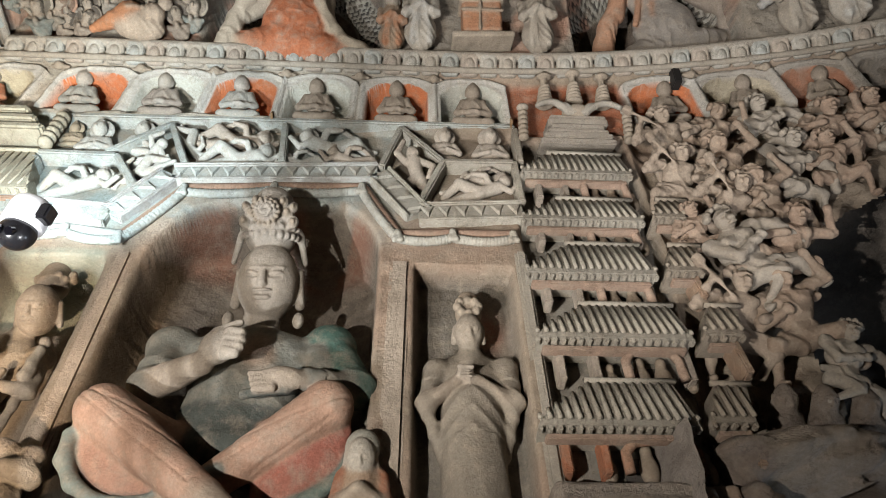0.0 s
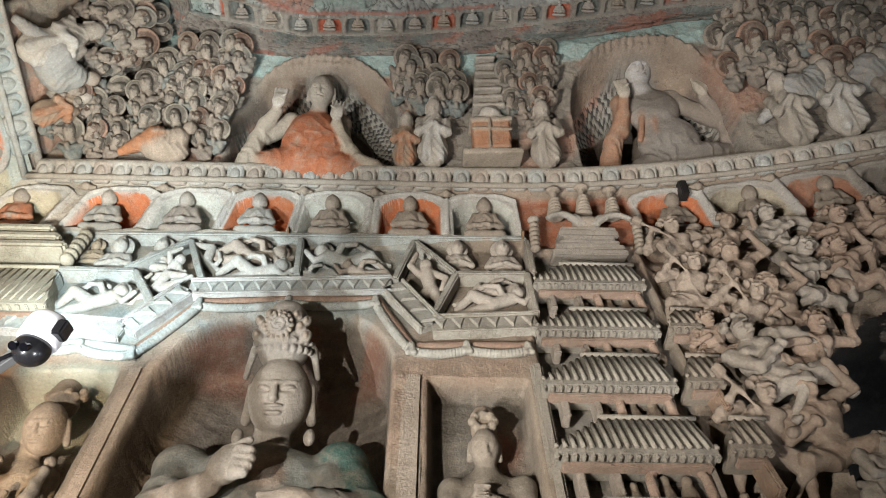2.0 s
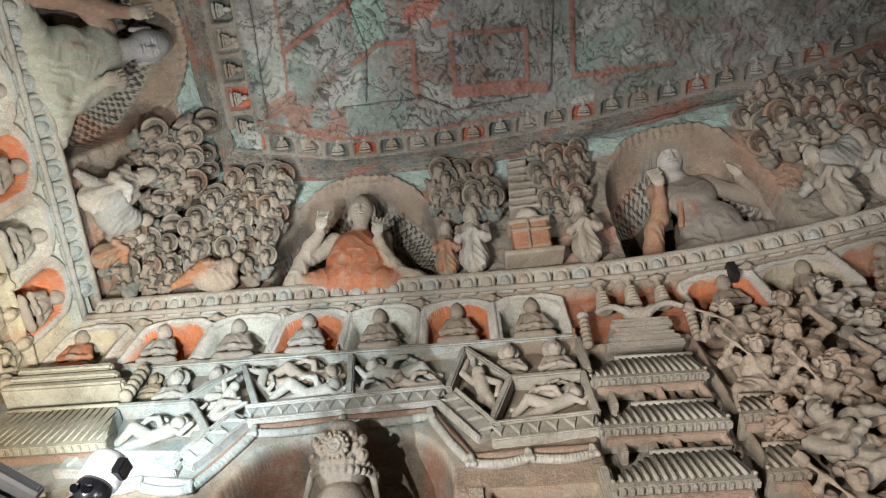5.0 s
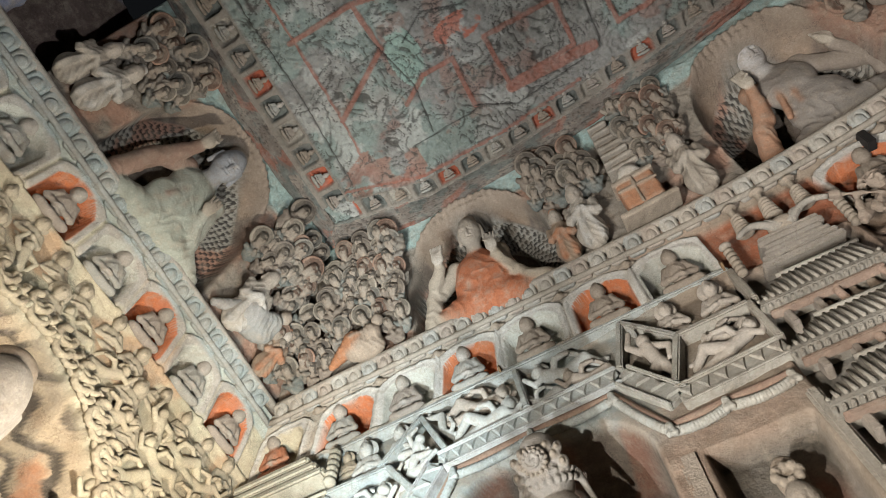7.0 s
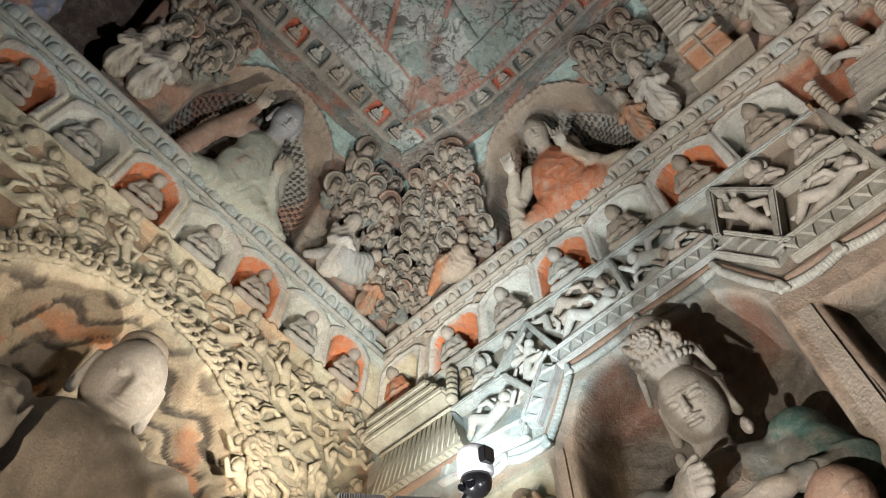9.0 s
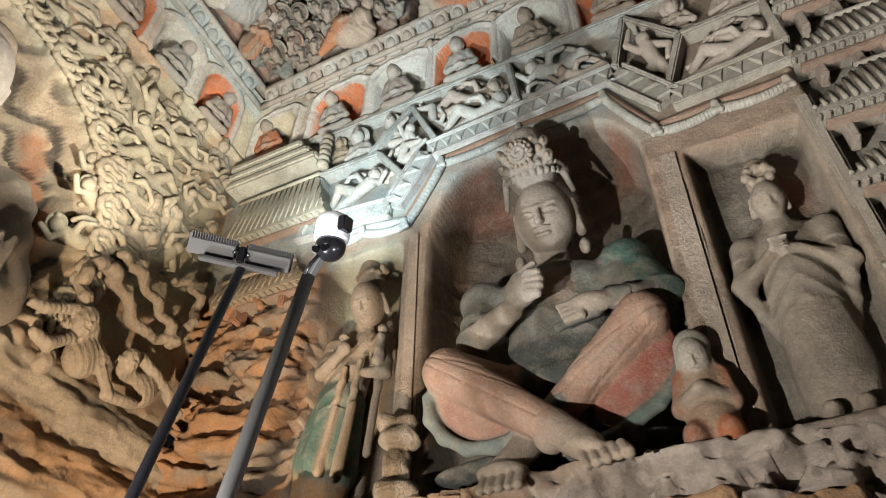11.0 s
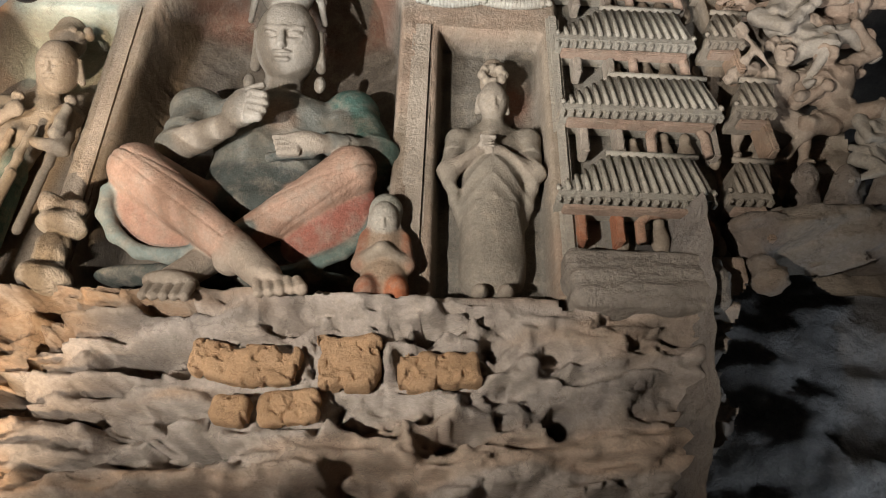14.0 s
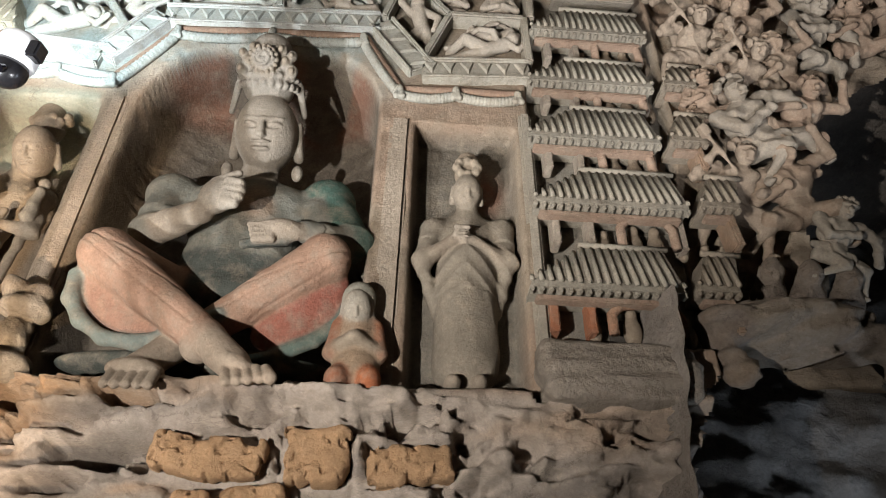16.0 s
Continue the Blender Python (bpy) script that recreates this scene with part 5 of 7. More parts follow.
def crowd(spots, side, label, group, seed):
    r = random.Random(seed)
    for a, s, size in spots:
        on_tier(MONKS[r.randrange(4)], tier_frame(a + r.uniform(-0.05, 0.05), s + r.uniform(-0.02, 0.02), side, r.uniform(0.0, 0.07), size * r.uniform(0.6, 0.82), r.uniform(16, 30), r.uniform(-22, 22)), label, group)


r = random.Random(11)
spots = []
for row in range(9):
    for col in range(9):
        u, s = -3.55 + 0.19 * col + 0.095 * (row % 2) + r.uniform(-0.025, 0.025), 0.06 + 0.085 * row + r.uniform(-0.012, 0.012)
        if -3.6 + 0.075 * row < u < -2.05 + (0.22 if row > 7 else 0) and not (-3.05 < u < -2.25 and s < 0.22):
            spots.append((u, s, r.uniform(0.85, 1.05)))
for row in range(6):
    for col in range(11):
        u, s = -0.32 + 0.19 * col + 0.095 * (row % 2), 0.36 + 0.085 * row + r.uniform(-0.012, 0.012)
        if not 0.36 < u < 0.86 and u < 1.2 + 0.42 * s and s < float(edge_back(u)) - 0.12 and not (s < 0.42 and u < 0.3):
            spots.append((u, s, r.uniform(0.85, 1.05)))
for row in range(7):
    for col in range(8):
        u, s = 3.42 + 0.23 * col + 0.11 * (row % 2), 0.34 + 0.095 * row + r.uniform(-0.012, 0.012)
        if not (u < 4.3 and s < 0.45):
            spots.append((u, s, r.uniform(1.0, 1.25)))
crowd(spots, False, "small stone listener with a round halo, one of a crowd", "listeners on the upper tier", 5)
spots = []
for row in range(9):
    for col in range(7):
        y, s = 1.68 + 0.19 * col + 0.095 * (row % 2), 0.10 + 0.085 * row + r.uniform(-0.012, 0.012)
        if y < 3.0 - 0.075 * row and not (y < 2.45 and s < 0.40):
            spots.append((y, s, r.uniform(0.85, 1.1)))
for row in range(4):
    for col in range(4):
        spots.append((-0.82 + 0.2 * col + 0.1 * (row % 2), 0.46 + 0.085 * row, r.uniform(0.9, 1.1)))
crowd(spots, True, "small stone listener with a round halo, one of a crowd", "listeners on the side upper tier", 6)


# ---- large figures of the upper tier ----
def fold_lines(k, top):
    def folds(X):
        z, x = X[..., 2], X[..., 0]
        w = fbm(x * 4 + 3 * X[..., 1], z * 4, 158, 3)
        f = 24 * (x - 0.45 * z * np.sign(x)) + 9 * w
        g = 17 * (z + 0.8 * np.abs(x)) + 7 * w
        return k * (0.010 * np.abs(np.sin(f)) * (z < 0.55 * top) + 0.007 * np.abs(np.sin(g)) * (z >= 0.55 * top) * (z < top) - 0.005 * (z < top) + 0.016 * (w - 0.5))
    return folds


def preacher(label, a0, side, head, hr, left, right, base, robe, inner, face, palm, mantle, lean=0.0, back=0.08):
    """A broad seated figure in a tier niche: head, two raised palms and a base spread given as places on the tier."""
    m = tier_frame(a0, 0.0, side)
    inv = m.inverted()
    Q = lambda a, s, d: np.array(inv @ tier(a, s, side, d - back))
    hc = Q(*head, 0.18)
    p = head_prims(tuple(hc), hr, face, tilt=24) + [E(hc + (0, 0.03, hr * 1.25), (hr * 0.72, hr * 0.72, hr * 0.5), STONE, k=0.02)]
    b0, b1 = base
    mid = (b0 + b1) / 2 + lean
    sh = head[1] - 0.24
    p += [L(hc + (0, 0.05, -hr), Q(head[0], head[1] - 0.2, 0.05), hr * 0.62, hr * 0.85, face, k=0.02),
          E(Q(head[0] * 0.7 + mid * 0.3, sh - 0.08, 0.10), (0.25, 0.14, 0.26), inner, k=0.03), E(Q(head[0] * 0.4 + mid * 0.6, 0.20, 0.15), (0.30, 0.14, 0.30), inner, k=0.04), E(Q(mid, 0.06, 0.12), ((b1 - b0) * 0.34, 0.16, 0.16), inner, k=0.05), E(Q(mid, 0.02, 0.06), ((b1 - b0) * 0.42, 0.17, 0.12), robe, k=0.04)]
    for sgn, (ha, hs), foot, cloth in ((-1, left, b0 + 0.12, mantle), (1, right, b1 - 0.12, robe)):
        h = Q(ha, hs, 0.30)
        shoulder = Q(head[0] + sgn * 0.26, sh, 0.02)
        elbow = Q(ha + sgn * 0.14, max(0.10, hs - 0.30), 0.14)
        p += [E(shoulder, (0.11, 0.10, 0.10), cloth, k=0.03), L(shoulder, elbow, 0.09, 0.085, cloth, k=0.02), L(elbow, h + (0, 0.05, -0.08), 0.07, 0.042, cloth, k=0.015), E(h, (0.066, 0.038, 0.085), palm, k=0.004)]
        p += fingers(h + (0, -0.005, 0.05), h + (0, 0.0, 0.125), 0.03, 0.018, palm, 4)
        p += [L(h + (sgn * 0.045, -0.01, 0.0), h + (sgn * -0.06, -0.03, 0.05), 0.016, 0.012, palm, k=0.006)]
        drop = [h + (sgn * 0.02, 0.05, -0.08), Q(ha + sgn * 0.08, hs - 0.18, 0.19), Q((ha + foot) / 2 + sgn * 0.05, max(0.08, hs - 0.36), 0.14), Q(foot, 0.02, 0.08)]
        p += [L(a, b, w, w * 1.1, cloth, k=0.03) for a, b, w in zip(drop, drop[1:], (0.05, 0.07, 0.095))]
    p += [L(Q(head[0] - 0.03, sh - 0.02, 0.17), Q(head[0] - 0.16, 0.24, 0.26), 0.028, 0.035, mantle, k=0.01), L(Q(head[0] + 0.06, sh - 0.02, 0.17), Q(head[0] + 0.02, 0.28, 0.26), 0.022, 0.03, mantle, k=0.01)]
    on_tier(sculpt("statue", p, 0.0098, M_STATUE, fold_lines(1.0, float(Q(head[0], sh, 0)[2]))), m, label)


preacher("seated stone figure with raised hands, orange robe and cream shawl", -1.2, False, (-1.2, 0.60), 0.115, (-1.66, 0.53), (-1.0, 0.45), (-1.95, -0.40), (0.45, 0.38, 0.29), (0.47, 0.16, 0.075), (0.42, 0.37, 0.31), (0.60, 0.55, 0.48), (0.47, 0.41, 0.33))
preacher("seated stone figure in dark robe with pale face and palms", 2.45, False, (2.42, 0.745), 0.135, (2.22, 0.60), (3.06, 0.56), (1.72, 3.28), (0.33, 0.28, 0.235), (0.30, 0.27, 0.24), (0.52, 0.50, 0.48), (0.58, 0.52, 0.43), (0.44, 0.25, 0.16), 0.1, 0.5)
preacher("seated stone figure in pale green robe before a flame ring", 0.72, True, (0.76, 0.68), 0.14, (0.42, 0.66), (1.0, 0.42), (-0.02, 1.50), (0.44, 0.46, 0.40), (0.40, 0.43, 0.37), (0.40, 0.42, 0.45), (0.52, 0.46, 0.38), (0.33, 0.22, 0.17))
preacher("seated blue-grey stone figure in a dark recess", -2.0, True, (-2.0, 0.62), 0.13, (-2.4, 0.5), (-1.7, 0.45), (-2.7, -1.4), (0.17, 0.19, 0.27), (0.30, 0.14, 0.09), (0.20, 0.24, 0.32), (0.24, 0.25, 0.30), (0.2, 0.22, 0.3))


def draped(col, sash, h=0.85):
    p = head_prims((0, -0.16, h * 0.9), 0.085, FACE) + [E((0, -0.13, h * 1.03), (0.06, 0.06, 0.05), sash, k=0.01), L((0, -0.15, h * 0.8), (0, -0.12, h * 0.7), 0.06, 0.09, col), E((0, -0.13, h * 0.55), (0.17, 0.13, h * 0.24), col, k=0.05), E((0, -0.13, h * 0.22), (0.19, 0.14, h * 0.26), col, k=0.05),
         L((-0.16, -0.15, h * 0.66), (-0.17, -0.24, h * 0.45), 0.06, 0.055, col), L((-0.17, -0.24, h * 0.45), (0, -0.3, h * 0.56), 0.055, 0.04, sash), L((0.16, -0.15, h * 0.66), (0.17, -0.24, h * 0.45), 0.06, 0.055, col), L((0.17, -0.24, h * 0.45), (0, -0.3, h * 0.56), 0.055, 0.04, sash),
         L((-0.04, -0.25, h * 0.5), (-0.09, -0.23, h * 0.08), 0.03, 0.045, sash, k=0.05), L((0.05, -0.25, h * 0.5), (0.1, -0.22, h * 0.08), 0.03, 0.045, sash, k=0.05)]
    return sculpt("statue", p, 0.0125, M_STATUE, lambda X: 0.011 * np.abs(np.sin(38 * X[..., 0] + 5 * np.sin(5 * X[..., 2]) + 15 * X[..., 2] * np.sign(X[..., 0]))) * (X[..., 2] < h * 0.75) - 0.005)


DRAPED = [draped((0.46, 0.42, 0.36), (0.50, 0.48, 0.44)), draped((0.33, 0.29, 0.24), (0.44, 0.40, 0.34)), draped((0.33, 0.24, 0.17), (0.42, 0.20, 0.11))]
for u, s, k, size in ((0.06, 0.05, 0, 0.74), (1.22, 0.05, 1, 0.74), (-0.22, 0.04, 2, 0.6), (3.72, 0.04, 1, 0.82), (4.2, 0.05, 0, 0.85), (4.75, 0.05, 1, 0.85)):
    on_tier(DRAPED[k], tier_frame(u, s, False, 0.02, size, 8), "standing draped stone attendant on the upper ledge", "draped attendants")
for y, s, k, size in ((2.0, 0.06, 0, 0.8), (2.62, 0.04, 2, 0.6), (-0.55, 0.08, 0, 0.72), (-0.82, 0.08, 1, 0.66)):
    on_tier(DRAPED[k], tier_frame(y, s, True, 0.02, size, 8), "standing draped stone attendant on the side ledge", "draped attendants on the side")


def kneeler(col, patch):
    p = [E((0, -0.2, 0.2), (0.36, 0.22, 0.22), col, k=0.05), E((-0.12, -0.3, 0.28), (0.2, 0.14, 0.2), patch, k=0.05), E((0.18, -0.28, 0.36), (0.16, 0.14, 0.16), col, turn=(0, 20, 0), k=0.05), E((0.3, -0.3, 0.55), (0.1, 0.09, 0.1), SKIN, k=0.02),
         L((0.1, -0.3, 0.4), (-0.1, -0.4, 0.32), 0.06, 0.05, col), L((-0.3, -0.25, 0.2), (-0.6, -0.15, 0.05), 0.13, 0.06, patch)]
    return sculpt("statue", p, 0.0135, M_STATUE, lambda X: 0.010 * np.abs(np.sin(30 * (X[..., 0] + 0.5 * X[..., 2]) + 8 * fbm(X[..., 0] * 4, X[..., 2] * 4, 159, 3))) - 0.004)


KN = [kneeler((0.42, 0.34, 0.265), (0.44, 0.20, 0.10)), kneeler((0.33, 0.33, 0.31), (0.38, 0.37, 0.35))]
for u, s, side, k, size in ((-2.62, 0.02, False, 0, 0.62), (3.95, 0.26, False, 1, 0.7), (4.7, 0.30, False, 1, 0.7), (2.2, 0.10, True, 1, 0.7)):
    on_tier(KN[k], tier_frame(u, s, side, 0.0, size), "kneeling draped stone figure bowed forward", "kneeling figures")


# altar tower between the attendants of the upper tier
def altar_tower():
    p = [B((0, -0.2, 0.05), (0.36, 0.18, 0.035), DUST), B((0, -0.2, 0.3), (0.23, 0.15, 0.2), (0.46, 0.23, 0.13), r=0.05), B((0, -0.2, 0.52), (0.26, 0.17, 0.03), DUST), E((0, -0.3, 0.63), (0.13, 0.1, 0.10), (0.5, 0.47, 0.42), k=0.02), E((0, -0.24, 0.58), (0.24, 0.1, 0.07), (0.46, 0.43, 0.38), k=0.03)]
    for i in range(7):
        w = 0.20 - 0.012 * i
        p += [B((0, -0.18, 0.78 + 0.125 * i), (w, 0.13, 0.026), (0.46, 0.42, 0.36), r=0.02, k=0.01), B((0, -0.14, 0.84 + 0.125 * i), (w * 0.6, 0.09, 0.045), STONE, r=0.02, k=0.01)]
    p += [L((-0.23, -0.36, 0.38), (0.23, -0.36, 0.36), 0.02, 0.02, STONE, k=0.01), L((-0.02, -0.37, 0.5), (-0.04, -0.37, 0.12), 0.018, 0.018, STONE, k=0.01)]
    on_tier(sculpt("altar", p, 0.0125, M_STATUE, lambda X: 0.02 * (fbm(X[..., 0] * 12, X[..., 2] * 12 + 5 * X[..., 1], 173, 3) - 0.5)), tier_frame(0.66, 0.05, False, 0.0, 0.74), "tiered stone altar tower with faded orange block on ledge", "", "altar", "altar")


altar_tower()
# ---- canopy, lattice and the figures between ----
def tube(points, r, seg=8, bm=None):
    """A round moulding along a broken line."""
    bm = bm or bmesh.new()
    rings = []
    pts = [Vector(p) for p in points]
    for i, p in enumerate(pts):
        t = (pts[min(i + 1, len(pts) - 1)] - pts[max(i - 1, 0)]).normalized()
        a = t.orthogonal().normalized() if abs(t.y) > 0.9 else t.cross(Vector((0, 1, 0))).normalized()
        b = t.cross(a)
        rr = r(i / (len(pts) - 1)) if callable(r) else r
        rings.append([bm.verts.new(p + rr * (a * math.cos(k * math.tau / seg) + b * math.sin(k * math.tau / seg))) for k in range(seg)])
    for A, C in zip(rings, rings[1:]):
        for k in range(seg):
            bm.faces.new((A[k], A[(k + 1) % seg], C[(k + 1) % seg], C[k]))
    bm.faces.new(rings[0][::-1]), bm.faces.new(rings[-1])
    bmesh.ops.recalc_face_normals(bm, faces=bm.faces[:])
    return bm


def strip(a, b, w, t, d, colour, parent, name="strip", label="", bevel=0.008):
    """A flat carved bar on the back wall from a to b, w wide and t thick."""
    (u0, z0), (u1, z1) = a, b
    n = math.hypot(u1 - u0, z1 - z0)
    u, z = (u0 + u1) / 2, (z0 + z1) / 2
    m = Matrix.Translation((u, float(wall_y(u)) - d - t / 2 + 0.03, z)) @ Matrix.Rotation(-math.atan2(z1 - z0, u1 - u0), 4, "Y")
    bm = box((n, t + 0.06, w), m)
    return part(name, shape(name, bm, M_WALL, colour, bevel=bevel), parent, label)


CANOPY = [(-2.95, 5.33), (-2.06, 5.25), (-1.77, 5.74), (-0.25, 5.83), (0.06, 5.35), (0.82, 5.41)]
COOL = (0.44, 0.50, 0.49)
canopy = thing("canopy", (0, 0, 0), "carved stone canopy with zigzag band and looped drapery", "canopy")


def tone(u):
    """Pigment of the carvings, the mast lamp's bluish light painted in to the left."""
    k = min(1, max(0, (u + 1.6) / 2.4))
    return tuple(a * (1 - k) + b * k for a, b in zip((0.50, 0.56, 0.55), (0.50, 0.46, 0.39)))


for a, b in zip(CANOPY, CANOPY[1:]):
    u = (a[0] + b[0]) / 2
    strip(a, b, 0.17, 0.05, 0.0, tone(u), canopy, "band")
    n = Vector((b[0] - a[0], b[1] - a[1])).normalized()
    o = Vector((-n.y, n.x))
    for s in (0.09, -0.09):
        strip((a[0] + o.x * s, a[1] + o.y * s), (b[0] + o.x * s, b[1] + o.y * s), 0.028, 0.075, 0.0, tuple(min(0.6, c * 1.15) for c in tone(u)), canopy, "moulding")
    length = math.hypot(b[0] - a[0], b[1] - a[1])
    for i in range(int(length / 0.115)):
        t = (i + 0.5) / int(length / 0.115)
        cu, cz = a[0] + t * (b[0] - a[0]), a[1] + t * (b[1] - a[1])
        bm = bmesh.new()
        y = float(wall_y(cu)) - 0.045
        pts = [Vector((cu, 0, cz)) + 0.054 * (k[0] * Vector((n.x, 0, n.y)) + k[1] * Vector((o.x, 0, o.y))) for k in ((-1, 1.2), (1, 1.2), (0.15, -1.2))]
        lo = [bm.verts.new((p.x, y, p.z)) for p in pts]
        mid = sum(pts, Vector()) / 3
        hi = [bm.verts.new((mid.x + (p.x - mid.x) * 0.7, y - 0.022, mid.z + (p.z - mid.z) * 0.55)) for p in pts]
        bm.faces.new(hi)
        for k in range(3):
            bm.faces.new((lo[k], lo[(k + 1) % 3], hi[(k + 1) % 3], hi[k]))
        bmesh.ops.recalc_face_normals(bm, faces=bm.faces[:])
        part("zigzag_tooth", shape("zigzag_tooth", bm, M_WALL, tone(cu)), canopy)
FESTOON = [(-2.75, 5.08), (-2.30, 5.08), (-1.93, 5.02), (-1.64, 5.55), (-1.00, 5.60), (-0.36, 5.62), (-0.08, 5.10), (0.30, 5.12), (0.72, 5.12)]
for a, b in zip(FESTOON, FESTOON[1:]):
    n = 49
    sag = 0.035
    side = 1 if b[0] > -1 else -1
    pts = []
    for i in range(n):
        t = i / (n - 1)
        u, z = a[0] + t * (b[0] - a[0]), a[1] + t * (b[1] - a[1]) - sag * 4 * t * (1 - t)
        pts.append((u, float(wall_y(u)) - 0.025, z))
    part("swag", shape("swag", tube(pts, lambda t: 0.034 + 0.004 * math.sin(t * 110), 8), M_WALL, tone(a[0]), True), canopy, "thick looped garland")
    pts2 = [(x, y + 0.025, z + 0.06 + 0.03 * math.sin(math.pi * i / (n - 1))) for i, (x, y, z) in enumerate(pts)]
    part("drapery", shape("drapery", tube(pts2, 0.045, 8), M_WALL, (0.41, 0.28, 0.21) if a[0] > -1.95 else tone(a[0]), True), canopy, "faded red looped cloth")
    knot = sculpt("knot", [E((0, 0, 0.02), (0.035, 0.03, 0.04), tone(b[0])), L((-0.01, 0, 0), (-0.03, 0, -0.08), 0.018, 0.028, tone(b[0])), L((0.01, 0, 0), (0.03, 0, -0.08), 0.018, 0.028, tone(b[0]))], 0.012, M_WALL)
    ob = part("knot", knot, canopy)
    ob.location = (b[0], float(wall_y(b[0])) - 0.05, b[1] + 0.02)
    ob.scale = (0.75, 0.75, 0.75)
# the curtain's broad painted edge along the niche posts
for a, b, w, col in (((-1.86, 4.93), (-1.84, 2.97), 0.11, (0.42, 0.34, 0.27)), ((-0.06, 4.9), (-0.08, 2.97), 0.13, (0.44, 0.37, 0.30)), ((0.76, 5.02), (0.77, 3.05), 0.085, (0.42, 0.38, 0.32))):
    strip(a, b, w, 0.02, 0.0, col, canopy, "post", "weathered niche post", 0.02)
lattice = thing("lattice", (0, 0, 0), "zigzag stone lattice bars around flying figures", "relief")
for a, b in (((-2.8, 5.49), (-2.81, 5.9)), ((-2.82, 5.95), (-2.23, 5.94)), ((-2.23, 5.94), (-1.96, 5.53)), ((-2.33, 5.97), (-1.94, 6.40)), ((-1.94, 6.40), (-1.69, 5.83)), ((-1.04, 6.45), (-0.99, 5.91)), ((-0.09, 6.45), (-0.23, 5.89)),
             ((-0.09, 6.45), (0.25, 5.98)), ((0.25, 5.98), (0.08, 5.49)), ((0.25, 5.98), (0.81, 6.0)), ((0.81, 6.0), (0.82, 5.5)), ((0.86, 6.48), (0.86, 6.0)), ((-2.85, 6.47), (0.86, 6.52))):
    strip(a, b, 0.055, 0.10, -0.03, tone((a[0] + b[0]) / 2), lattice, "bar", "", 0.012)


def flyer(col, flip, bend):
    s = -1 if flip else 1
    P = lambda x, y, z: (s * x, -y, z)
    p = [E(P(-0.22, 0.06, 0.08), (0.055, 0.055, 0.06), col, k=0.01), E(P(-0.22, 0.05, 0.145), (0.03, 0.03, 0.025), col, k=0.01), E(P(-0.21, 0.03, 0.09), (0.085, 0.02, 0.085), col, k=0.01),
         L(P(-0.16, 0.06, 0.03), P(0.0, 0.07, -0.02), 0.06, 0.055, col), L(P(0.0, 0.07, -0.02), P(0.16, 0.06, 0.02 + bend), 0.06, 0.05, col), L(P(0.16, 0.06, 0.02 + bend), P(0.30, 0.04, -0.04), 0.045, 0.03, col),
         L(P(0.02, 0.07, -0.04), P(0.2, 0.06, -0.08), 0.05, 0.04, col), L(P(0.2, 0.06, -0.08), P(0.34, 0.04, -0.09), 0.035, 0.025, col),
         L(P(-0.15, 0.08, 0.05), P(-0.26, 0.1, -0.03), 0.03, 0.025, col), L(P(-0.26, 0.1, -0.03), P(-0.34, 0.09, 0.05), 0.024, 0.022, col), L(P(-0.1, 0.08, 0.03), P(-0.06, 0.1, 0.13), 0.03, 0.025, col), L(P(-0.06, 0.1, 0.13), P(0.04, 0.09, 0.15), 0.024, 0.02, col)]
    arc = [P(-0.1 + 0.07 * i, 0.03, 0.10 + 0.09 * math.sin(i * 0.75 + 0.5)) for i in range(7)]
    p += [L(a, b, 0.022, 0.02, col, k=0.01) for a, b in zip(arc, arc[1:])]
    return sculpt("statue", crisp(p), 0.0092, M_STATUE)


def dancer(col):
    P = lambda x, y, z: (x, -y, z)
    p = [E(P(0, 0.07, 0.2), (0.055, 0.055, 0.06), col, k=0.01), L(P(0, 0.06, 0.13), P(0.02, 0.07, -0.02), 0.065, 0.055, col), L(P(0.02, 0.07, -0.03), P(-0.09, 0.09, -0.12), 0.055, 0.045, col), L(P(-0.09, 0.09, -0.12), P(-0.02, 0.07, -0.23), 0.04, 0.03, col),
         L(P(0.03, 0.07, -0.03), P(0.07, 0.08, -0.15), 0.055, 0.04, col), L(P(0.07, 0.08, -0.15), P(0.05, 0.07, -0.26), 0.04, 0.03, col), L(P(-0.06, 0.07, 0.12), P(-0.13, 0.09, 0.2), 0.032, 0.028, col), L(P(-0.13, 0.09, 0.2), P(-0.07, 0.08, 0.31), 0.026, 0.022, col),
         L(P(0.06, 0.07, 0.12), P(0.15, 0.09, 0.06), 0.032, 0.028, col), L(P(0.15, 0.09, 0.06), P(0.11, 0.1, -0.04), 0.026, 0.022, col)]
    return sculpt("statue", crisp(p), 0.0092, M_STATUE)


def bust(col):
    P = lambda x, y, z: (x, -y, z)
    p = [E(P(0, 0.08, 0.12), (0.06, 0.06, 0.066), col, k=0.01), E(P(0, 0.07, 0.185), (0.035, 0.035, 0.03), col, k=0.01), E(P(0.0, 0.03, 0.13), (0.1, 0.02, 0.1), col, k=0.01), E(P(0, 0.06, -0.03), (0.1, 0.06, 0.1), col), E(P(0, 0.08, -0.14), (0.16, 0.07, 0.05), col),
         L(P(-0.08, 0.07, 0.02), P(-0.13, 0.1, -0.07), 0.032, 0.028, col), L(P(-0.13, 0.1, -0.07), P(-0.02, 0.13, -0.05), 0.026, 0.022, col), L(P(0.08, 0.07, 0.02), P(0.13, 0.1, -0.07), 0.032, 0.028, col), L(P(0.13, 0.1, -0.07), P(0.02, 0.13, -0.04), 0.026, 0.022, col), E(P(0, 0.145, 0.115), (0.01, 0.014, 0.016), col)]
    return sculpt("statue", crisp(p), 0.0092, M_STATUE)


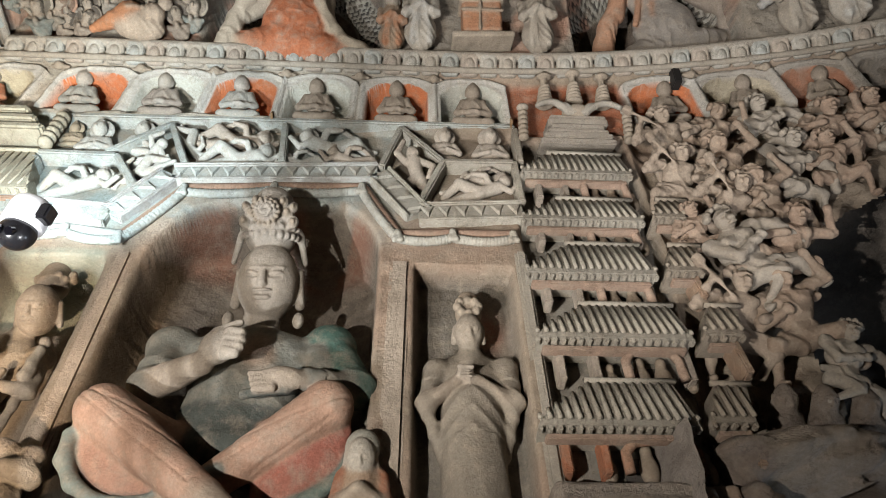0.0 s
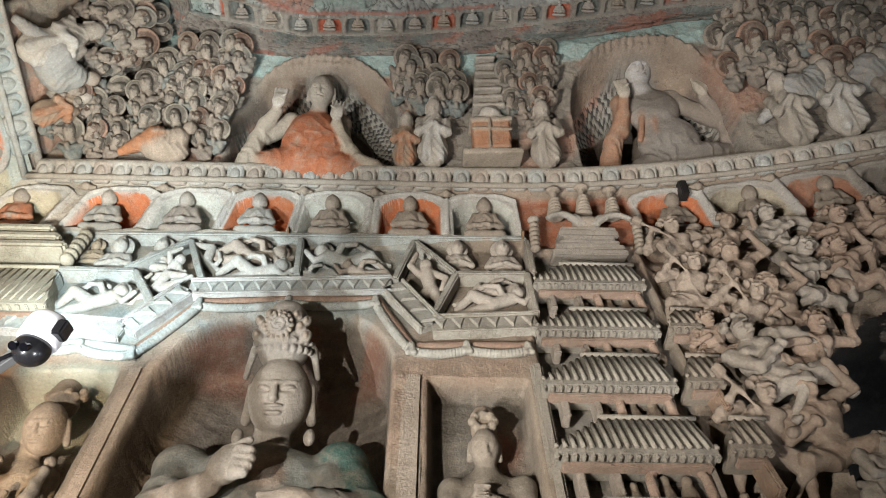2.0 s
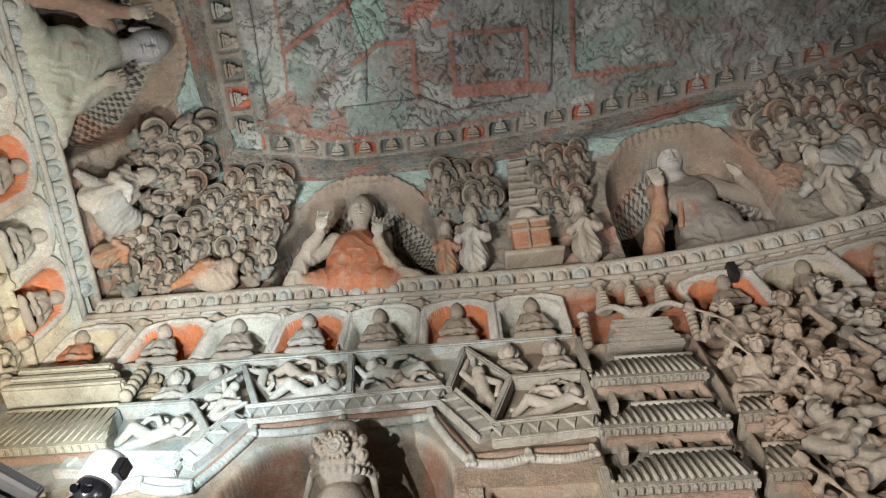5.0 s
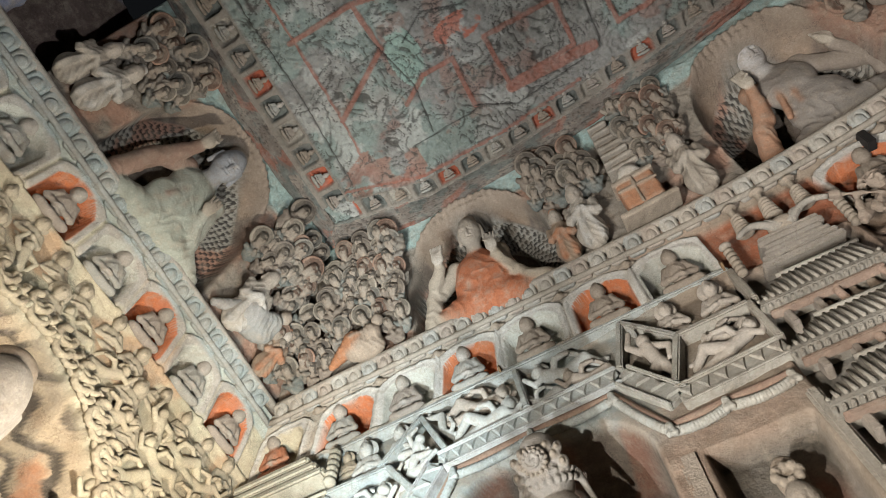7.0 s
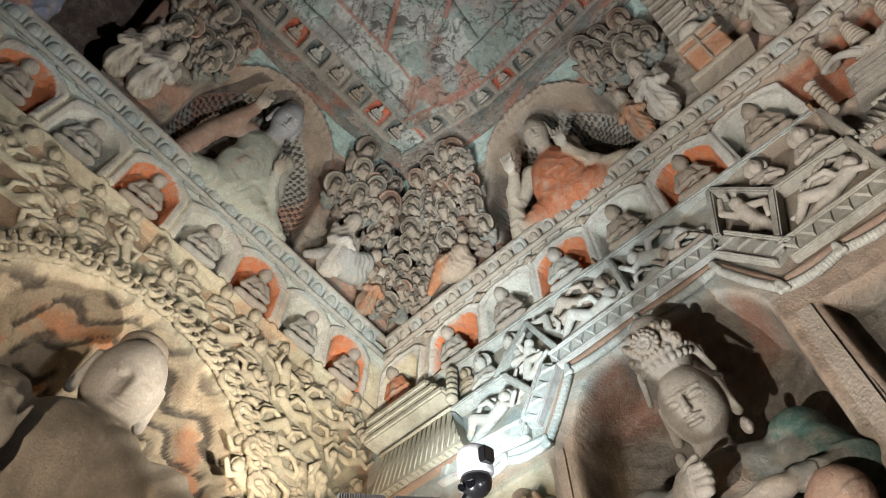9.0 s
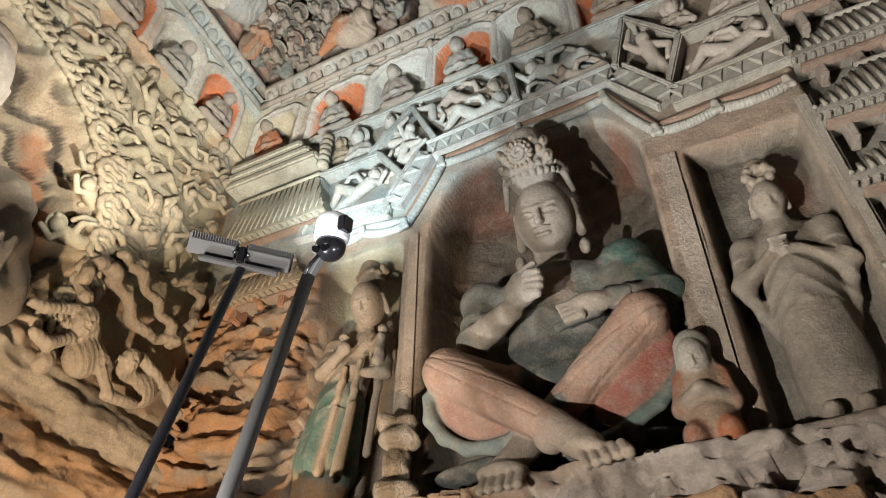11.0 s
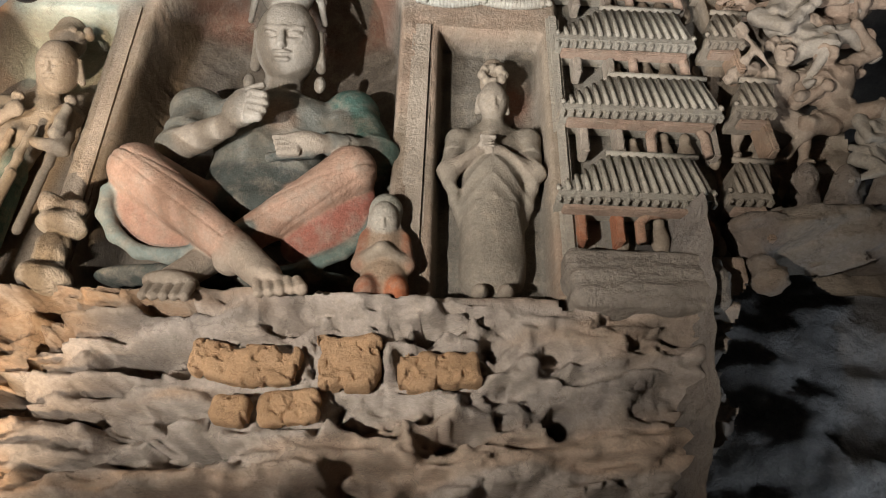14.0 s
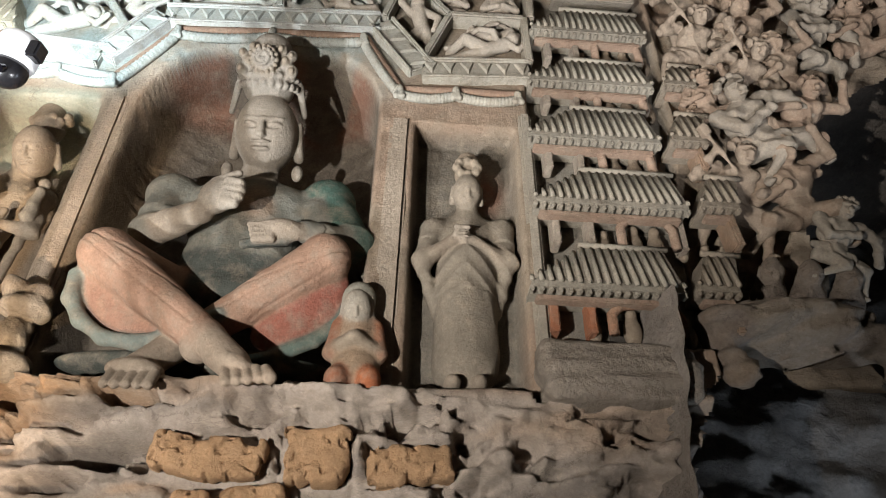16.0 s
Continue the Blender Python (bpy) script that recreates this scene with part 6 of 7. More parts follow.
C1, C2 = (0.54, 0.56, 0.53), (0.48, 0.43, 0.37)
FL = [flyer(C1, False, 0.05), flyer(C1, True, 0.08), flyer(C2, False, 0.03), flyer(C2, True, 0.06)]
DA, BU = [dancer(C1), dancer(C2)], [bust(C1), bust(C2), bust((0.45, 0.40, 0.30))]


def on_wall(me, u, z, tilt, size, label, group, d=-0.06, name="statue", lean=26):
    put(name, me, pose(u, float(wall_y(u)) - d, z, lean, 0, 0) @ Matrix.Rotation(radians(-tilt), 4, "Y") @ Matrix.Scale(size * 0.9, 4), label, "statue", group)


for me, u, z, tilt, size in ((FL[1], -2.45, 5.66, 4, 1.0), (FL[0], -2.05, 5.84, 40, 0.85), (FL[3], -1.42, 6.28, -12, 1.1), (FL[1], -1.35, 6.06, -4, 1.05), (FL[0], -0.62, 6.22, -4, 1.15), (FL[2], -0.45, 6.05, -8, 0.9), (FL[0], -0.85, 6.02, 0, 0.75), (FL[3], 0.52, 5.72, 4, 1.0), (FL[2], 0.6, 5.85, 10, 0.8),
                             (FL[1], -1.75, 6.2, -60, 0.8)):
    on_wall(me, u, z, tilt, size, "small flying stone figure with trailing scarf in shallow relief", "flying figures")
for me, u, z, tilt, size in ((DA[1], 0.03, 5.9, 6, 1.05), (DA[0], -2.02, 6.02, -30, 0.85)):
    on_wall(me, u, z, tilt, size, "small dancing stone figure with one arm raised", "flying figures")
for me, u, z, size in ((BU[0], -2.47, 6.2, 1.1), (BU[0], -2.15, 6.26, 0.95), (BU[1], 0.27, 6.28, 1.0), (BU[1], 0.64, 6.26, 1.1), (BU[2], -2.7, 6.3, 0.7)):
    on_wall(me, u, z, 0, size, "small seated stone musician in shallow relief", "seated musicians")


# ---- the pagoda towers ----
def roof(parent, ul, ur, ze, zr, inset, reach, colour, name="roof", tile_w=0.05, tile_r=0.014):
    """A hipped roof carved in relief: sloping face, rows of round tiles and a row of tile ends under the eave."""
    f = (3.15 - reach) / 3.15
    um = (ul + ur) / 2
    yw = float(wall_y(um))
    e0, e1, g0, g1 = ul * f, ur * f, ul + inset, ur - inset * 0.4
    ye, yg = yw - reach, yw - 0.06
    zee = EYE + (ze - EYE) * f
    zr = EYE + (zr - EYE) * 0.981
    bm = bmesh.new()
    v = [bm.verts.new(c) for c in ((e0, ye, zee), (e1, ye, zee), (g1, yg, zr), (g0, yg, zr), (e0, yw + 0.1, zee), (e1, yw + 0.1, zee), (g1, yw + 0.1, zr), (g0, yw + 0.1, zr),
                                   (e0, ye, zee - 0.035), (e1, ye, zee - 0.035), (e1, yw + 0.1, zee - 0.035), (e0, yw + 0.1, zee - 0.035))]
    for f4 in ((0, 1, 2, 3), (4, 0, 3, 7), (1, 5, 6, 2), (3, 2, 6, 7), (8, 11, 10, 9), (8, 9, 1, 0), (8, 0, 4, 11), (9, 10, 5, 1)):
        bm.faces.new([v[i] for i in f4])
    bmesh.ops.recalc_face_normals(bm, faces=bm.faces[:])
    r = part(name, shape(name, bm, M_WALL, colour), parent, "carved tiled roof")
    n = max(4, int((e1 - e0) / tile_w))
    # brighter copy of the roof colour, so raised tiles and ridge look lit
    lit = tuple(c * 1.12 for c in colour)
    for i in range(n + 1):
        t = i / n
        x0 = e0 + t * (e1 - e0)
        x1 = min(max(x0 + (um - x0) * 0.06, g0), g1)
        k = 1.0
        if x0 < g0:
            k = (x0 - e0) / max(1e-3, g0 - e0) * 0.9 + 0.1
            x1 = x0 + (g0 - e0) * 0.03
        elif x0 > g1:
            k = (e1 - x0) / max(1e-3, e1 - g1) * 0.9 + 0.1
        top = (x1 if k >= 1 else x0, ye + (yg - ye) * k - 0.004, zee + (zr - zee) * k)
        b2 = rod((x0, ye - 0.006, zee), top, tile_r, tile_r * 0.92, 6)
        part("tile", shape("tile", b2, M_WALL, lit, True), r)
        b3 = box((0.026, 0.05, 0.035), Matrix.Translation((x0, ye + 0.03, zee - 0.04)))
        part("tile_end", shape("tile_end", b3, M_WALL, lit, bevel=0.006), r)
    part("ridge", shape("ridge", tube([(g0 - 0.02, yg - 0.01, zr + 0.01), (g1 + 0.02, yg - 0.01, zr + 0.01)], 0.018, 6), M_WALL, lit, True), r)
    part("eave", shape("eave", box((e1 - e0 - 0.06, 0.07, 0.03), Matrix.Translation((um * f, ye + 0.09, zee - 0.065))), M_WALL, (0.39, 0.28, 0.215), bevel=0.006), r, "eave board with traces of red")
    return r


tower = thing("pagoda_tower", (0, 0, 0), "five-storey stone pagoda in relief with tiled roofs", "pagoda")
ROOFS = [(0.87, 1.74, 5.97, 6.17, 0.22, 0.11), (0.82, 1.70, 5.40, 5.58, 0.26, 0.12), (0.79, 1.66, 4.85, 5.08, 0.28, 0.13), (0.79, 1.74, 4.29, 4.51, 0.28, 0.14), (0.73, 1.60, 3.68, 3.92, 0.28, 0.15)]
GREYSTONE = (0.36, 0.335, 0.285)
SMALL = sculpt("figurine", [E((0, -0.04, 0.14), (0.028, 0.03, 0.034), STONE, k=0.01), E((0, -0.03, 0.05), (0.045, 0.04, 0.08), STONE, k=0.02)], 0.009, M_STATUE)
for k, (ul, ur, ze, zr, inset, reach) in enumerate(ROOFS):
    roof(tower, ul, ur, ze, zr, inset, reach, GREYSTONE)
    floor_z = (ROOFS[k + 1][3] if k < 4 else 3.34) + 0.01
    top = ze - 0.12
    y = float(wall_y(1.2))
    for u, w in ((ul + 0.12, 0.05), (ul + 0.33, 0.045), (ur - 0.06, 0.05)):
        orange = k == 4 and u < 1.2
        bm = box((w, 0.12, top - floor_z), Matrix.Translation((u * 0.98, y + 0.03, (top + floor_z) / 2)))
        part("column", shape("column", bm, M_WALL, (0.48, 0.20, 0.11) if orange else (0.44, 0.38, 0.32), bevel=0.008), tower, "orange-painted stone column" if orange else "")
    cu, half = (ul + ur) / 2 + 0.17, 0.16 if k < 4 else 0.19
    hh = (top - floor_z)
    arc = [(cu - half, y - 0.02, floor_z), (cu - half, y - 0.02, floor_z + hh * 0.55), (cu - half * 0.75, y - 0.03, floor_z + hh * 0.8), (cu, y - 0.03, floor_z + hh * 0.9), (cu + half * 0.75, y - 0.03, floor_z + hh * 0.8), (cu + half, y - 0.02, floor_z + hh * 0.55), (cu + half, y - 0.02, floor_z)]
    part("arch", shape("arch", tube(arc, 0.03, 8), M_WALL, (0.42, 0.30, 0.23) if k < 4 else (0.40, 0.22, 0.14), True), tower, "small carved arch")
    # thin dark plate that stands in for the shade inside the arch
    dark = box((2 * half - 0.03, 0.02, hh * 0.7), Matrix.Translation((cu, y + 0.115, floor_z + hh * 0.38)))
    part("niche_shade", shape("niche_shade", dark, M_WALL, (0.10, 0.09, 0.08)), tower)
    for du, s in ((-0.06, 1.0), (0.07, 1.0), (half + 0.07, 0.8), (-half - 0.08, 0.8)):
        ob = part("figurine", SMALL, tower)
        ob.location, ob.scale = (cu + du, y + 0.09, floor_z), (s * 1.15,) * 3
    # the wing that turns away at the side, its shade put into a darker roof colour
    if k > 0:
        roof(tower, ur + 0.07, ur + 0.30, ze + 0.0, zr - 0.04, 0.03, 0.12, (0.30, 0.26, 0.21), "wing_roof", 0.045)
        bm = box((0.05, 0.16, top - floor_z), Matrix.Translation((ur + 0.2, y - 0.03, (top + floor_z) / 2)) @ Matrix.Rotation(radians(-6), 4, "Y"))
        part("column", shape("column", bm, M_WALL, (0.40, 0.28, 0.20), bevel=0.01), tower)
part("plinth", sculpt("plinth", [B((1.12, 3.14, 3.14), (0.40, 0.14, 0.12), (0.36, 0.31, 0.26), r=0.05), B((1.12, 3.08, 3.02), (0.40, 0.14, 0.1), (0.36, 0.31, 0.26), r=0.06)], 0.016, M_ROCK, lambda X: 0.09 * (fbm(X[..., 0] * 2.5, X[..., 2] * 14 + 3 * X[..., 1], 142, 5) - 0.5)), tower, "worn stone plinth")
# lotus capital and ringed spires on the tower
cap = thing("capital", (1.36, 3.1, 6.28), "stepped stone capital with curling leaves and ringed spires", "capital")
cap.matrix_world = pose(1.36, 3.14, 6.27, 26) @ Matrix.Diagonal((0.86, 1, 0.74, 1))
for i, (w, z, hgt) in enumerate(((0.36, 0.03, 0.04), (0.33, 0.10, 0.035), (0.29, 0.155, 0.03), (0.25, 0.21, 0.04), (0.29, 0.27, 0.045), (0.27, 0.33, 0.03))):
    part("slab", shape("slab", box((2 * w, 0.22, hgt * 1.7), Matrix.Translation((0, 0, z))), M_WALL, (0.38, 0.34, 0.29), bevel=0.012), cap)
for s in (-1, 1):
    leaf = [(s * (0.06 + 0.05 * i), -0.10 - 0.01 * i, 0.38 + 0.11 * math.sin(i * 0.42)) for i in range(8)]
    part("leaf", shape("leaf", tube(leaf, lambda t: 0.045 - 0.02 * t, 8), M_WALL, (0.40, 0.37, 0.32), True), cap, "curling carved leaf")
    leaf = [(s * (0.04 + 0.03 * i), -0.12, 0.36 + 0.12 * math.sin(i * 0.5)) for i in range(6)]
    part("leaf", shape("leaf", tube(leaf, lambda t: 0.035 - 0.015 * t, 8), M_WALL, (0.40, 0.37, 0.32), True), cap, "curling carved leaf")
part("dome", sculpt("dome", [E((0, -0.06, 0.42), (0.14, 0.1, 0.09), DUST)], 0.012, M_WALL), cap)
for s, hgt in ((-0.29, 0.0), (0.0, 0.05), (0.29, 0.02)):
    p = [E((s, -0.02, 0.55 + hgt + 0.042 * i), (0.088 - 0.006 * i, 0.08, 0.026), DUST, k=0.004) for i in range(6)] + [L((s, -0.02, 0.80 + hgt), (s, -0.02, 0.88 + hgt), 0.03, 0.035, DUST), E((s, -0.03, 0.92 + hgt), (0.075, 0.06, 0.03), DUST, k=0.01), E((s, -0.03, 0.95 + hgt), (0.04, 0.04, 0.03), DUST, k=0.01)]
    part("spire", sculpt("spire", p, 0.0095, M_WALL), cap, "ringed stone spire")
for s in (-0.52, 0.5):
    p = [E((s, -0.05, 0.10 + 0.06 * i), (0.05, 0.05, 0.04), DUST, k=0.008) for i in range(6)] + [E((s, -0.05, 0.48), (0.06, 0.05, 0.04), FACE, k=0.01)]
    part("baluster", sculpt("baluster", p, 0.0105, M_WALL), cap, "knotted stone post")

corner_tower = thing("pagoda_tower", (0, 0, 0), "worn pale stone pagoda roofs in the wall corner", "pagoda")
PALEST = (0.50, 0.49, 0.40)
for ul, ur, ze, zr, col in ((-3.8, -2.78, 5.62, 6.02, PALEST), (-3.75, -2.85, 4.90, 5.06, (0.40, 0.34, 0.25))):
    roof(corner_tower, ul, ur, ze, zr, 0.12, 0.14, col, "roof", 0.06, 0.007)
for ul, ur, z in ((-3.8, -2.8, 6.1), (-3.8, -2.9, 6.22), (-3.8, -3.0, 6.34)):
    part("slab", shape("slab", box((ur - ul, 0.3, 0.08), Matrix.Translation(((ul + ur) / 2, 3.1, z))), M_WALL, PALEST, bevel=0.02), corner_tower)
part("baluster", sculpt("baluster", [E((-2.78, 3.06, 6.02 + 0.07 * i), (0.055, 0.06, 0.045), PALEST, k=0.01) for i in range(6)], 0.012, M_WALL), corner_tower)
for u in (-3.4, -2.95):
    part("column", shape("column", box((0.06, 0.14, 0.24), Matrix.Translation((u, 3.14, 4.7))), M_WALL, (0.45, 0.24, 0.14), bevel=0.01), corner_tower)
part("arch", shape("arch", tube([(-3.3 + 0.17 * math.cos(a), 3.08, 4.6 + 0.14 * math.sin(a)) for a in np.linspace(math.pi, 0, 9)], 0.03, 8), M_WALL, (0.46, 0.24, 0.13), True), corner_tower, "small red-brown arch")


# ---- friezes ----
def petal_mesh(w, col):
    p = [B((0, 0.02, 0), (w * 0.47, 0.04, 0.115), col, r=0.035, k=0.0), E((0, -0.03, 0.0), (w * 0.34, 0.03, 0.085), col, k=0.0, cut=True), E((0, -0.012, -0.01), (w * 0.27, 0.034, 0.07), tuple(c * 1.15 for c in col), k=0.0)]
    return sculpt("petal", p, 0.0095, M_WALL)


BUD = sculpt("bud", [E((0, -0.02, 0), (0.045, 0.04, 0.04), DUST, k=0.01), E((-0.05, 0, 0.0), (0.04, 0.02, 0.02), DUST, k=0.02), E((0.05, 0, 0.0), (0.04, 0.02, 0.02), DUST, k=0.02)], 0.009, M_WALL)


def frieze(name, label, places, petals, rails):
    ob = thing(name, (0, 0, 0), label, "frieze")
    for m, k in places:
        c = part("petal", petals[k % len(petals)], ob)
        c.matrix_world = lean_pose(m)
    for pts, rad, col in rails:
        part("rail", shape("rail", tube([tuple(float(v) for v in lean_in(*p)) for p in pts], rad, 8), M_WALL, col, True), ob, "rounded stone moulding")
    return ob


petals = [petal_mesh(0.18, c) for c in ((0.48, 0.46, 0.41), (0.46, 0.40, 0.34), (0.45, 0.46, 0.43), (0.47, 0.43, 0.37))]
us = np.arange(-3.66, 5.9, 0.182)
fr = frieze("frieze", "row of rounded lotus petals carved along the cornice", [(pose(u, float(wall_y(u)) - 0.09, 7.515, 44, 0, -57 * 0.066 * max(0, u - 0.5)), i * 7 % 4) for i, u in enumerate(us)], petals,
       [([(u, float(wall_y(u)) - 0.10, z) for u in np.linspace(-3.78, 6.0, 40)], rad, col) for z, rad, col in ((7.665, 0.04, (0.44, 0.40, 0.34)), (7.385, 0.028, (0.42, 0.38, 0.32)))])
for (a, _, _), (b, _, _) in zip(NICHES, NICHES[1:]):
    if b - a < 1:
        c = part("bud", BUD, fr, "small flower bud between two arches")
        c.matrix_world = lean_pose(pose((a + b) / 2, float(wall_y((a + b) / 2)) - 0.04, 7.29, 30))
petals2 = [petal_mesh(0.21, c) for c in ((0.40, 0.43, 0.41), (0.36, 0.42, 0.42))]
ys = np.arange(-2.6, 2.9, 0.2)
frieze("frieze", "row of rounded lotus petals along the side cornice", [(pose(float(wall_x(y)) + 0.09, y, 7.515, 44, 0, 90), i) for i, y in enumerate(ys)], petals2,
       [([(float(wall_x(y)) + 0.10, y, z) for y in np.linspace(-2.9, 3.08, 30)], rad, col) for z, rad, col in ((7.665, 0.04, (0.44, 0.42, 0.38)), (7.385, 0.028, (0.40, 0.42, 0.40)))])


# ---- the warriors beside the tower ----
def warrior(col, pose_kind, seed):
    r = random.Random(seed)
    P = lambda x, y, z: (x, -y, z)
    hd = P(0.02, 0.16, 0.28)
    p = [E(hd, (0.072, 0.075, 0.085), col, k=0.02), E(P(-0.01, 0.237, 0.285), (0.018, 0.018, 0.012), col, cut=True), E(P(0.05, 0.237, 0.285), (0.018, 0.018, 0.012), col, cut=True), L(P(0.02, 0.235, 0.29), P(0.02, 0.25, 0.26), 0.02, 0.028, col, k=0.01), E(P(0.02, 0.2, 0.31), (0.075, 0.05, 0.02), col, k=0.01), E(P(0.02, 0.23, 0.225), (0.035, 0.02, 0.012), col, k=0.01)]
    p += [E(P(0.02 + 0.085 * math.cos(a), 0.12, 0.34 + 0.05 * math.sin(a)), (0.035, 0.05, 0.03), col, k=0.01) for a in np.linspace(0, 3.1, 6)]
    p += [E(P(0, 0.1, 0.08), (0.15, 0.11, 0.15), col, k=0.04), E(P(0, 0.1, -0.1), (0.12, 0.1, 0.12), col, k=0.04), E(P(-0.06, 0.18, 0.12), (0.06, 0.04, 0.05), col), E(P(0.07, 0.18, 0.12), (0.06, 0.04, 0.05), col)]
    if pose_kind == 0:
        arms = [((-0.15, 0.1, 0.17), (-0.3, 0.14, 0.08), (-0.2, 0.2, 0.26)), ((0.15, 0.1, 0.17), (0.27, 0.18, 0.05), (0.12, 0.24, -0.02))]
        legs = [((-0.08, 0.12, -0.15), (-0.22, 0.2, -0.2), (-0.2, 0.12, -0.42)), ((0.08, 0.12, -0.15), (0.2, 0.2, -0.24), (0.1, 0.12, -0.42))]
        p += [L(P(-0.3, 0.22, 0.38), P(-0.08, 0.22, 0.15), 0.022, 0.018, col), B(P(-0.3, 0.22, 0.38), (0.05, 0.04, 0.035), col, turn=(0, 45, 0), r=0.012)]
    elif pose_kind == 1:
        arms = [((-0.15, 0.1, 0.17), (-0.26, 0.15, 0.02), (-0.08, 0.24, 0.06)), ((0.15, 0.1, 0.17), (0.3, 0.14, 0.2), (0.22, 0.2, 0.38))]
        legs = [((-0.08, 0.12, -0.15), (-0.25, 0.2, -0.12), (-0.3, 0.1, -0.34)), ((0.08, 0.12, -0.15), (0.16, 0.24, -0.16), (0.22, 0.12, -0.38))]
    else:
        arms = [((-0.15, 0.1, 0.17), (-0.1, 0.24, 0.0), (0.12, 0.25, 0.06)), ((0.15, 0.1, 0.17), (0.32, 0.14, 0.1), (0.4, 0.1, -0.08))]
        legs = [((-0.08, 0.12, -0.15), (0.08, 0.24, -0.22), (-0.12, 0.16, -0.36)), ((0.08, 0.12, -0.15), (0.28, 0.16, -0.2), (0.34, 0.1, -0.4))]
    for a, b, c in arms:
        p += [L(P(*a), P(*b), 0.058, 0.046, col), L(P(*b), P(*c), 0.044, 0.028, col), E(P(*c), (0.036, 0.036, 0.036), col, k=0.02)]
    for a, b, c in legs:
        p += [L(P(*a), P(*b), 0.075, 0.058, col), L(P(*b), P(*c), 0.05, 0.032, col), E(P(c[0], c[1] + 0.04, c[2] - 0.02), (0.036, 0.065, 0.024), col, k=0.02)]
    p += [L(P(-0.16, 0.14, -0.08), P(0.16, 0.18, -0.13), 0.035, 0.035, tuple(v * 0.8 for v in col), k=0.02)]
    return sculpt("statue", crisp(p), 0.0098, M_STATUE, lambda X: 0.011 * np.abs(np.sin(24 * X[..., 0] + 19 * X[..., 2] + 9 * fbm(X[..., 0] * 5, X[..., 2] * 5, 157 + seed, 3))) - 0.006 + 0.03 * (fbm(X[..., 0] * 9, X[..., 2] * 9 + 3 * X[..., 1], 175 + seed, 3) - 0.5))


WA = [warrior((0.36, 0.29, 0.23), 0, 1), warrior((0.33, 0.25, 0.19), 1, 2), warrior((0.37, 0.33, 0.28), 2, 3), warrior((0.34, 0.25, 0.19), 1, 4)]
for k, (u, z, tilt, size) in enumerate(((2.08, 6.18, 10, 0.85), (2.45, 6.22, -15, 0.8), (2.88, 6.25, 10, 0.85), (3.3, 6.1, -10, 0.85), (2.02, 5.68, -12, 0.8), (2.42, 5.72, 15, 0.9), (2.83, 5.72, -20, 0.9), (3.2, 5.74, 8, 0.75), (2.28, 5.28, -25, 0.85), (2.58, 5.35, 20, 0.8),
                                  (2.22, 4.83, 25, 0.95), (2.55, 4.9, -20, 0.8), (2.1, 4.42, -10, 0.9), (2.45, 4.4, 15, 0.95), (2.6, 4.05, -20, 0.7), (3.7, 6.15, 5, 0.85), (4.1, 6.1, -10, 0.8), (4.5, 6.1, 6, 0.8), (3.75, 5.85, 30, 0.6), (2.0, 5.1, 10, 0.6))):
    put("statue", WA[k % 4], pose(u, float(wall_y(u)) + 0.02 + (0.16 if z < 4.6 else 0.0), z + 0.05, 24, 0, -57 * 0.066 * (u - 0.5)) @ Matrix.Rotation(radians(-tilt), 4, "Y") @ Matrix.Scale(size * 1.02, 4), "muscular stone warrior twisting among others, in high relief", "statue", "warriors beside the pagoda")
WORN = sculpt("statue", head_prims((0, -0.08, 0.08), 0.075, (0.27, 0.22, 0.18), tilt=15) + [E((0, -0.05, -0.08), (0.12, 0.08, 0.12), (0.24, 0.195, 0.16), k=0.03)], 0.01, M_ROCK, lambda X: 0.02 * (fbm(X[..., 0] * 20, X[..., 2] * 20 + 9 * X[..., 1], 148, 3) - 0.5))
for u, z in ((1.97, 3.84), (2.2, 3.86), (2.42, 3.84), (2.63, 3.8)):
    on_wall(WORN, u, z, 0, 1.0, "round-headed stone figure worn nearly smooth", "worn heads", -0.26)
put("rock_mass", sculpt("rock_mass", [E((0, 0, 0), (0.42, 0.28, 0.16), (0.30, 0.25, 0.2), k=0.06), E((0.35, -0.05, -0.05), (0.22, 0.2, 0.12), (0.28, 0.23, 0.19), k=0.06), E((-0.35, 0.0, -0.05), (0.12, 0.2, 0.2), (0.25, 0.2, 0.165), k=0.05), L((-0.4, -0.1, 0.0), (-0.32, -0.08, -0.3), 0.06, 0.04, (0.27, 0.21, 0.16)), L((0.5, -0.1, -0.1), (0.53, -0.1, -0.26), 0.08, 0.05, (0.30, 0.26, 0.22))],
                        0.018, M_ROCK, lambda X: 0.30 * (fbm(X[..., 0] * 4 + 3 * X[..., 1], X[..., 2] * 8, 144, 5) - 0.5)),
    pose(2.12, 3.2, 3.48), "eroded overhanging stone mass below the warriors", "rock")

# ---- the side wall's carvings ----
def on_side(me, y, z, tilt, size, label, group, d=-0.05, lean=26, name="statue", cat="statue"):
    put(name, me, pose(float(wall_x(y)) + d, y, z, lean, 0, 90) @ Matrix.Rotation(radians(-tilt), 4, "Y") @ Matrix.Scale(size, 4), label, cat, group)


r = random.Random(3)
CH = [flyer((0.50, 0.46, 0.34), False, 0.06), flyer((0.50, 0.44, 0.32), True, 0.02), BU[2], dancer((0.50, 0.46, 0.35))]
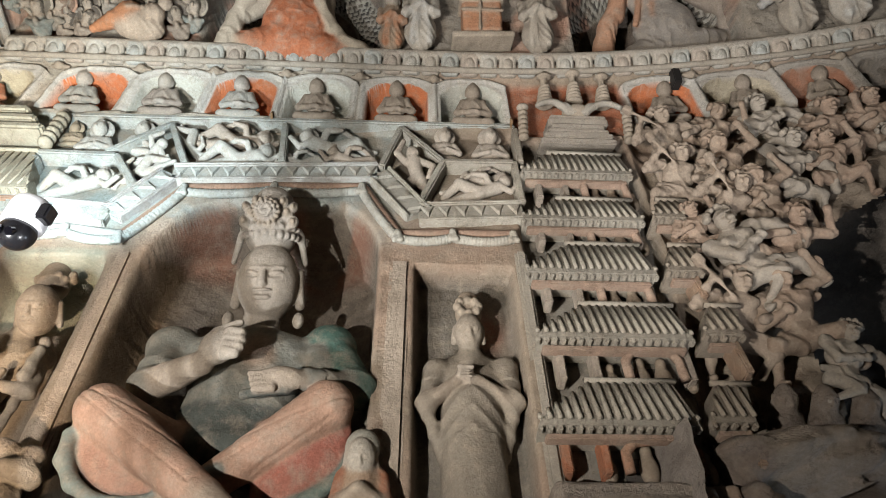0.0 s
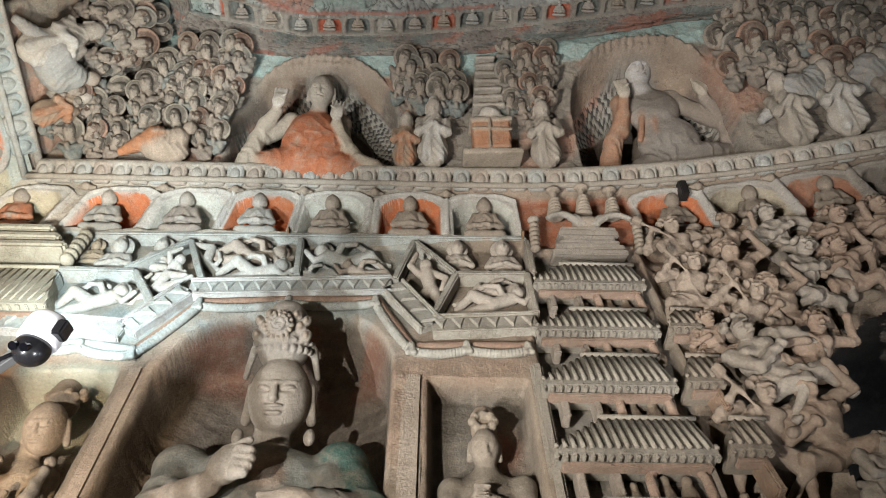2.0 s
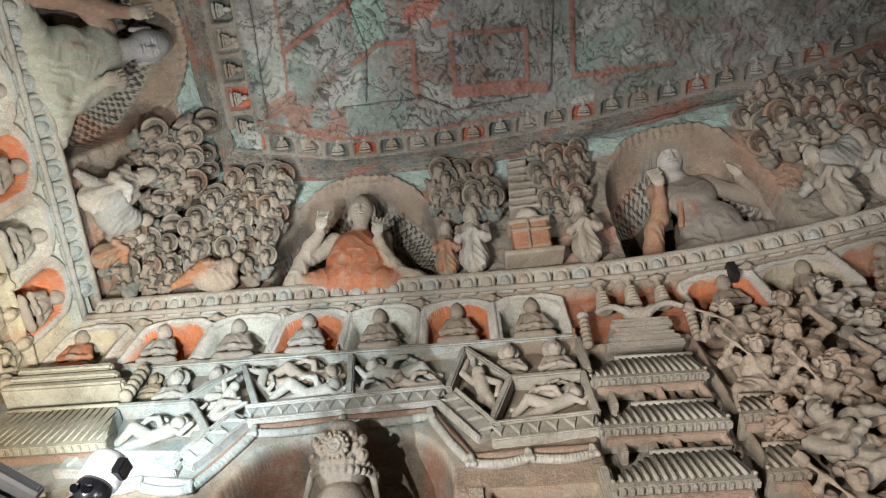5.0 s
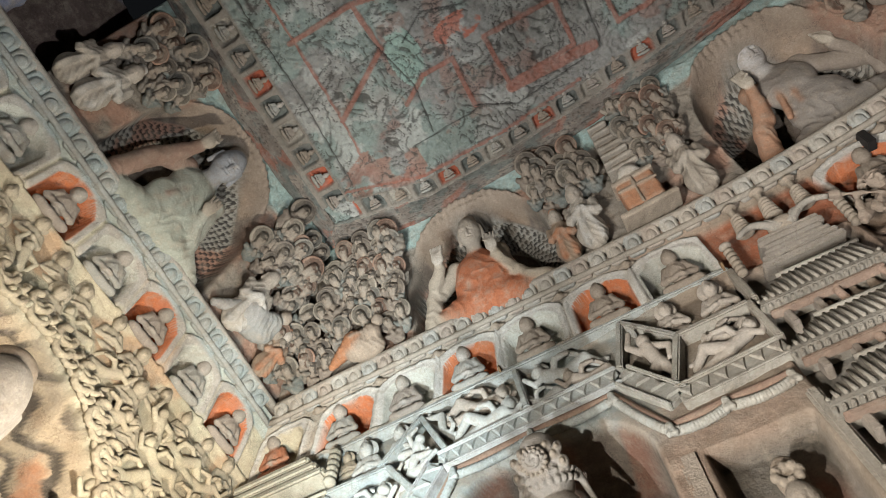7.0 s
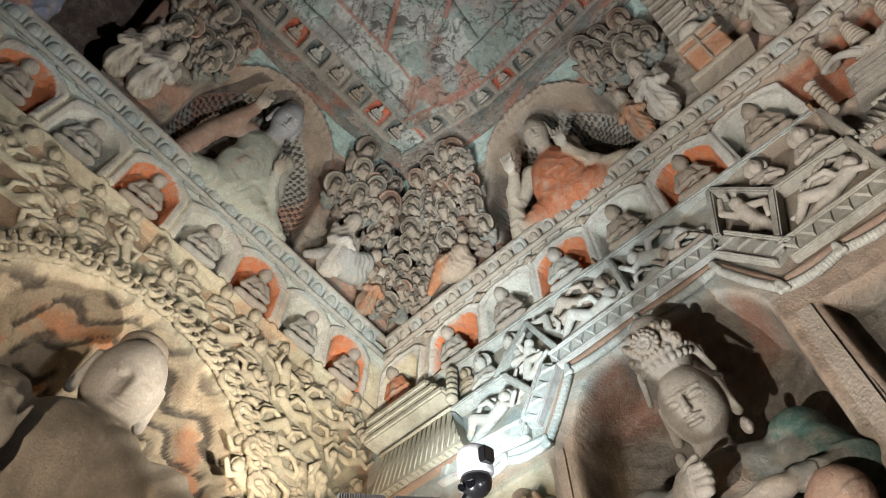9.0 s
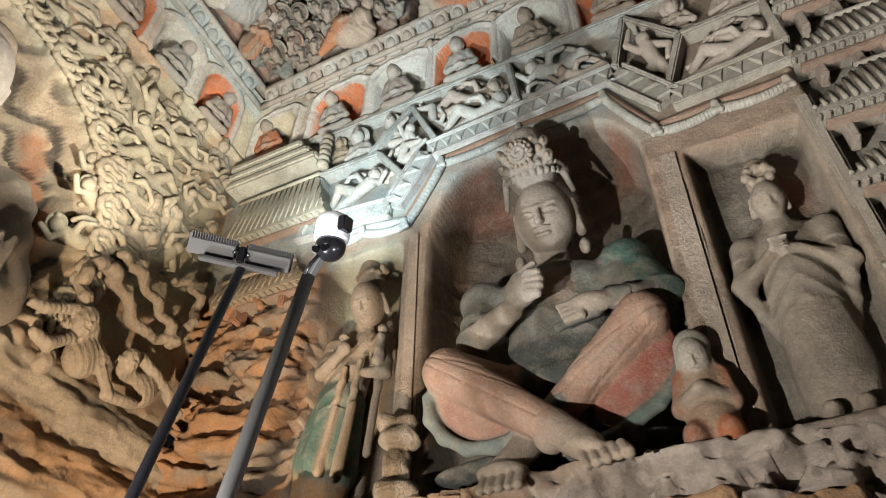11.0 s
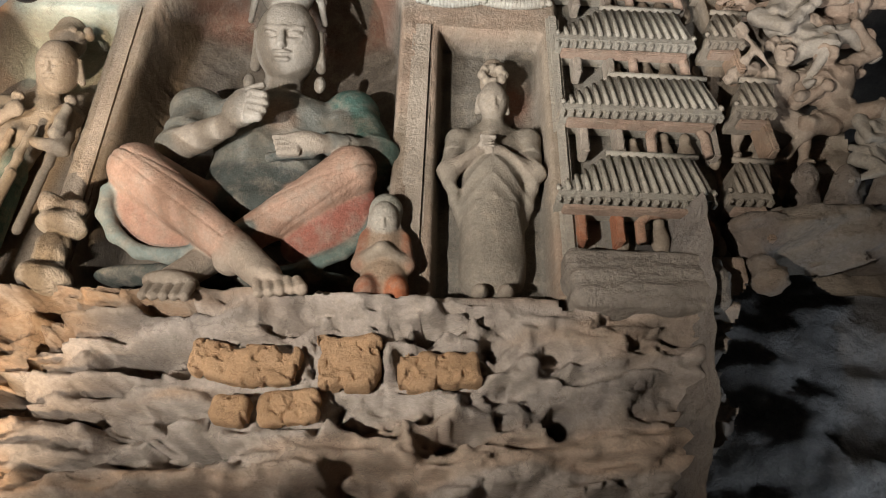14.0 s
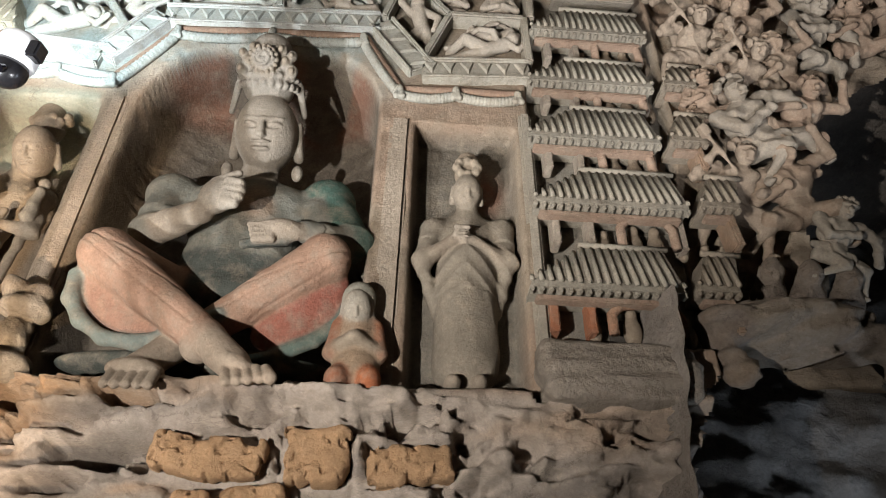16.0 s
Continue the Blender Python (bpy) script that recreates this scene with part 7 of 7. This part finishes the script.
for row in range(5):
    for col in range(13):
        y, z = -1.15 + 0.33 * col + 0.15 * (row % 2) + r.uniform(-0.04, 0.04), 6.42 - 0.27 * row + r.uniform(-0.03, 0.03)
        rr = math.hypot((y - 0.75) / 1.25, (z - 4.55) / 1.22)
        if rr > 1.18 and y < 3.05 and z > 4.9:
            on_side(CH[2] if row == 0 else CH[r.randrange(4)], y, z, r.uniform(-25, 25), r.uniform(0.72, 0.95), "small plump stone figure carrying a garland", "garland bearers")
for k in range(9):
    y, z = 2.0 + 0.2 * (k % 4) + r.uniform(-0.05, 0.05), 5.3 - 0.3 * (k // 4) + r.uniform(-0.05, 0.05)
    on_side(CH[k % 4], y, z, r.uniform(-30, 30), 0.9, "small plump stone figure carrying a garland", "garland bearers")
curl = sculpt("curl", [L((0.07 * math.cos(a), -0.04, 0.07 * math.sin(a)), (0.07 * math.cos(a + 0.6), -0.05, 0.07 * math.sin(a + 0.6)), 0.024, 0.024, (0.50, 0.44, 0.32), k=0.01) for a in np.arange(0.4, 4.6, 0.6)], 0.0105, M_STATUE)
rim = thing("niche_border", (0, 0, 0), "border of carved curls round the great side niche", "border")
for i in range(52):
    for row in (0, 1):
        a = -0.45 + i * 0.072 + 0.03 * row
        k = 1.07 + 0.075 * row
        y, z = 0.75 + 1.25 * k * math.cos(a), 4.55 + 1.22 * k * math.sin(a)
        if y < 3:
            c = part("curl", curl, rim)
            c.matrix_world = pose(float(wall_x(y)) + 0.03, y, z, 0, 0, 90) @ Matrix.Rotation(-a, 4, "Y") @ Matrix.Scale(0.8 + 0.15 * (i % 3), 4)
def robed(name_label, h, robe, inner, face, hands, m, hands_col=FACE, res=0.02):
    """A seated robed figure h high; hands: two places of raised hands."""
    k = h / 1.4
    S = lambda x, y, z: (x * k, y * k, z * k)
    p = head_prims(S(0, -0.22, 1.17), 0.14 * k, face) + [E(S(0, -0.2, 1.35), (0.1 * k, 0.1 * k, 0.07 * k), STONE), L(S(0, -0.2, 1.05), S(0, -0.18, 0.92), 0.09 * k, 0.11 * k, face),
         E(S(0, -0.2, 0.68), (0.33 * k, 0.2 * k, 0.34 * k), inner, k=0.06), E(S(0, -0.16, 0.13), (0.52 * k, 0.16 * k, 0.14 * k), robe, k=0.08), E(S(0, -0.32, 0.33), (0.36 * k, 0.11 * k, 0.36 * k), inner, k=0.05), E(S(0, -0.33, 0.14), (0.46 * k, 0.10 * k, 0.15 * k), inner, k=0.05)]
    for (s, hx, hz) in ((-1, *hands[0]), (1, *hands[1])):
        el = S(s * 0.44, -0.3, 0.5)
        p += [E(S(s * 0.33, -0.18, 0.82), (0.15 * k, 0.14 * k, 0.16 * k), robe, k=0.06), L(S(s * 0.35, -0.2, 0.8), el, 0.13 * k, 0.12 * k, robe), L(el, S(hx, -0.45, hz - 0.1), 0.11 * k, 0.08 * k, robe),
              E(S(hx, -0.47, hz), (0.07 * k, 0.05 * k, 0.1 * k), hands_col, k=0.02), L(S(hx, -0.42, hz - 0.12), S(hx + s * 0.12, -0.3, 0.2), 0.07 * k, 0.10 * k, robe), E(S(s * 0.42, -0.19, 0.13), (0.15 * k, 0.12 * k, 0.10 * k), robe)]
        p += fingers(S(hx, -0.48, hz + 0.06), S(hx, -0.47, hz + 0.13), 0.032 * k, 0.018 * k, hands_col, 4)

    def folds(X):
        z, x = X[..., 2] / k, X[..., 0] / k
        return 0.006 * k * np.sin(48 * (x - 0.35 * z * np.sign(x) + 0.2 * np.sin(3 * z))) * (z < 0.95) + 0.002 * np.sin(40 * (z + np.abs(x))) * (z < 0.95)
    put("statue", sculpt("statue", p, res, M_STATUE, folds), m, name_label, "statue")


robed("large seated stone figure under a flame-patterned halo", 2.35, (0.36, 0.31, 0.25), (0.34, 0.29, 0.23), (0.44, 0.40, 0.35), ((-0.3, 0.62), (0.3, 0.5)), pose(-4.22, 0.78, 3.06, 8, 0, 90), FACE, 0.017)


def coil_group():
    col, pale = (0.40, 0.33, 0.25), (0.48, 0.41, 0.32)
    P = lambda y, z, d: (y - 2.3, -d, z - 3.9)

    def smooth(pts, n=5):
        out = []
        for i in range(len(pts) - 1):
            a, b, c, e = (np.array(pts[max(0, min(len(pts) - 1, i + k))]) for k in (-1, 0, 1, 2))
            out += [0.5 * (2 * b + (c - a) * t + (2 * a - 5 * b + 4 * c - e) * t * t + (3 * b - a - 3 * c + e) * t ** 3) for t in np.linspace(0, 1, n, endpoint=False)]
        return out + [np.array(pts[-1])]

    p = []
    for line, r0, r1, d in (([(2.38, 3.88), (2.24, 4.03), (2.11, 4.19), (2.04, 4.35), (2.09, 4.5), (2.21, 4.53), (2.37, 4.41), (2.61, 4.26), (2.83, 4.35)], 0.05, 0.042, 0.13), ([(2.2, 4.66), (2.36, 4.64), (2.55, 4.53), (2.74, 4.43), (2.85, 4.32)], 0.034, 0.045, 0.16), ([(2.85, 4.32), (2.96, 4.53), (2.99, 4.79), (2.85, 4.87), (2.7, 4.79)], 0.045, 0.028, 0.12), ([(2.05, 3.69), (2.08, 3.94), (2.15, 4.22), (2.25, 4.5), (2.27, 4.73)], 0.055, 0.03, 0.08)):
        pts = [P(y, z, d + 0.03 * math.sin(1.3 * i)) for i, (y, z) in enumerate(smooth(line))]
        for i, (a, b) in enumerate(zip(pts, pts[1:])):
            t = i / len(pts)
            r = r0 + (r1 - r0) * t
            p.append(L(a, b, r, r, col, k=0.012))
    # two crouching figures tangled in the coils
    for (y, z), (by, bz), s in (((2.14, 4.05), (2.27, 3.89), 1.0), ((2.54, 3.99), (2.77, 3.9), 0.85)):
        p += head_prims(P(y, z, 0.18), 0.082 * s, pale, tilt=18) + [E(P(by, bz, 0.10), (0.13 * s, 0.10, 0.15 * s), col, k=0.03), L(P(y, z - 0.08, 0.12), P(by, bz + 0.05, 0.10), 0.05, 0.07, col, k=0.02)]
    for limb, r in (([(2.11, 3.91), (1.99, 3.8), (1.88, 3.81)], 0.045), ([(2.38, 3.84), (2.48, 3.71), (2.68, 3.73)], 0.042), ([(2.64, 4.07), (2.93, 3.94), (3.05, 3.84)], 0.045), ([(2.08, 4.11), (1.89, 4.0), (1.79, 3.97)], 0.04)):
        p += [L(P(*a, 0.16), P(*b, 0.18), r, r * 0.85, pale, k=0.015) for a, b in zip(limb, limb[1:])]
    put("dragon", sculpt("dragon", p, 0.0095, M_STATUE, lambda X: 0.006 * np.abs(np.sin(70 * X[..., 0] + 50 * X[..., 2])) + 0.02 * (fbm(X[..., 0] * 10, X[..., 2] * 10 + 4 * X[..., 1], 177, 3) - 0.5)), pose(float(wall_x(2.3)), 2.3, 3.9, 0, 0, 90), "knotted stone dragon coils above worn figures on the side wall", "relief")


coil_group()

# ---- brick infill in the lower wall ----
wall_back = bpy.data.objects["wall_back"]
for i, (u, z, w, h, turn) in enumerate(BRICKS):
    me = sculpt("brick", [B((0, 0, 0), (w, 0.06, h), OCHRE, turn=(0, turn, 0), r=0.035, k=0.0)], 0.0085, M_BRICK,
                lambda X: 0.06 * (fbm(X[..., 0] * 8 + 3 * i, X[..., 2] * 10 + 2 * X[..., 1], 140, 5) - 0.5) + 0.02 * step(0.58, 0.64, fbm(X[..., 0] * 22 + 7 * i, X[..., 2] * 22 + 4 * X[..., 1], 150, 3)))
    ob = part("brick", me, wall_back, "rough yellow clay brick")
    ob.location = (u, 3.07, z)
for u, z in ((-1.17, 6.58), (0.84, 6.60)):
    put("peg", shape("peg", box((0.02, 0.09, 0.075), Matrix.Translation((0, 0, 0))), M_WALL, (0.30, 0.19, 0.10), bevel=0.004), pose(u, float(wall_y(u)) - 0.03, z, -20), "short wooden peg driven into a niche post", "peg")
put("box", shape("box", box((0.07, 0.12, 0.2)), M_IRON, bevel=0.008), pose(2.40, float(wall_y(2.4)) - 0.06, 7.23, 14), "small black metal box fixed to the wall", "box")

base = [E((0, 0, 0.06), (0.13, 0.12, 0.08), DUST), E((0, -0.02, 0.2), (0.09, 0.1, 0.1), DUST), E((0.0, -0.03, 0.34), (0.13, 0.11, 0.06), DUST), E((-0.05, -0.06, 0.44), (0.07, 0.07, 0.06), STONE), E((0.07, -0.05, 0.42), (0.06, 0.06, 0.05), STONE)]
put("pilaster_base", sculpt("pilaster_base", base, 0.0125, M_ROCK, lambda X: 0.06 * (fbm(X[..., 0] * 9, X[..., 2] * 9 + 3 * X[..., 1], 146, 4) - 0.5)), pose(-1.83, 3.06, 2.93), "worn pale stone base of the niche post", "base")

# ---- camera mast and lamp mast ----
mast = thing("camera_mast", (-2.04, 1.58, 0), "grey steel mast carrying a white security camera", "mast")
W = lambda p: (p[0] + 2.04, p[1] - 1.58, p[2])
top = (-1.735, 1.96, 3.62)
low = (-2.04, 1.58, 0.0)
part("pole", shape("pole", rod(W(low), W(top), 0.036, 0.033, 20), M_GREYMETAL, smooth=True), mast)
part("foot_plate", shape("foot_plate", box((0.3, 0.3, 0.02), Matrix.Translation((0, 0, 0.02))), M_GREYMETAL, bevel=0.004), mast)
part("bracket", shape("bracket", box((0.05, 0.05, 0.14), Matrix.Translation(W((-1.70, 1.955, 3.68))) @ Matrix.Rotation(radians(25), 4, "Y")), M_GREYMETAL, bevel=0.01), mast)
cx, cy, cz = W((-1.60, 1.92, 3.80))
tiltm = Matrix.Translation((cx, cy, cz)) @ Euler((radians(14), radians(10), 0)).to_matrix().to_4x4()
bm = bmesh.new()
prof = [(0.0, 0.105), (0.06, 0.104), (0.078, 0.09), (0.085, 0.06), (0.085, -0.02), (0.08, -0.03), (0.0, -0.03)]
for a, b in zip(prof, prof[1:]):
    for i in range(28):
        t0, t1 = i * math.tau / 28, (i + 1) * math.tau / 28
        q4 = [(a[0] * math.cos(t0), a[0] * math.sin(t0), a[1]), (a[0] * math.cos(t1), a[0] * math.sin(t1), a[1]), (b[0] * math.cos(t1), b[0] * math.sin(t1), b[1]), (b[0] * math.cos(t0), b[0] * math.sin(t0), b[1])]
        bm.faces.new([bm.verts.new(tiltm @ Vector(p)) for p in q4])
bmesh.ops.remove_doubles(bm, verts=bm.verts[:], dist=1e-5)
bmesh.ops.recalc_face_normals(bm, faces=bm.faces[:])
housing = part("camera_housing", shape("camera_housing", bm, M_WHITE, smooth=True), mast, "white plastic camera housing")
bm = bmesh.new()
bmesh.ops.create_uvsphere(bm, u_segments=28, v_segments=16, radius=0.074, matrix=tiltm @ Matrix.Translation((0, 0, -0.06)))
dome = part("dome", shape("dome", bm, M_BLACK, smooth=True), mast, "glossy black camera ball")
for s in (-0.025, 0.025):
    bm = rod(tiltm @ Vector((s, -0.06, -0.085)), tiltm @ Vector((s, -0.078, -0.10)), 0.018, 0.018, 16)
    part("lens", shape("lens", bm, M_GLASS, smooth=False), dome, "dark glass lens")
part("side_cover", shape("side_cover", box((0.05, 0.07, 0.075), tiltm @ Matrix.Translation((0.088, -0.02, 0.035))), M_BLACK, bevel=0.008), mast, "black side cover")
part("cable", shape("cable", tube([W((-1.66, 1.93, 3.72)), W((-1.70, 1.92, 3.66)), W((-1.74, 1.94, 3.60))], 0.009, 8), M_BLACK, smooth=True), mast)

lamps = thing("lamp_mast", (-2.26, 1.35, 0), "dark steel mast carrying two flat LED floodlights", "floodlight")
W = lambda p: (p[0] + 2.26, p[1] - 1.35, p[2])
part("pole", shape("pole", rod(W((-2.26, 1.35, 0)), W((-1.97, 1.76, 3.62)), 0.024, 0.022, 16), plain("dark_blue_steel", (0.05, 0.055, 0.075), 0.4, 0.6), smooth=True), lamps)
part("foot_plate", shape("foot_plate", box((0.25, 0.25, 0.02), Matrix.Translation((0, 0, 0.02))), M_GREYMETAL, bevel=0.004), lamps)
ax = math.atan2(0.40, 0.35)
bar = Matrix.Translation(W((-1.97, 1.74, 3.61))) @ Matrix.Rotation(ax - radians(3), 4, "Z")
part("crossbar", shape("crossbar", box((0.36, 0.035, 0.02), bar), M_LAMPGREY, bevel=0.004), lamps)
part("bracket", shape("bracket", box((0.035, 0.05, 0.10), bar @ Matrix.Translation((0, 0.0, 0.05))), M_BLACK, bevel=0.006), lamps)
for s, dz in ((-0.135, 0.0), (0.125, 0.0)):
    hm = bar @ Matrix.Translation((s, 0.03, 0.10 + dz)) @ Matrix.Rotation(radians(-52), 4, "X")
    head = part("lamp_head", shape("lamp_head", box((0.225, 0.10, 0.035), hm), M_LAMPGREY, bevel=0.006), lamps, "grey finned floodlight head")
    for i in range(18):
        fm = hm @ Matrix.Translation((-0.1 + i * 0.0118, -0.005, -0.028))
        part("fin", shape("fin", box((0.004, 0.095, 0.03), fm), M_LAMPGREY), head)
    part("back_plate", shape("back_plate", box((0.205, 0.07, 0.008), hm @ Matrix.Translation((0, 0.012, -0.046))), M_LAMPGREY, bevel=0.003), head, "smooth grey back plate")
    rimm = hm @ Matrix.Translation((0, 0, 0.021))
    part("glass", shape("glass", box((0.205, 0.085, 0.006), rimm), M_WHITE), head, "white diffuser plate")
    part("hinge", shape("hinge", rod(hm @ Vector((-s * 0.8, -0.02, -0.03)), bar @ Vector((s * 0.25, 0, 0.06)), 0.012, 0.012, 10), M_BLACK, smooth=True), head)

# ---- small carvings in the ceiling's border niches ----
for k in range(-8, 14):
    x = (k + 0.5) * PITCH
    if x > -2.4:
        put("statue", BUDDHAS[(2, 1, 0)[k % 3]], pose(x, float(row_out(x)) - 0.035, CEIL - 0.01, 72, 0, 0) @ Matrix.Scale(0.36, 4), "tiny stone figure seated in a ceiling niche", "statue", "ceiling border figures")
for k in range(-9, 6):
    put("statue", BUDDHAS[(2, 1, 0)[k % 3]], pose(ROW_X0 + 0.05, (k + 0.5) * PITCH, CEIL - 0.01, 72, 0, 90) @ Matrix.Scale(0.42, 4), "tiny stone figure seated in a ceiling niche", "statue", "ceiling border figures")
# a row of small bearers under the right-hand niches
for i in range(9):
    u = 1.98 + 0.31 * i
    on_wall(FL[2 + i % 2], u, 6.47, 0, 0.62, "small flying stone figure with trailing scarf in shallow relief", "flying figures", -0.02)
